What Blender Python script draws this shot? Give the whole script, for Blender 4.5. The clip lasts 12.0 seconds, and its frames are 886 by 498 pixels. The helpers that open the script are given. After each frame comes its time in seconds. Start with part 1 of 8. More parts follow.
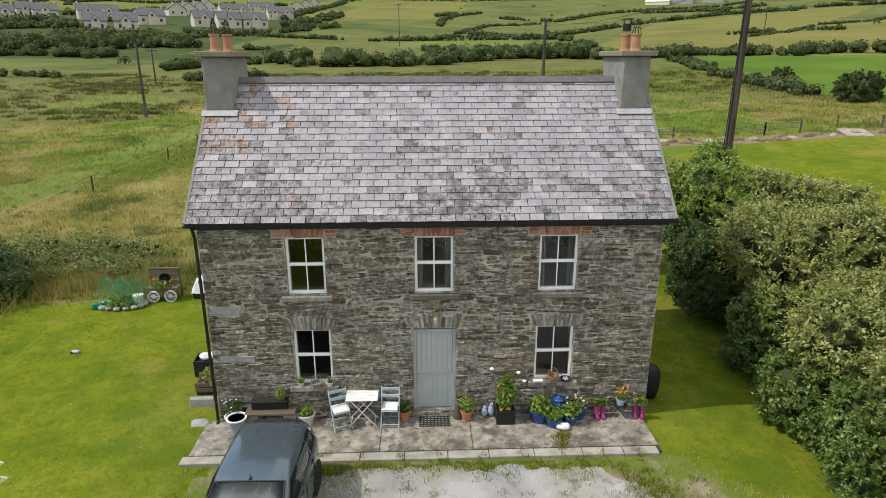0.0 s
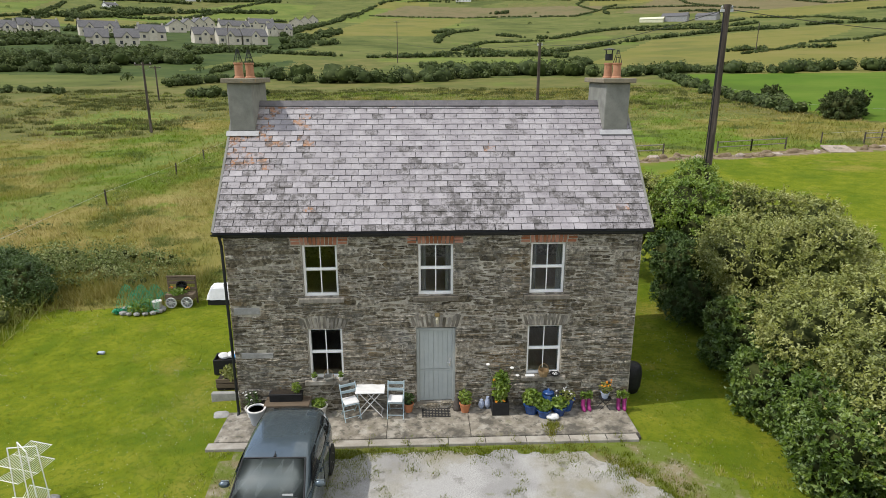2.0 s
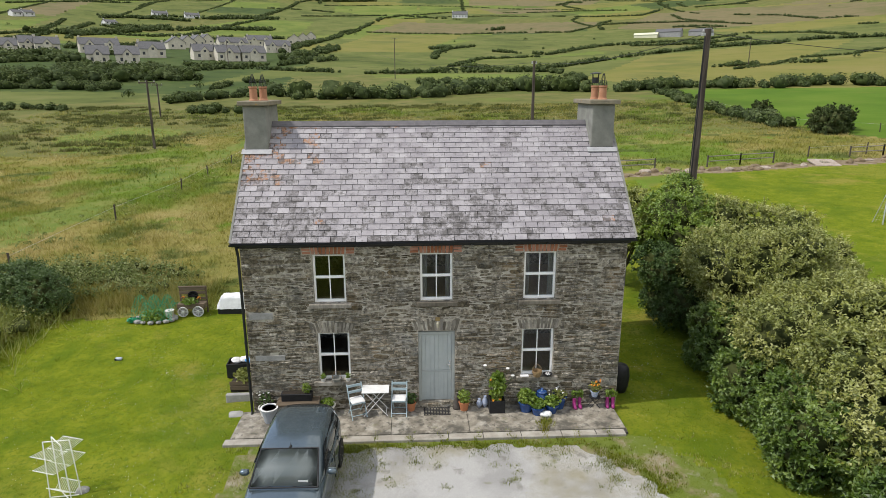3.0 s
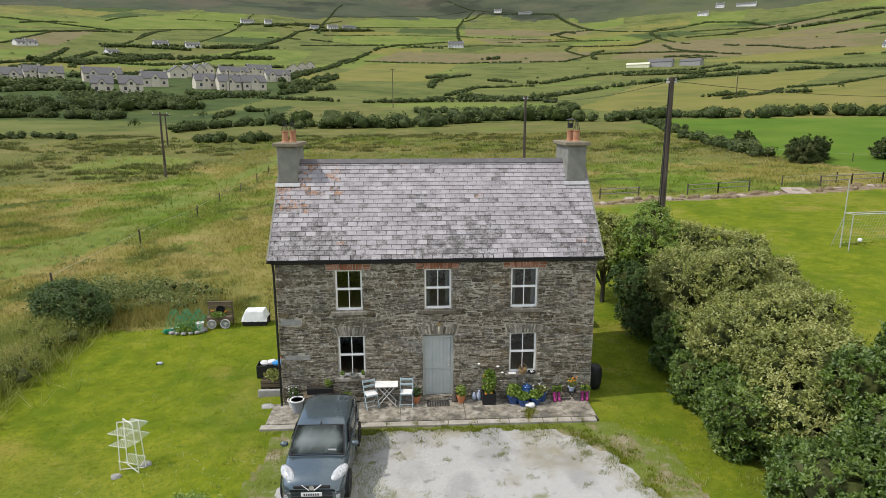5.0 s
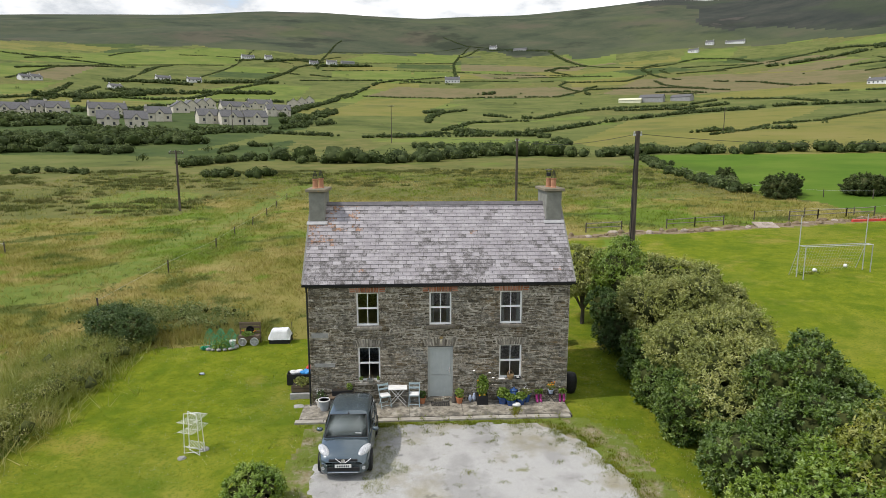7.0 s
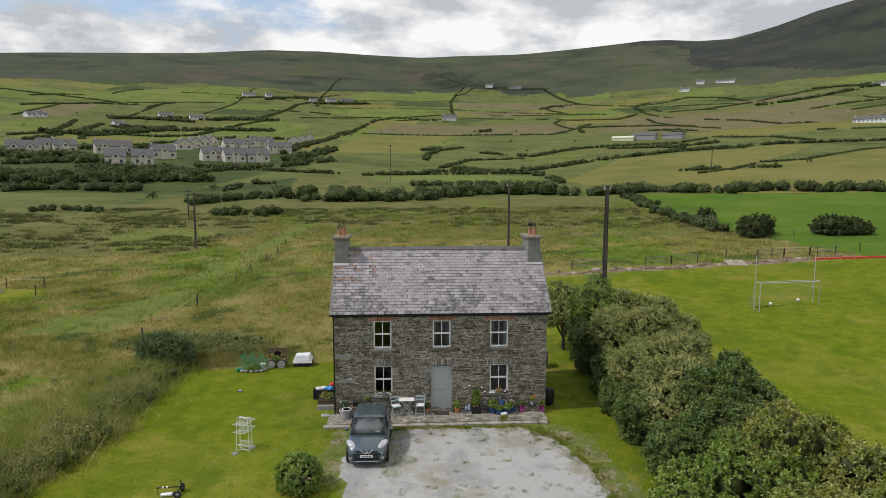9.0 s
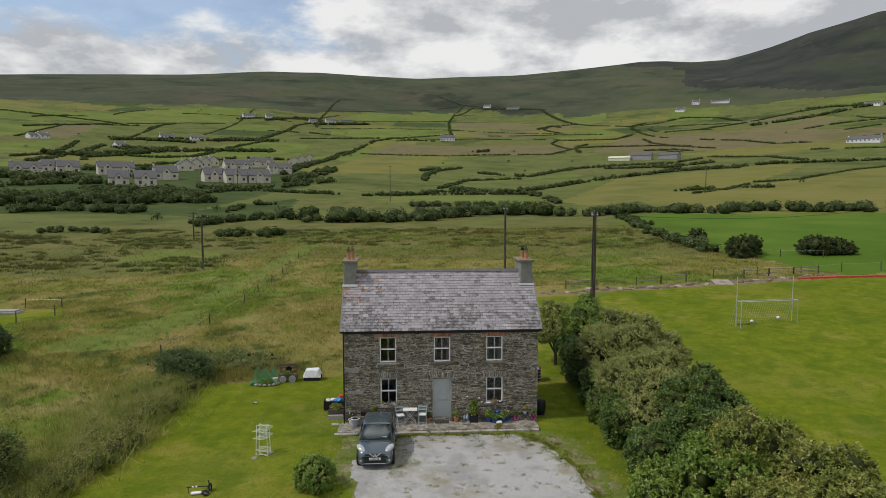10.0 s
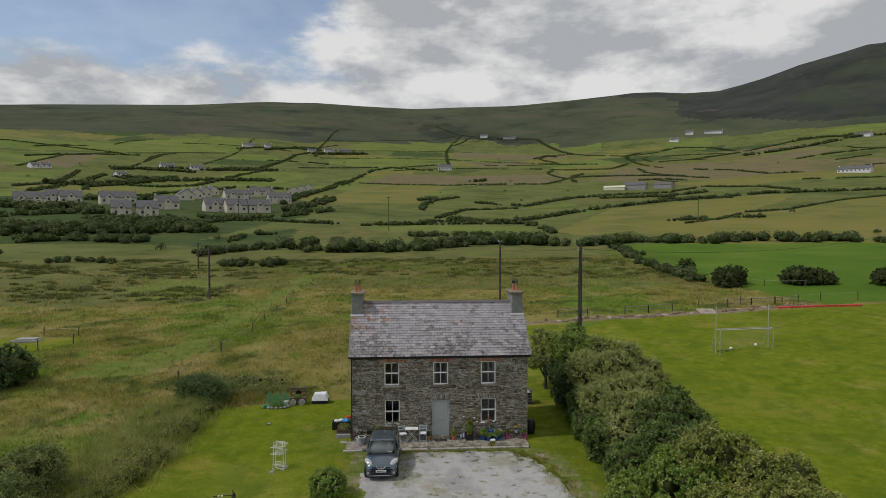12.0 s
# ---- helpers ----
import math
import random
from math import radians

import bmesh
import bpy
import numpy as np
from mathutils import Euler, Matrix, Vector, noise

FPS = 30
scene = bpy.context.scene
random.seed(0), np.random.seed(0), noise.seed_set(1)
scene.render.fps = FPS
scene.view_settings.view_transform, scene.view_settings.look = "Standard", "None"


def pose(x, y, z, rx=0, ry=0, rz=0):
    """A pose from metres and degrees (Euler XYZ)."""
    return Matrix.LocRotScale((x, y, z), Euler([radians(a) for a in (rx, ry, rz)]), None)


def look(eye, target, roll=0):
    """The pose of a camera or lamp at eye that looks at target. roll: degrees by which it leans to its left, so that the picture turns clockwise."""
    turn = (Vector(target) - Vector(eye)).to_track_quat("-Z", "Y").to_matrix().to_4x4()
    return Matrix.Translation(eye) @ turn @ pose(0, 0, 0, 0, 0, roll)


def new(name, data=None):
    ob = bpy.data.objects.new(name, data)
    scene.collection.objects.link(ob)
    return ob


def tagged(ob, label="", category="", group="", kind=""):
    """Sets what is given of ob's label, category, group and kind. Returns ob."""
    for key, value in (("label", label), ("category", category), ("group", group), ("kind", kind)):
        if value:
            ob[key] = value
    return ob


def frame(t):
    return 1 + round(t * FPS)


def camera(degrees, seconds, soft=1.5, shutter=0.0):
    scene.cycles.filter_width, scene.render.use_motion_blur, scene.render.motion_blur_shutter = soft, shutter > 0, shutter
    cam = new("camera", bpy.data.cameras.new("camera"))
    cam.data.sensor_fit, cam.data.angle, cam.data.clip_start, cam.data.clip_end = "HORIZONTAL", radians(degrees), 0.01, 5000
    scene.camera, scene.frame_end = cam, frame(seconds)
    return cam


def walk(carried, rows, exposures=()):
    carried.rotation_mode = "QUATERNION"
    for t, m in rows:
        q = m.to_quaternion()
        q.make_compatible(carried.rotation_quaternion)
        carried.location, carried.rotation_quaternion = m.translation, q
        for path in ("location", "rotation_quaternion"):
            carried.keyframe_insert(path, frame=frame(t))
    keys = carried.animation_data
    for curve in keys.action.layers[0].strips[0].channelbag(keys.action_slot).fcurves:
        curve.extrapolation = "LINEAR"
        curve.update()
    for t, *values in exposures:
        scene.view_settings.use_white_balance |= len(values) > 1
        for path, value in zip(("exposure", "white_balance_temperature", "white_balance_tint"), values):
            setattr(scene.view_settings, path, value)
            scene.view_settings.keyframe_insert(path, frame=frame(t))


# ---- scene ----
cam = camera(72.0, 12.0, soft=0.55)
PATH = [
    (0, (-0.291, -12.569, 8.026), (-0.221, -10.663, 7.423), -0.1),
    (0.5, (-0.307, -12.854, 8.086), (-0.235, -10.946, 7.49), -0.1),
    (1, (-0.33, -13.2, 8.144), (-0.257, -11.289, 7.56), -0.1),
    (1.5, (-0.381, -13.591, 8.211), (-0.305, -11.676, 7.64), -0.1),
    (2, (-0.435, -14.035, 8.293), (-0.355, -12.116, 7.735), -0.0),
    (2.5, (-0.489, -14.579, 8.391), (-0.404, -12.654, 7.855), -0.1),
    (4.5, (-0.747, -17.454, 8.875), (-0.649, -15.509, 8.421), -0.1),
    (5, (-0.822, -18.349, 9.043), (-0.72, -16.399, 8.611), -0.1),
    (5.5, (-0.919, -19.316, 9.22), (-0.813, -17.361, 8.812), -0.1),
    (6, (-1.017, -20.346, 9.407), (-0.908, -18.386, 9.025), -0.1),
    (6.5, (-1.111, -21.428, 9.599), (-0.999, -19.464, 9.241), -0.0),
    (7, (-1.242, -22.583, 9.793), (-1.127, -20.614, 9.462), 0.0),
    (9, (-1.744, -27.973, 10.823), (-1.618, -25.989, 10.603), 0.1),
    (9.5, (-1.863, -29.328, 11.068), (-1.734, -27.341, 10.878), 0.1),
    (10, (-2.0, -30.805, 11.319), (-1.869, -28.816, 11.161), 0.0),
    (10.5, (-2.125, -32.137, 11.525), (-1.991, -30.145, 11.397), 0.0),
    (11, (-2.229, -33.144, 11.695), (-2.092, -31.152, 11.595), 0.1),
    (11.5, (-2.277, -33.819, 11.805), (-2.138, -31.825, 11.726), 0.1),
    (12, (-2.3, -34.289, 11.894), (-2.16, -32.295, 11.828), 0.0),
]
walk(cam, [(t, look(eye, target, roll)) for t, eye, target, roll in PATH],
     exposures=[(0, -0.04), (4.5, -0.05), (7.0, -0.11), (9.0, -0.53), (9.5, -0.64), (10.5, -0.80), (12, -0.95)])


# ---- world, sun ----
world = bpy.data.worlds.new("world")
scene.world = world
world.use_nodes = True
SUN_DIR = Vector((0.60, 0.09, -0.80)).normalized()   # the way the sunlight travels
SUN_ELEV = math.asin(-SUN_DIR.z)
SUN_AZ = math.atan2(-SUN_DIR.x, -SUN_DIR.y)            # from +y, clockwise


def build_sky():
    nt = world.node_tree
    nt.nodes.clear()
    N, L = nt.nodes.new, nt.links.new
    out, bg = N("ShaderNodeOutputWorld"), N("ShaderNodeBackground")
    sky = N("ShaderNodeTexSky")
    sky.sky_type, sky.sun_disc = "NISHITA", False
    sky.sun_elevation, sky.sun_rotation = SUN_ELEV, SUN_AZ
    sky.air_density, sky.dust_density, sky.ozone_density = 1.0, 1.2, 0.4
    co = N("ShaderNodeTexCoord")
    sep = N("ShaderNodeSeparateXYZ")
    L(co.outputs["Generated"], sep.inputs[0])

    def math_node(op, a, b):
        m = N("ShaderNodeMath"); m.operation = op
        for k, v in enumerate((a, b)):
            if isinstance(v, (int, float)):
                m.inputs[k].default_value = v
            else:
                L(v, m.inputs[k])
        return m.outputs[0]

    def cloud_noise(shift, scale, detail, rough):
        mp = N("ShaderNodeMapping")
        mp.inputs["Location"].default_value = shift
        mp.inputs["Scale"].default_value = (1, 1, 2.3)
        L(co.outputs["Generated"], mp.inputs[0])
        n = N("ShaderNodeTexNoise")
        n.inputs["Scale"].default_value, n.inputs["Detail"].default_value, n.inputs["Roughness"].default_value = scale, detail, rough
        L(mp.outputs[0], n.inputs["Vector"])
        return n.outputs["Fac"]

    # heaped clouds, thinner towards the west and the zenith
    body = cloud_noise((4.2, 1.4, 0.3), 3.4, 10, 0.60)
    west = math_node("MULTIPLY", math_node("ADD", sep.outputs[0], 0.10), math_node("MAXIMUM", math_node("SUBTRACT", sep.outputs[2], 0.20), 0.0))
    cover = N("ShaderNodeValToRGB")
    cover.color_ramp.interpolation = "EASE"
    cover.color_ramp.elements[0].position, cover.color_ramp.elements[1].position = 0.35, 0.50
    cover.color_ramp.elements[0].color = (0.16, 0.16, 0.16, 1)
    L(math_node("ADD", math_node("MINIMUM", math_node("MAXIMUM", math_node("MULTIPLY", west, 8.0), -0.30), 0.10), body), cover.inputs[0])
    # their lit and shaded sides: the same noise set off towards the sun
    lit = math_node("SUBTRACT", body, cloud_noise((4.2 - 0.045, 1.4, 0.3 + 0.10), 3.4, 10, 0.60))
    slow = cloud_noise((1.1, 5.2, 2.2), 3.0, 6, 0.55)
    tone = N("ShaderNodeValToRGB")
    e = tone.color_ramp.elements
    e[0].position, e[0].color = 0.30, (10.6, 11.1, 11.8, 1)
    e[1].position, e[1].color = 0.72, (19.4, 19.4, 19.3, 1)
    L(math_node("ADD", math_node("MULTIPLY", lit, 2.6), slow), tone.inputs[0])
    mix = N("ShaderNodeMix"); mix.data_type = "RGBA"
    lift = N("ShaderNodeVectorMath"); lift.operation = "SCALE"; lift.inputs["Scale"].default_value = 3.3
    L(sky.outputs[0], lift.inputs[0])
    L(cover.outputs[0], mix.inputs[0]); L(lift.outputs[0], mix.inputs[6]); L(tone.outputs[0], mix.inputs[7])
    L(mix.outputs[2], bg.inputs[0])
    bg.inputs[1].default_value = 0.071
    L(bg.outputs[0], out.inputs[0])


build_sky()
sun_lamp = bpy.data.lights.new("sun", "SUN")
sun_lamp.energy, sun_lamp.angle, sun_lamp.color = 3.2, radians(0.6), (1.0, 0.95, 0.87)
sun = new("sun", sun_lamp)
sun.matrix_world = look(-SUN_DIR * 100, (0, 0, 0))

# ---- materials ----
def mat(name, colours, scale=3.0, rough=0.8, bump=0.2, bump_scale=None, detail=8, metal=0.0, island=0.0, objrand=0.0,
        stretch=(1, 1, 1), spots=None, spec=0.3, big=None, trans=0.0):
    """A surface of two or three colours mixed by noise at a real-world scale (per metre), with finer relief. island / objrand: how much the
    lightness varies from piece to piece. spots: (colour, scale, threshold) of stains. big: (colour, scale, amount) of slow drift."""
    m = bpy.data.materials.new(name)
    m.use_nodes = True
    nt = m.node_tree
    N, L = nt.nodes.new, nt.links.new
    b = nt.nodes["Principled BSDF"]
    b.inputs["Roughness"].default_value, b.inputs["Metallic"].default_value = rough, metal
    b.inputs["Specular IOR Level"].default_value = spec
    co, mp = N("ShaderNodeNewGeometry"), N("ShaderNodeMapping")
    mp.inputs["Scale"].default_value = stretch
    L(co.outputs["Position"], mp.inputs[0])
    n = N("ShaderNodeTexNoise")
    n.inputs["Scale"].default_value, n.inputs["Detail"].default_value, n.inputs["Roughness"].default_value = scale, detail, 0.65
    L(mp.outputs[0], n.inputs["Vector"])
    r = N("ShaderNodeValToRGB")
    els = r.color_ramp.elements
    while len(els) < len(colours):
        els.new(0.5)
    for i, c in enumerate(colours):
        els[i].position, els[i].color = 0.32 + 0.36 * i / max(1, len(colours) - 1), (*c, 1)
    L(n.outputs["Fac"], r.inputs[0])
    col = r.outputs[0]

    def mixed(fac, a, c):
        mx = N("ShaderNodeMix"); mx.data_type = "RGBA"
        L(fac, mx.inputs[0]); L(a, mx.inputs[6])
        mx.inputs[7].default_value = (*c, 1)
        return mx.outputs[2]

    for extra in ([big] if big else []) + (spots or []):
        c, sc, th = extra[:3]
        n2 = N("ShaderNodeTexNoise")
        n2.inputs["Scale"].default_value, n2.inputs["Detail"].default_value = sc, 6
        n2.inputs["Roughness"].default_value = 0.6
        sh = N("ShaderNodeVectorMath"); sh.operation = "ADD"; sh.inputs[1].default_value = (sc * 3.7, 11.3, sc)
        L(mp.outputs[0], sh.inputs[0]); L(sh.outputs[0], n2.inputs["Vector"])
        r2 = N("ShaderNodeValToRGB")
        w = extra[4] if len(extra) > 4 else (0.10 if extra is not big else 0.2)
        r2.color_ramp.elements[0].position, r2.color_ramp.elements[1].position = th, min(1.0, th + w)
        amount = extra[3] if len(extra) > 3 else 1.0
        r2.color_ramp.elements[1].color = (amount, amount, amount, 1)
        L(n2.outputs["Fac"], r2.inputs[0])
        col = mixed(r2.outputs[0], col, c)
    for amount, src in ((island, "geo"), (objrand, "obj")):
        if amount:
            if src == "geo":
                g = N("ShaderNodeNewGeometry").outputs["Random Per Island"]
            else:
                g = N("ShaderNodeObjectInfo").outputs["Random"]
            mr = N("ShaderNodeMapRange")
            mr.inputs[3].default_value, mr.inputs[4].default_value = 1 - amount, 1 + amount
            L(g, mr.inputs[0])
            hs = N("ShaderNodeHueSaturation")
            L(mr.outputs[0], hs.inputs["Value"]); L(col, hs.inputs["Color"])
            mh = N("ShaderNodeMapRange")
            mh.inputs[3].default_value, mh.inputs[4].default_value = 1 + amount * 0.5, 1 - amount * 0.5
            L(g, mh.inputs[0]); L(mh.outputs[0], hs.inputs["Saturation"])
            col = hs.outputs[0]
    L(col, b.inputs["Base Color"])
    if trans:
        b.inputs["Subsurface Weight"].default_value = 0.0
        tr = N("ShaderNodeBsdfTranslucent"); mxs = N("ShaderNodeMixShader")
        mxs.inputs[0].default_value = trans
        L(col, tr.inputs[0]); L(b.outputs[0], mxs.inputs[1]); L(tr.outputs[0], mxs.inputs[2])
        L(mxs.outputs[0], nt.nodes["Material Output"].inputs[0])
    if bump:
        n3 = N("ShaderNodeTexNoise")
        n3.inputs["Scale"].default_value, n3.inputs["Detail"].default_value = bump_scale or scale * 4, 6
        L(mp.outputs[0], n3.inputs["Vector"])
        bp = N("ShaderNodeBump")
        bp.inputs["Strength"].default_value, bp.inputs["Distance"].default_value = bump, 0.02
        L(n3.outputs["Fac"], bp.inputs["Height"]); L(bp.outputs[0], b.inputs["Normal"])
    return m


def glass_mat(name, tint=(0.9, 0.95, 0.95)):
    m = bpy.data.materials.new(name)
    m.use_nodes = True
    b = m.node_tree.nodes["Principled BSDF"]
    b.inputs["Base Color"].default_value = (*tint, 1)
    b.inputs["Roughness"].default_value, b.inputs["Transmission Weight"].default_value, b.inputs["IOR"].default_value = 0.02, 1.0, 1.38
    return m


LAWN = mat("lawn", [(0.097, 0.130, 0.009), (0.133, 0.165, 0.011), (0.18, 0.198, 0.018)], 1.6, 0.95, 0.6, 30, spec=0.03,
           spots=[((0.25, 0.22, 0.05), 0.30, 0.55, 0.7, .14), ((0.19, 0.19, 0.03), 0.10, 0.50, 0.6, .10), ((0.078, 0.122, 0.010), 0.26, 0.51, 0.7, .16), ((0.07, 0.115, 0.008), 0.6, 0.52, 0.6, .10), ((0.24, 0.20, 0.045), 0.18, 0.59, 0.65, .08), ((0.075, 0.12, 0.012), 9.0, 0.52, 0.6, .08)])
VERGE = mat("worn_verge", [(0.15, 0.125, 0.07), (0.21, 0.18, 0.10), (0.29, 0.265, 0.19)], 3.0, 0.95, 0.7, 30, spec=0.1,
            spots=[((0.11, 0.15, 0.018), 1.3, 0.40, 0.9, .12), ((0.30, 0.28, 0.23), 2.6, 0.60, 0.35, .06)])
ROUGH = mat("rough_grass", [(0.105, 0.117, 0.024), (0.175, 0.16, 0.043), (0.25, 0.205, 0.075)], 0.22, 0.95, 0.8, 12, spec=0.03,
            spots=[((0.095, 0.148, 0.020), 0.06, 0.50, 0.9, .09), ((0.27, 0.225, 0.09), 0.11, 0.55, 0.6, .10), ((0.058, 0.08, 0.02), 0.28, 0.55, 0.85, .07), ((0.11, 0.175, 0.022), 0.20, 0.60, 0.85, .05)])
RUSHY = mat("rushy_field", [(0.075, 0.09, 0.022), (0.115, 0.12, 0.032), (0.155, 0.14, 0.05)], 0.16, 0.95, 0.8, 3, spec=0.1,
            spots=[((0.10, 0.15, 0.02), 0.045, 0.58, 0.8), ((0.028, 0.04, 0.012), 0.3, 0.62, 0.8)])
PASTURE = mat("pasture", [(0.082, 0.102, 0.032), (0.115, 0.132, 0.04), (0.15, 0.152, 0.056)], 0.05, 0.95, 0.4, 2, spec=0.03,
              spots=[((0.055, 0.075, 0.022), 0.02, 0.54, 0.7), ((0.04, 0.055, 0.018), 0.16, 0.60, 0.8)])
MEADOW = mat("meadow_green", [(0.095, 0.135, 0.03), (0.13, 0.165, 0.04), (0.165, 0.18, 0.052)], 0.03, 0.95, 0.4, 2, spec=0.03,
             spots=[((0.075, 0.105, 0.028), 0.014, 0.54, 0.7), ((0.06, 0.085, 0.024), 0.12, 0.62, 0.7)])
WET = mat("wet_green", [(0.085, 0.13, 0.022), (0.12, 0.155, 0.028), (0.165, 0.17, 0.045)], 0.5, 0.95, 0.6, 10, spec=0.1,
          spots=[((0.20, 0.18, 0.06), 0.4, 0.55, 0.7)])
BRIGHT = mat("meadow_bright", [(0.060, 0.118, 0.015), (0.082, 0.143, 0.018), (0.11, 0.162, 0.025)], 0.06, 0.95, 0.4, 3, spec=0.03,
             spots=[((0.06, 0.10, 0.016), 0.03, 0.54, 0.6), ((0.12, 0.15, 0.03), 0.12, 0.60, 0.5)])
OLIVE = mat("hay_field", [(0.12, 0.13, 0.028), (0.155, 0.15, 0.036), (0.18, 0.16, 0.048)], 0.04, 0.95, 0.4, 2, spec=0.1,
            spots=[((0.095, 0.11, 0.026), 0.02, 0.54, 0.7), ((0.07, 0.08, 0.022), 0.14, 0.62, 0.7)])
TAN = mat("rough_pasture_tan", [(0.12, 0.105, 0.048), (0.155, 0.13, 0.063), (0.11, 0.108, 0.045)], 0.04, 0.95, 0.4, 2, spec=0.1,
          spots=[((0.09, 0.10, 0.03), 0.02, 0.56, 0.7)])
# greyed base colour holds distance haze; the slowest patches paint cloud light and shade
MOOR = mat("moorland", [(0.043, 0.055, 0.034), (0.062, 0.073, 0.043), (0.083, 0.086, 0.052)], 0.012, 0.95, 0.9, 0.05, spec=0.05,
           spots=[((0.095, 0.083, 0.058), 0.0045, 0.54, 0.7), ((0.034, 0.046, 0.028), 0.011, 0.55, 0.75), ((0.10, 0.11, 0.06), 0.02, 0.62, 0.5), ((0.085, 0.10, 0.045), 0.0028, 0.55, 0.6, .08), ((0.02, 0.026, 0.018), 0.0065, 0.58, 0.6, .08)])
# rocky heath, darkened below the moor's tone to paint in cloud shade
HEATH_SHADE = mat("rocky_heath_cloud_shade", [(0.027, 0.033, 0.029), (0.040, 0.045, 0.037), (0.057, 0.057, 0.047)], 0.014, 0.95, 0.9, 0.05, spec=0.05,
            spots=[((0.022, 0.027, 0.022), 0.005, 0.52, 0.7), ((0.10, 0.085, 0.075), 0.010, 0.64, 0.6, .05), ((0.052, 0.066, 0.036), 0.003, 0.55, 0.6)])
SCRUB = mat("scrub_ground", [(0.03, 0.05, 0.014), (0.05, 0.075, 0.018), (0.07, 0.09, 0.025)], 0.08, 0.95, 0.8, 1.5, spec=0.1)
GRAVEL = mat("gravel", [(0.235, 0.232, 0.222), (0.385, 0.38, 0.365), (0.53, 0.52, 0.50)], 55, 0.95, 0.5, 110, spec=0.2,
             spots=[((0.25, 0.245, 0.235), 0.6, 0.48, 0.7, .14), ((0.23, 0.205, 0.12), 0.30, 0.50, 0.8, .12), ((0.15, 0.16, 0.05), 1.6, 0.62, 0.7, .08), ((0.52, 0.51, 0.50), 0.28, 0.57, 0.6), ((0.16, 0.155, 0.13), 3.0, 0.60, 0.6, .08)])
EARTH = mat("bare_earth", [(0.11, 0.08, 0.045), (0.18, 0.135, 0.08), (0.25, 0.205, 0.145)], 2.2, 0.95, 0.7, 12)
CONCRETE = mat("weathered_concrete", [(0.15, 0.135, 0.105), (0.25, 0.225, 0.182), (0.40, 0.37, 0.31)], 3.0, 0.92, 0.45, 30,
               spots=[((0.075, 0.07, 0.058), 1.3, 0.50, 0.8, .10), ((0.08, 0.075, 0.062), 6.0, 0.54, 0.7, .08), ((0.43, 0.41, 0.36), 2.4, 0.57, 0.55, .08), ((0.14, 0.145, 0.055), 3.5, 0.62, 0.6)])
RENDER = mat("chimney_render", [(0.155, 0.155, 0.135), (0.205, 0.205, 0.18), (0.25, 0.25, 0.22)], 2.2, 0.9, 0.25, 25,
             spots=[((0.13, 0.125, 0.105), 1.3, 0.60, 0.6)])
CAP = mat("chimney_cap_stone", [(0.17, 0.15, 0.11), (0.24, 0.21, 0.15)], 5, 0.95, 0.4, 30, spots=[((0.35, 0.19, 0.04), 6, 0.6, 0.7)])
TERRA = mat("terracotta", [(0.40, 0.15, 0.065), (0.50, 0.21, 0.10)], 6, 0.75, 0.15, 40, spots=[((0.20, 0.11, 0.07), 5, 0.62, 0.5)])
SLATE = mat("roof_slate", [(0.235, 0.217, 0.230), (0.30, 0.28, 0.292), (0.37, 0.349, 0.358)], 2.5, 0.62, 0.3, 30, island=0.12, spec=0.45,
            spots=[((0.11, 0.10, 0.097), 4.0, 0.58, 0.7, .12), ((0.12, 0.11, 0.107), 15.0, 0.59, 0.7, .07), ((0.42, 0.405, 0.41), 7.0, 0.62, 0.5, .06)])
SLATE_P = mat("roof_slate_piece", [(0.235, 0.217, 0.230), (0.30, 0.28, 0.292), (0.37, 0.349, 0.358)], 2.5, 0.62, 0.3, 30, objrand=0.12, spec=0.45,
            spots=[((0.11, 0.10, 0.097), 4.0, 0.58, 0.7, .12), ((0.12, 0.11, 0.107), 15.0, 0.59, 0.7, .07), ((0.42, 0.405, 0.41), 7.0, 0.62, 0.5, .06)])
SLATE_DARK = mat("roof_slate_stained", [(0.20, 0.187, 0.192), (0.285, 0.267, 0.275), (0.36, 0.34, 0.348)], 3, 0.65, 0.3, 40, objrand=0.16, island=0.16, spec=0.45,
                 spots=[((0.085, 0.078, 0.073), 6.0, 0.47, 0.85, .14), ((0.08, 0.073, 0.068), 22.0, 0.52, 0.7, .08)])
SLATE_LICHEN = mat("roof_slate_lichen", [(0.235, 0.213, 0.225), (0.295, 0.272, 0.283), (0.35, 0.325, 0.335)], 3, 0.65, 0.3, 40, objrand=0.12, island=0.12, spec=0.4,
                   spots=[((0.36, 0.165, 0.06), 8.0, 0.50, 0.8, .08), ((0.42, 0.33, 0.29), 11.0, 0.56, 0.6, .06), ((0.085, 0.07, 0.06), 6.0, 0.52, 0.75, .07)])
UNDER = mat("roof_underlay", [(0.05, 0.045, 0.045), (0.08, 0.075, 0.075)], 4, 0.9, 0.2)
STONE = mat("rubble_stone", [(0.068, 0.058, 0.041), (0.205, 0.178, 0.13), (0.43, 0.385, 0.30)], 11, 0.9, 1.0, 40, island=0.58,
            spots=[((0.245, 0.175, 0.095), 1.1, 0.56, 0.6), ((0.13, 0.135, 0.125), 0.9, 0.55, 0.55), ((0.36, 0.34, 0.29), 2.6, 0.62, 0.4), ((0.06, 0.055, 0.045), 9.0, 0.56, 0.75, .06), ((0.07, 0.063, 0.05), 1.6, 0.57, 0.4)])
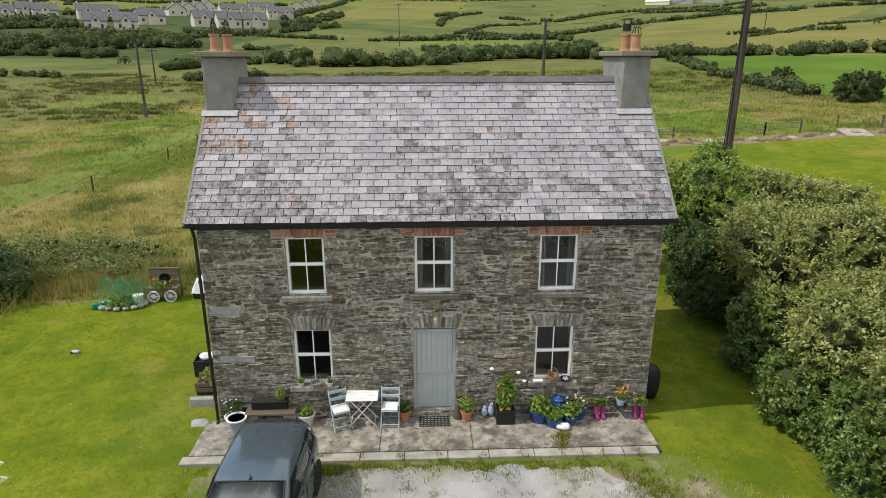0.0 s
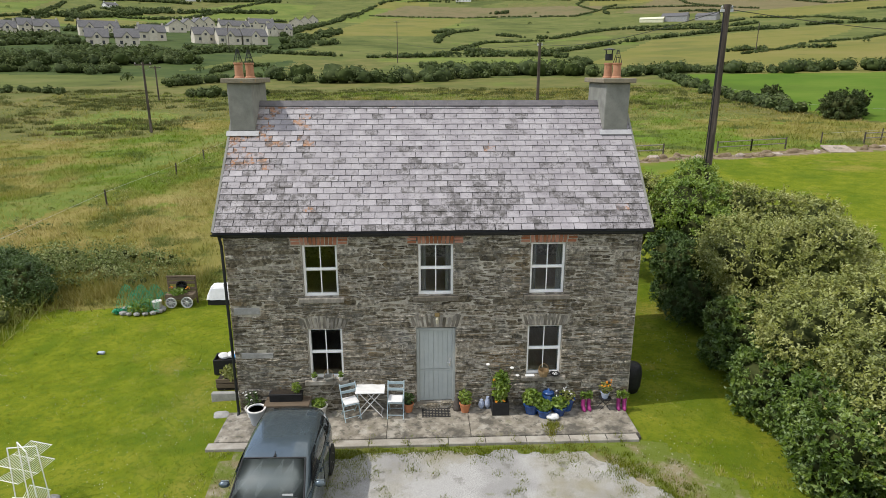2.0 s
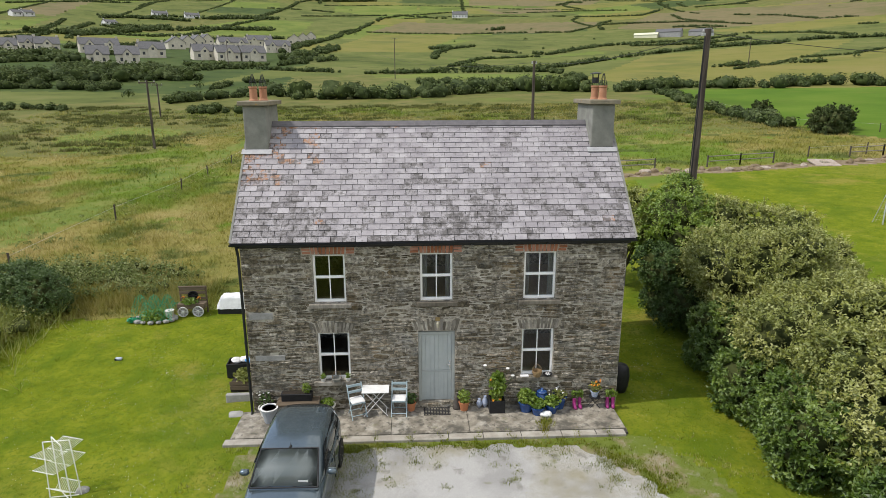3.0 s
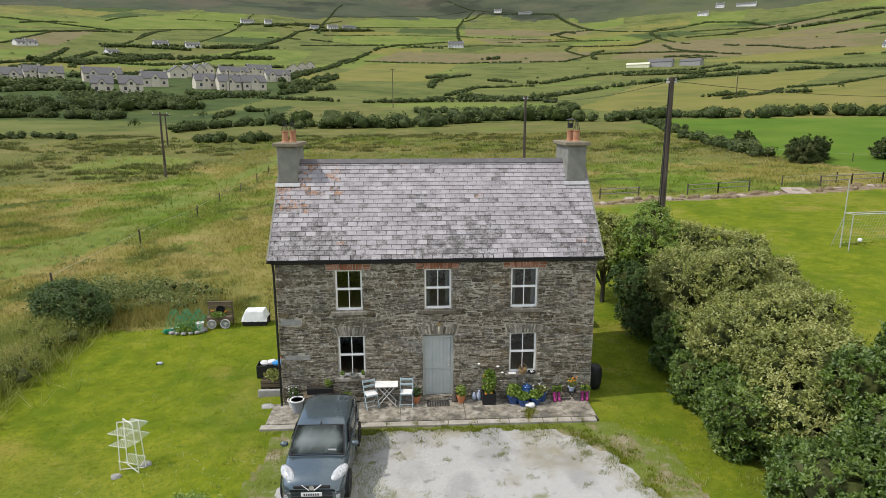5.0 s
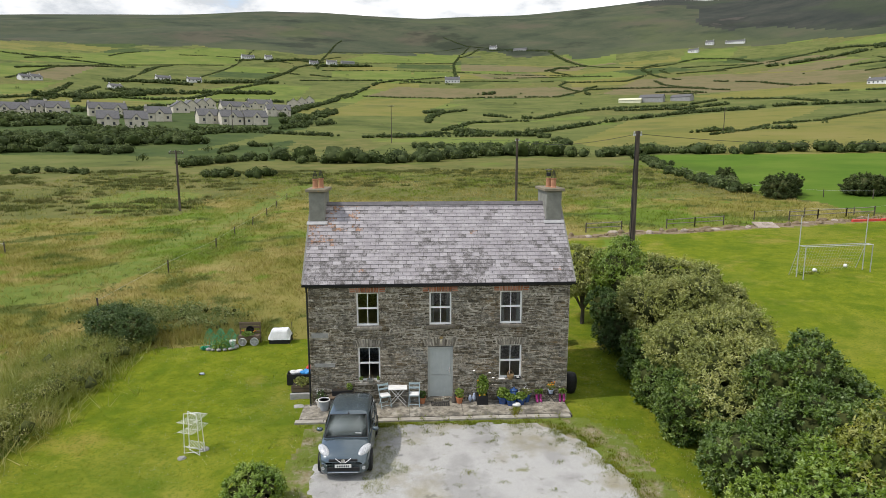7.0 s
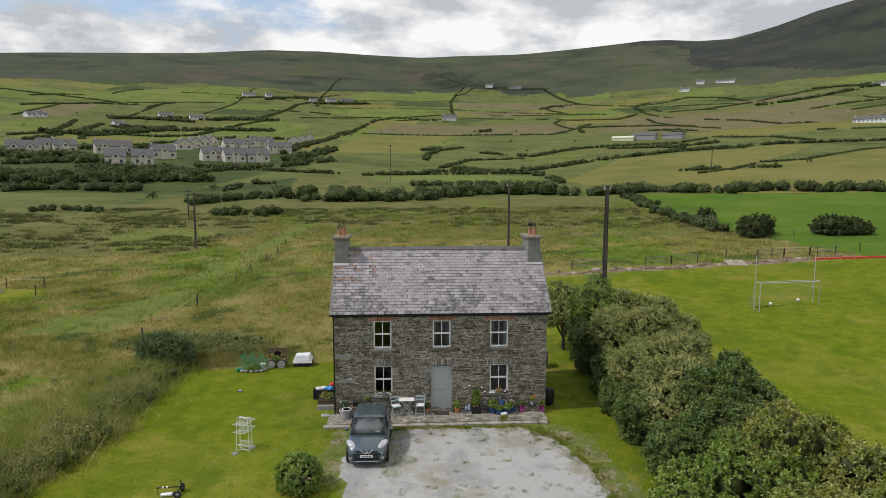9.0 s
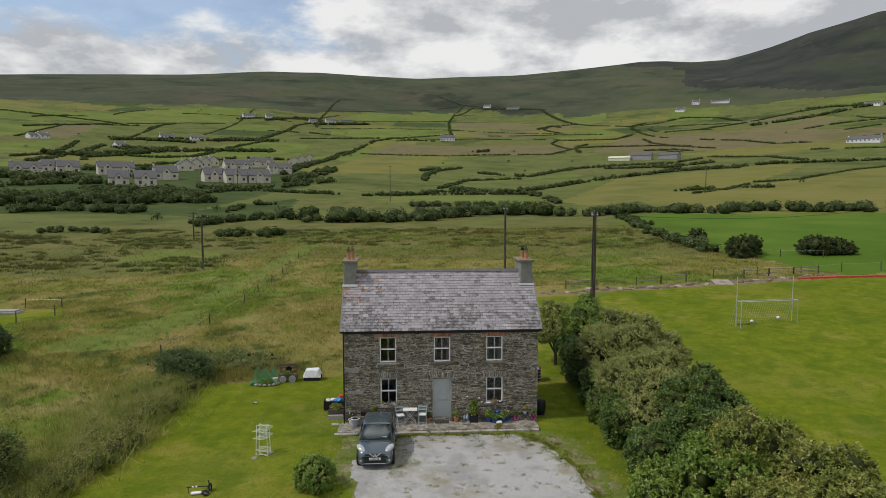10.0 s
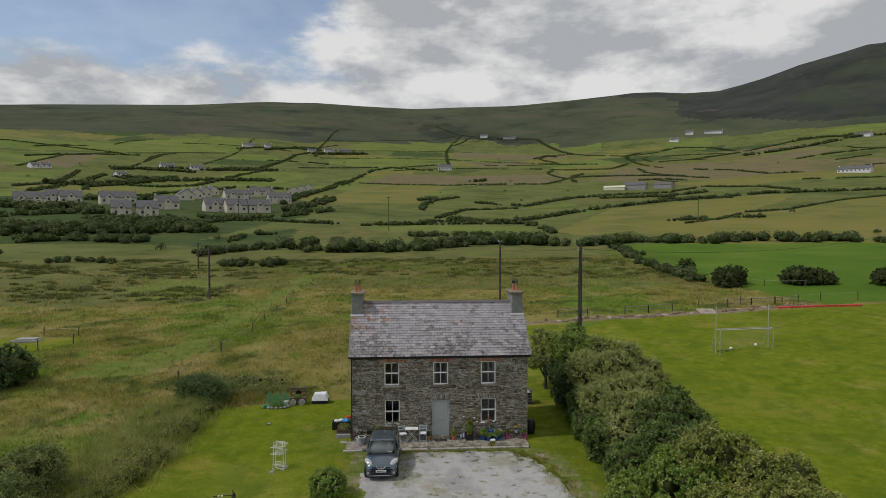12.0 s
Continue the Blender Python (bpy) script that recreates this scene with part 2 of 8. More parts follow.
STONE_P = mat("rubble_stone_piece", [(0.068, 0.058, 0.041), (0.205, 0.178, 0.13), (0.43, 0.385, 0.30)], 11, 0.9, 1.0, 40, objrand=0.58,
            spots=[((0.245, 0.175, 0.095), 1.1, 0.56, 0.6), ((0.13, 0.135, 0.125), 0.9, 0.55, 0.55), ((0.36, 0.34, 0.29), 2.6, 0.62, 0.4), ((0.06, 0.055, 0.045), 9.0, 0.56, 0.75, .06), ((0.07, 0.063, 0.05), 1.6, 0.57, 0.4)])
STONE_PALE = mat("pale_stone", [(0.24, 0.235, 0.22), (0.30, 0.295, 0.28), (0.36, 0.35, 0.33)], 7, 0.9, 0.3, 50)
VOUSSOIR = mat("arch_stone", [(0.11, 0.098, 0.08), (0.19, 0.172, 0.14), (0.29, 0.265, 0.22)], 7, 0.9, 0.5, 35, objrand=0.45, stretch=(1, 1, 0.4))
MORTAR = mat("lime_mortar", [(0.27, 0.245, 0.195), (0.40, 0.368, 0.30), (0.52, 0.485, 0.41)], 5, 0.95, 0.6, 45, spots=[((0.075, 0.068, 0.054), 3.0, 0.48, 0.8)])
BRICK = mat("red_brick", [(0.30, 0.11, 0.065), (0.38, 0.16, 0.09), (0.27, 0.16, 0.11)], 9, 0.9, 0.35, 50, objrand=0.25)
PINKSTONE = mat("pinkish_rubble", [(0.22, 0.17, 0.13), (0.32, 0.265, 0.215), (0.40, 0.35, 0.30)], 4, 0.95, 0.5, 20)
PVC = mat("white_frame", [(0.86, 0.86, 0.83), (0.90, 0.90, 0.87)], 3, 0.45, 0.02)
GUTTER = mat("black_gutter", [(0.012, 0.013, 0.014), (0.02, 0.021, 0.022)], 5, 0.45, 0.03)
DOORP = mat("grey_door_paint", [(0.37, 0.40, 0.385), (0.43, 0.46, 0.44)], 3, 0.5, 0.08, 40)
DOORF = mat("grey_door_frame", [(0.34, 0.365, 0.345), (0.40, 0.42, 0.40)], 4, 0.6, 0.08, 40)
FLOORWOOD = mat("room_floor_boards", [(0.36, 0.25, 0.14), (0.48, 0.35, 0.21)], 4, 0.5, 0.05, stretch=(3, 0.4, 1))
# partition walls inside the house, one dark tone throughout
ROOM = mat("room_wall_dark", [(0.10, 0.095, 0.085), (0.13, 0.125, 0.11)], 1.5, 0.9, 0.05)
CURTAIN = mat("curtain", [(0.20, 0.20, 0.19), (0.28, 0.27, 0.25)], 3, 0.9, 0.1)
GLASS = glass_mat("window_glass")
LEAF_DARK = mat("leaf_dark", [(0.036, 0.072, 0.014), (0.064, 0.112, 0.023), (0.11, 0.16, 0.038)], 1.4, 0.55, 0, island=0.35, trans=0.25, spec=0.4)
LEAF_GREY = mat("leaf_grey_green", [(0.15, 0.182, 0.042), (0.27, 0.295, 0.078), (0.42, 0.42, 0.145)], 1.2, 0.6, 0, island=0.4, trans=0.25, spec=0.35)
LEAF_BRIGHT = mat("leaf_bright", [(0.105, 0.185, 0.024), (0.19, 0.28, 0.040), (0.30, 0.38, 0.072)], 1.4, 0.5, 0, island=0.35, trans=0.3, spec=0.4)
LEAF_MIX = mat("leaf_glossy_green", [(0.052, 0.098, 0.015), (0.105, 0.17, 0.028), (0.205, 0.275, 0.058)], 1.3, 0.45, 0, island=0.4, trans=0.25, spec=0.45)
LEAF_YELLOW = mat("leaf_yellow_green", [(0.12, 0.16, 0.022), (0.22, 0.25, 0.044), (0.40, 0.385, 0.105)], 1.3, 0.55, 0, island=0.4, trans=0.25, spec=0.35)
LEAF_WILLOW = mat("leaf_willow", [(0.08, 0.12, 0.028), (0.145, 0.19, 0.048), (0.24, 0.27, 0.085)], 1.0, 0.6, 0, island=0.4, trans=0.25, spec=0.25)
# inner crown masses, near and far: shade between leaf tufts put into dark colour
INNER = mat("inner_crown_shade", [(0.030, 0.038, 0.013), (0.052, 0.062, 0.021), (0.085, 0.092, 0.034)], 3.0, 0.95, 0.5, 9, island=0.2, spec=0.05)
INNER_FAR = mat("inner_crown_shade_far", [(0.026, 0.038, 0.014), (0.045, 0.062, 0.022), (0.075, 0.095, 0.034)], 0.3, 0.95, 0.5, 2, island=0.25, spec=0.05)
LEAF_FAR = mat("leaf_far", [(0.045, 0.066, 0.022), (0.075, 0.10, 0.033), (0.118, 0.142, 0.05)], 0.15, 0.8, 0, island=0.4, trans=0.15, spec=0.1)
BLADE = mat("grass_blade", [(0.17, 0.19, 0.034), (0.285, 0.262, 0.068), (0.41, 0.34, 0.14)], 0.22, 0.8, 0, island=0.25, trans=0.3, spec=0.03,
            spots=[((0.16, 0.235, 0.028), 0.06, 0.50, 0.9, .09), ((0.46, 0.385, 0.165), 0.11, 0.55, 0.6, .10), ((0.10, 0.135, 0.03), 0.28, 0.55, 0.8, .07), ((0.18, 0.27, 0.032), 0.20, 0.60, 0.85, .05)])
BLADE_LAWN = mat("lawn_blade", [(0.118, 0.157, 0.011), (0.18, 0.213, 0.016), (0.26, 0.27, 0.028)], 0.7, 0.8, 0, island=0.4, trans=0.35, spec=0.03,
                 spots=[((0.34, 0.30, 0.08), 0.33, 0.565, 0.75, .14), ((0.09, 0.15, 0.012), 0.26, 0.51, 0.7, .16)])
BARK = mat("bark", [(0.06, 0.05, 0.038), (0.11, 0.095, 0.075)], 8, 0.95, 0.5, 30, stretch=(1, 1, 0.25))
POLE = mat("pole_timber", [(0.035, 0.028, 0.022), (0.07, 0.056, 0.045), (0.13, 0.11, 0.09)], 6, 0.9, 0.3, 40, stretch=(1, 1, 0.1))
WHITEPAINT = mat("white_paint", [(0.70, 0.70, 0.68), (0.80, 0.80, 0.78)], 6, 0.6, 0.05)

# ---- helpers for meshes ----
def part(name, bm, material, parent=None, label="", smooth=False):
    me = bpy.data.meshes.new(name)
    bm.to_mesh(me)
    bm.free()
    me.materials.append(material)
    if smooth:
        me.polygons.foreach_set("use_smooth", [True] * len(me.polygons))
    ob = new(name, me)
    if parent:
        ob.parent = parent
    if label:
        ob["label"] = label
    return ob


def raw(name, verts, faces, material, parent=None, label="", smooth=False):
    me = bpy.data.meshes.new(name)
    me.from_pydata(verts, [], faces)
    me.materials.append(material)
    if smooth:
        me.polygons.foreach_set("use_smooth", [True] * len(me.polygons))
    ob = new(name, me)
    if parent:
        ob.parent = parent
    if label:
        ob["label"] = label
    return ob


def thing(name, loc, label, category, group="", kind="", rz=0.0):
    ob = tagged(new(name), label, category, group, kind)
    ob.matrix_basis = pose(*loc, 0, 0, rz)
    return ob


def box(bm, x0, x1, y0, y1, z0, z1, bevel=0.0, m=None):
    got = bmesh.ops.create_cube(bm, size=1)["verts"]
    bmesh.ops.scale(bm, vec=(x1 - x0, y1 - y0, z1 - z0), verts=got)
    bmesh.ops.translate(bm, vec=((x0 + x1) / 2, (y0 + y1) / 2, (z0 + z1) / 2), verts=got)
    if bevel:
        edges = list({e for v in got for e in v.link_edges})
        res = bmesh.ops.bevel(bm, geom=edges, offset=bevel, segments=1, affect="EDGES")
        got = list({v for f in res["faces"] for v in f.verts} | {v for v in got if v.is_valid})
    if m is not None:
        bmesh.ops.transform(bm, matrix=m, verts=got)
    return bm


def boxed(*a, bevel=0.0, m=None):
    return box(bmesh.new(), *a, bevel=bevel, m=m)


def rod(bm, a, b, r0, r1=None, seg=8):
    a, b = Vector(a), Vector(b)
    d = b - a
    got = bmesh.ops.create_cone(bm, cap_ends=True, segments=seg, radius1=r0, radius2=r0 if r1 is None else r1, depth=d.length)["verts"]
    m = Matrix.Translation((a + b) / 2) @ d.to_track_quat("Z", "Y").to_matrix().to_4x4()
    bmesh.ops.transform(bm, matrix=m, verts=got)
    return bm


def lathe(bm, profile, seg=16, at=(0, 0, 0)):
    """A turned shape from (radius, z) pairs."""
    rings = [[bm.verts.new((at[0] + r * math.cos(2 * math.pi * i / seg), at[1] + r * math.sin(2 * math.pi * i / seg), at[2] + z)) for i in range(seg)] for r, z in profile]
    for a, b in zip(rings, rings[1:]):
        for i in range(seg):
            bm.faces.new((a[i], a[(i + 1) % seg], b[(i + 1) % seg], b[i]))
    if profile[0][0] > 0.001:
        bm.faces.new(rings[0][::-1])
    if profile[-1][0] > 0.001:
        bm.faces.new(rings[-1])
    return bm


# ---- the ground ----
CX, CY = -2.3, -34.3
PROFILE_R = [0, 25, 36, 45, 60, 92, 135, 200, 345, 610, 1000, 1300, 1700, 2000, 2300, 4000]
PROFILE_Z = [-0.5, -0.3, -0.14, 0.25, 1.25, 2.1, 4.6, 8.5, 21.5, 52, 128, 200, 325, 400, 330, 200]
# the skyline's slope above eye level, by bearing from straight ahead (degrees, right positive)
SKY_B = [-90, -50, -31.8, -24.2, -18.0, -11.6, -7.6, -3.5, 1.7, 4.9, 10.1, 15.3, 18.2, 21.2, 23.2, 25.5, 28.2, 29.8, 31.4, 34.1, 37.1, 38.6, 39.7, 46, 60, 90]
SKY_S = [0.08, 0.15, 0.1621, 0.1777, 0.1887, 0.1987, 0.2003, 0.1963, 0.1943, 0.1971, 0.1997, 0.205, 0.2088, 0.2119, 0.2103, 0.2055, 0.204, 0.2095, 0.2164, 0.232, 0.2422, 0.2486, 0.2481, 0.33, 0.22, 0.08]


def ground_z(x, y):
    x, y = np.asarray(x, float), np.asarray(y, float)
    dx, dy = x - CX, y - CY
    r = np.hypot(dx, dy)
    b = np.degrees(np.arctan2(dx, dy))
    z = np.interp(r, PROFILE_R, PROFILE_Z)
    for k in (0.92, 1.08):
        z = z + np.interp(r * k, PROFILE_R, PROFILE_Z)
    z = z / 3
    ridge = np.interp(b, SKY_B, SKY_S) * 2000 + 23
    far = np.clip((r - 900) / 1050, 0, 1)
    z = z * (1 + far * far * (3 - 2 * far) * (ridge / 400 - 1))
    side = np.clip((r - 45) / 40, 0, 1) * np.clip(1.6 - r / 250, 0, 1)
    z = z + side * np.clip(b / 30, -1.2, 1.2) * 0.9
    z = np.where(np.abs(b) > 70, z * np.clip((110 - np.abs(b)) / 40, 0.0, 1) - 0.3 * (1 - np.clip((110 - np.abs(b)) / 40, 0, 1)), z)
    roll = np.clip((r - 60) / 200, 0, 1)
    z = z + roll * (np.sin(x * 0.021 + 1) * np.sin(y * 0.017) * 1.0)
    z = z + np.clip((r - 800) / 500, 0, 1) * np.clip((1960 - r) / 500, 0, 1) * (np.sin(x * 0.006 + y * 0.003) * np.sin(y * 0.0051 + 2) * 10 + np.sin(x * 0.017) * np.sin(y * 0.013 + 1) * 3)
    lawn_drop = np.clip((-5.5 - x) / 4, 0, 1) * np.clip((14 - np.abs(y)) / 6, 0, 1) * 0.28
    pad = np.clip(1.0 - np.maximum(np.abs(x) - 6, np.abs(y - 1.5) - 6.0) / 3.0, 0, 1)
    return z * (1 - pad) + pad * (-0.11) - lawn_drop


def inside(x, y, poly):
    """Whether points lie in a polygon."""
    x, y = np.asarray(x), np.asarray(y)
    res = np.zeros(x.shape, bool)
    n = len(poly)
    for i in range(n):
        (ax, ay), (bx, by) = poly[i], poly[(i + 1) % n]
        cross = (ay > y) != (by > y)
        with np.errstate(divide="ignore", invalid="ignore"):
            res ^= cross & (x < (bx - ax) * (y - ay) / (by - ay + 1e-12) + ax)
    return res


FIELDS = []               # (polygon, material) of the far fields


def wobble(x, y, s, a):
    return a * (np.sin(x * s + 1.3 * np.sin(y * s * 0.7)) + np.sin(y * s * 1.3 + 2 + np.sin(x * s * 0.6)))


LAWN_LEFT = [(-14.2, 7.2), (-12.3, 7.3), (-4.5, 9.0), (-4.5, -9), (-6, -70), (-40, -70), (-21, -16), (-17.2, -10), (-15.4, -5), (-14.9, -1.5), (-14.8, 3.3), (-15.1, 5.9)]
LAWN_SIDE = [(4, 12), (10, 20), (20, 31), (60, 33.5), (74, -70), (6, -70), (4.5, -8)]
LAWN_BACK = [(-6, 9.0), (-6, 5), (7, 5), (16, 29.5), (6, 29.5), (4.6, 12)]

SLOTS = {"ROUGH": ROUGH, "LAWN": LAWN, "RUSHY": RUSHY, "PASTURE": PASTURE, "BRIGHT": BRIGHT, "OLIVE": OLIVE, "TAN": TAN, "MOOR": MOOR, "HEATH_SHADE": HEATH_SHADE, "SCRUB": SCRUB, "EARTH": EARTH, "MEADOW": MEADOW, "WET": WET, "VERGE": VERGE}
SLOT_NO = {k: i for i, k in enumerate(SLOTS)}


def field(slot, poly):
    FIELDS.append((poly, slot))


field('SCRUB', [(-114, 120), (-111, 140), (-77, 147), (-34, 131), (-57, 369), (-89, 426), (-160, 419), (-213, 357), (-241, 296)])
field('PASTURE', [(-65, 160), (-43, 203), (-18, 222), (15, 268), (29, 328), (-45, 284), (-56, 226)])
field('OLIVE', [(-61, 368), (-42, 600), (46, 596), (7, 385)])
field('TAN', [(-45, 611), (-12, 717), (192, 662), (189, 631), (145, 578), (76, 602)])
field('PASTURE', [(8, 329), (39, 327), (67, 328), (109, 357), (137, 456), (144, 573), (73, 585), (19, 414)])
field('PASTURE', [(23, 263), (39, 240), (58, 249), (89, 287), (110, 304), (121, 338), (66, 324), (34, 320)])
field('MEADOW', [(-13, 202), (4, 230), (31, 217), (49, 208), (43, 151), (38, 162), (25, 191)])
field('OLIVE', [(53, 183), (115, 300), (188, 333), (238, 356), (259, 346), (160, 240), (132, 213), (109, 196), (58, 160)])
field('OLIVE', [(107, 191), (127, 203), (153, 228), (174, 232), (231, 272), (289, 285), (138, 119), (92, 149)])
field('PASTURE', [(269, 361), (339, 340), (296, 293), (243, 289), (182, 243), (171, 248)])
field('TAN', [(191, 586), (275, 715), (368, 712), (450, 626), (519, 539), (479, 495), (365, 534), (262, 544)])
field('PASTURE', [(222, 457), (256, 473), (280, 426), (275, 372), (211, 342), (168, 346)])
field('PASTURE', [(282, 380), (336, 459), (415, 424), (345, 347)])
field('PASTURE', [(79, 422), (152, 529), (189, 544), (161, 446), (122, 403), (76, 341)])
field('MEADOW', [(-472, 617), (-471, 721), (-396, 827), (-255, 931), (-274, 1089), (-304, 1128), (-551, 849), (-542, 715)])
field('PASTURE', [(-144, 1164), (-136, 1291), (84, 1421), (128, 1334), (-72, 1195)])
field('MEADOW', [(-117, 1030), (-67, 1188), (119, 1302), (83, 1072)])
field('PASTURE', [(92, 1061), (104, 1203), (136, 1299), (280, 1212), (291, 990)])
field('TAN', [(90, 1039), (284, 966), (249, 886), (81, 934)])
field('MEADOW', [(-99, 754), (-107, 913), (7, 946), (5, 795)])
field('MEADOW', [(7, 795), (8, 935), (78, 915), (63, 830)])
field('MEADOW', [(289, 1206), (393, 1199), (367, 1021), (299, 998)])
field('TAN', [(300, 1262), (329, 1377), (421, 1326), (404, 1224)])
field('PASTURE', [(345, 1015), (413, 1186), (490, 1119), (413, 959)])
field('MEADOW', [(404, 904), (466, 1014), (554, 1006), (467, 876)])
field('PASTURE', [(493, 874), (592, 1018), (652, 922), (577, 812)])
field('PASTURE', [(451, 623), (560, 700), (616, 645), (526, 546)])
field('TAN', [(406, 688), (510, 735), (557, 706), (453, 630)])
field('TAN', [(-372, 599), (-396, 713), (-385, 805), (-335, 606)])
field('PASTURE', [(-330, 597), (-378, 788), (-327, 836), (-298, 665)])
field('PASTURE', [(-292, 657), (-327, 836), (-247, 898), (-240, 726)])
field('MEADOW', [(-360, 462), (-346, 519), (-328, 592), (-291, 470), (-290, 363)])
field('PASTURE', [(-285, 460), (-318, 592), (-236, 673), (-245, 457)])
field('MEADOW', [(-179, 396), (-208, 606), (-174, 703), (-152, 690), (-182, 524), (-166, 412)])
field('PASTURE', [(-108, 751), (-97, 843), (-37, 766), (-58, 657), (-79, 573), (-104, 564)])
field('PASTURE', [(-171, 720), (-163, 930), (-126, 953), (-113, 786)])
field('BRIGHT', [(55, 127), (79, 120), (105, 113), (126, 106), (65, 39), (48, 33), (45, 62), (45, 88)])
GREEN_STRIPS = [[(-24, 27), (-20.5, 30), (-19.4, 58), (-16.0, 88), (-19.6, 90), (-21.4, 60)], [(-40, 53), (-34, 54), (-31, 66), (-34, 74), (-42, 76), (-47, 67)],
                [(-28, 13), (-22, 14), (-20, 19), (-21, 27), (-23, 26), (-25, 18.5), (-28, 17)]]
MARSH = [(-62, 51), (-45, 50), (-29, 52), (-29, 64), (-26, 80), (-30, 104), (-60, 108), (-92, 100), (-94, 70)]
field("RUSHY", MARSH)
for strip in GREEN_STRIPS:
    field("WET", strip)


def build_ground():
    rs = [0.02, 1.0] + list(np.arange(2.0, 24, 2.0)) + list(np.arange(24, 75, 0.35))
    while rs[-1] < 4000:
        rs.append(rs[-1] * (1.011 if rs[-1] < 1500 else 1.035))
    front = np.arange(-44, 44.01, 0.25)
    back = np.arange(48, 312.1, 4.0)
    az = np.radians(np.concatenate([front, back]))
    R, A = np.meshgrid(np.array(rs), az, indexing="ij")
    X, Y = CX + R * np.sin(A), CY + R * np.cos(A)
    Z = ground_z(X, Y)
    nr, na = R.shape
    verts = np.stack([X, Y, Z], -1).reshape(-1, 3)
    i, j = np.meshgrid(np.arange(nr - 1), np.arange(na), indexing="ij")
    k = (j + 1) % na
    quads = np.stack([i * na + j, i * na + k, (i + 1) * na + k, (i + 1) * na + j], -1).reshape(-1, 4)
    mid = verts[quads].mean(1)
    x, y = mid[:, 0], mid[:, 1]
    xw, yw = x + wobble(x, y, 0.9, 0.18), y + wobble(y, x, 0.8, 0.18)
    r = np.hypot(x - CX, y - CY)
    slot = np.full(len(x), SLOT_NO["ROUGH"])
    slot[r + wobble(x, y, 0.05, 5) > 98] = SLOT_NO["RUSHY"]
    patch = np.sin(np.floor(x / 90 + 0.2 * np.sin(y / 70)) * 12.9 + np.floor(y / 75 + 0.25 * np.sin(x / 80)) * 78.2) * 43758.5
    patch = patch - np.floor(patch)
    far = r > 165
    for lo, hi, name in ((0, 0.22, "RUSHY"), (0.22, 0.60, "PASTURE"), (0.60, 0.74, "OLIVE"), (0.74, 0.88, "MEADOW"), (0.88, 0.95, "SCRUB"), (0.95, 1.01, "TAN")):
        slot[far & (patch >= lo) & (patch < hi)] = SLOT_NO[name]
    for poly, name in FIELDS:
        slot[inside(x + wobble(x, y, .45, .5), y + wobble(y, x, .4, .5), poly)] = SLOT_NO[name]
    b = np.degrees(np.arctan2(x - CX, y - CY))
    edge = 1190 + wobble(x, y, 0.006, 45) + wobble(x, y, 0.05, 14) + 150 * np.exp(-((b - 3) / 9) ** 2)
    slot[r > edge] = SLOT_NO["MOOR"]
    # the right-hand mountain takes the slot with cloud shade in its colour
    slot[(r > 1330 + wobble(x, y, 0.008, 60)) & (b + wobble(x, y, 0.004, 3.5) + wobble(y, x, 0.02, 1.5) + (r - 1500) / 60 > 27)] = SLOT_NO["HEATH_SHADE"]
    for poly in (LAWN_LEFT, LAWN_SIDE, LAWN_BACK, LAWN_FAR, LAWN_FRONT):
        slot[inside(xw, yw, poly)] = SLOT_NO["LAWN"]
    slot[inside(xw, yw, VERGE_EDGE)] = SLOT_NO["VERGE"]
    slot[inside(xw, yw, BANK)] = SLOT_NO["EARTH"]
    me = bpy.data.meshes.new("ground")
    me.from_pydata(verts.tolist(), [], quads[:, ::-1].tolist())
    for m in SLOTS.values():
        me.materials.append(m)
    me.polygons.foreach_set("material_index", slot.astype(np.int32))
    me.polygons.foreach_set("use_smooth", [True] * len(me.polygons))
    return tagged(new("ground", me), "mown lawn, rough grass, green fields and dark moorland hills", "ground", kind="structure")


LAWN_FRONT = [(-6.5, -1.0), (6.5, -1.0), (9, -70), (-6.5, -70)]
VERGE_EDGE = [(-4.4, -1.5), (4.9, -1.5), (6.0, -3.2), (6.7, -6), (7.0, -10), (7.6, -15), (9, -30), (-3.4, -30), (-3.2, -14), (-4.4, -7.5), (-4.9, -5), (-5.0, -2.2)]
LAWN_FAR = [(-60, 27), (-41, 29.5), (-34.3, 29.0), (-33.0, 25.5), (-36, 21), (-44, 13), (-60, 10)]
BANK = [(4.8, 30.0), (20, 31.2), (33, 32.2), (46, 33.0), (46, 35.2), (32, 34.2), (18, 32.6), (4.8, 31.0)]
build_ground()

DRIVE = [(-3.5, -2.1), (0, -1.8), (3.4, -2.1), (4.6, -3.4), (5.3, -5.5), (5.6, -9), (6.5, -14), (8, -26), (9, -45), (-3.4, -45), (-3, -26), (-2.8, -14), (-3.9, -7.5), (-4.3, -5)]


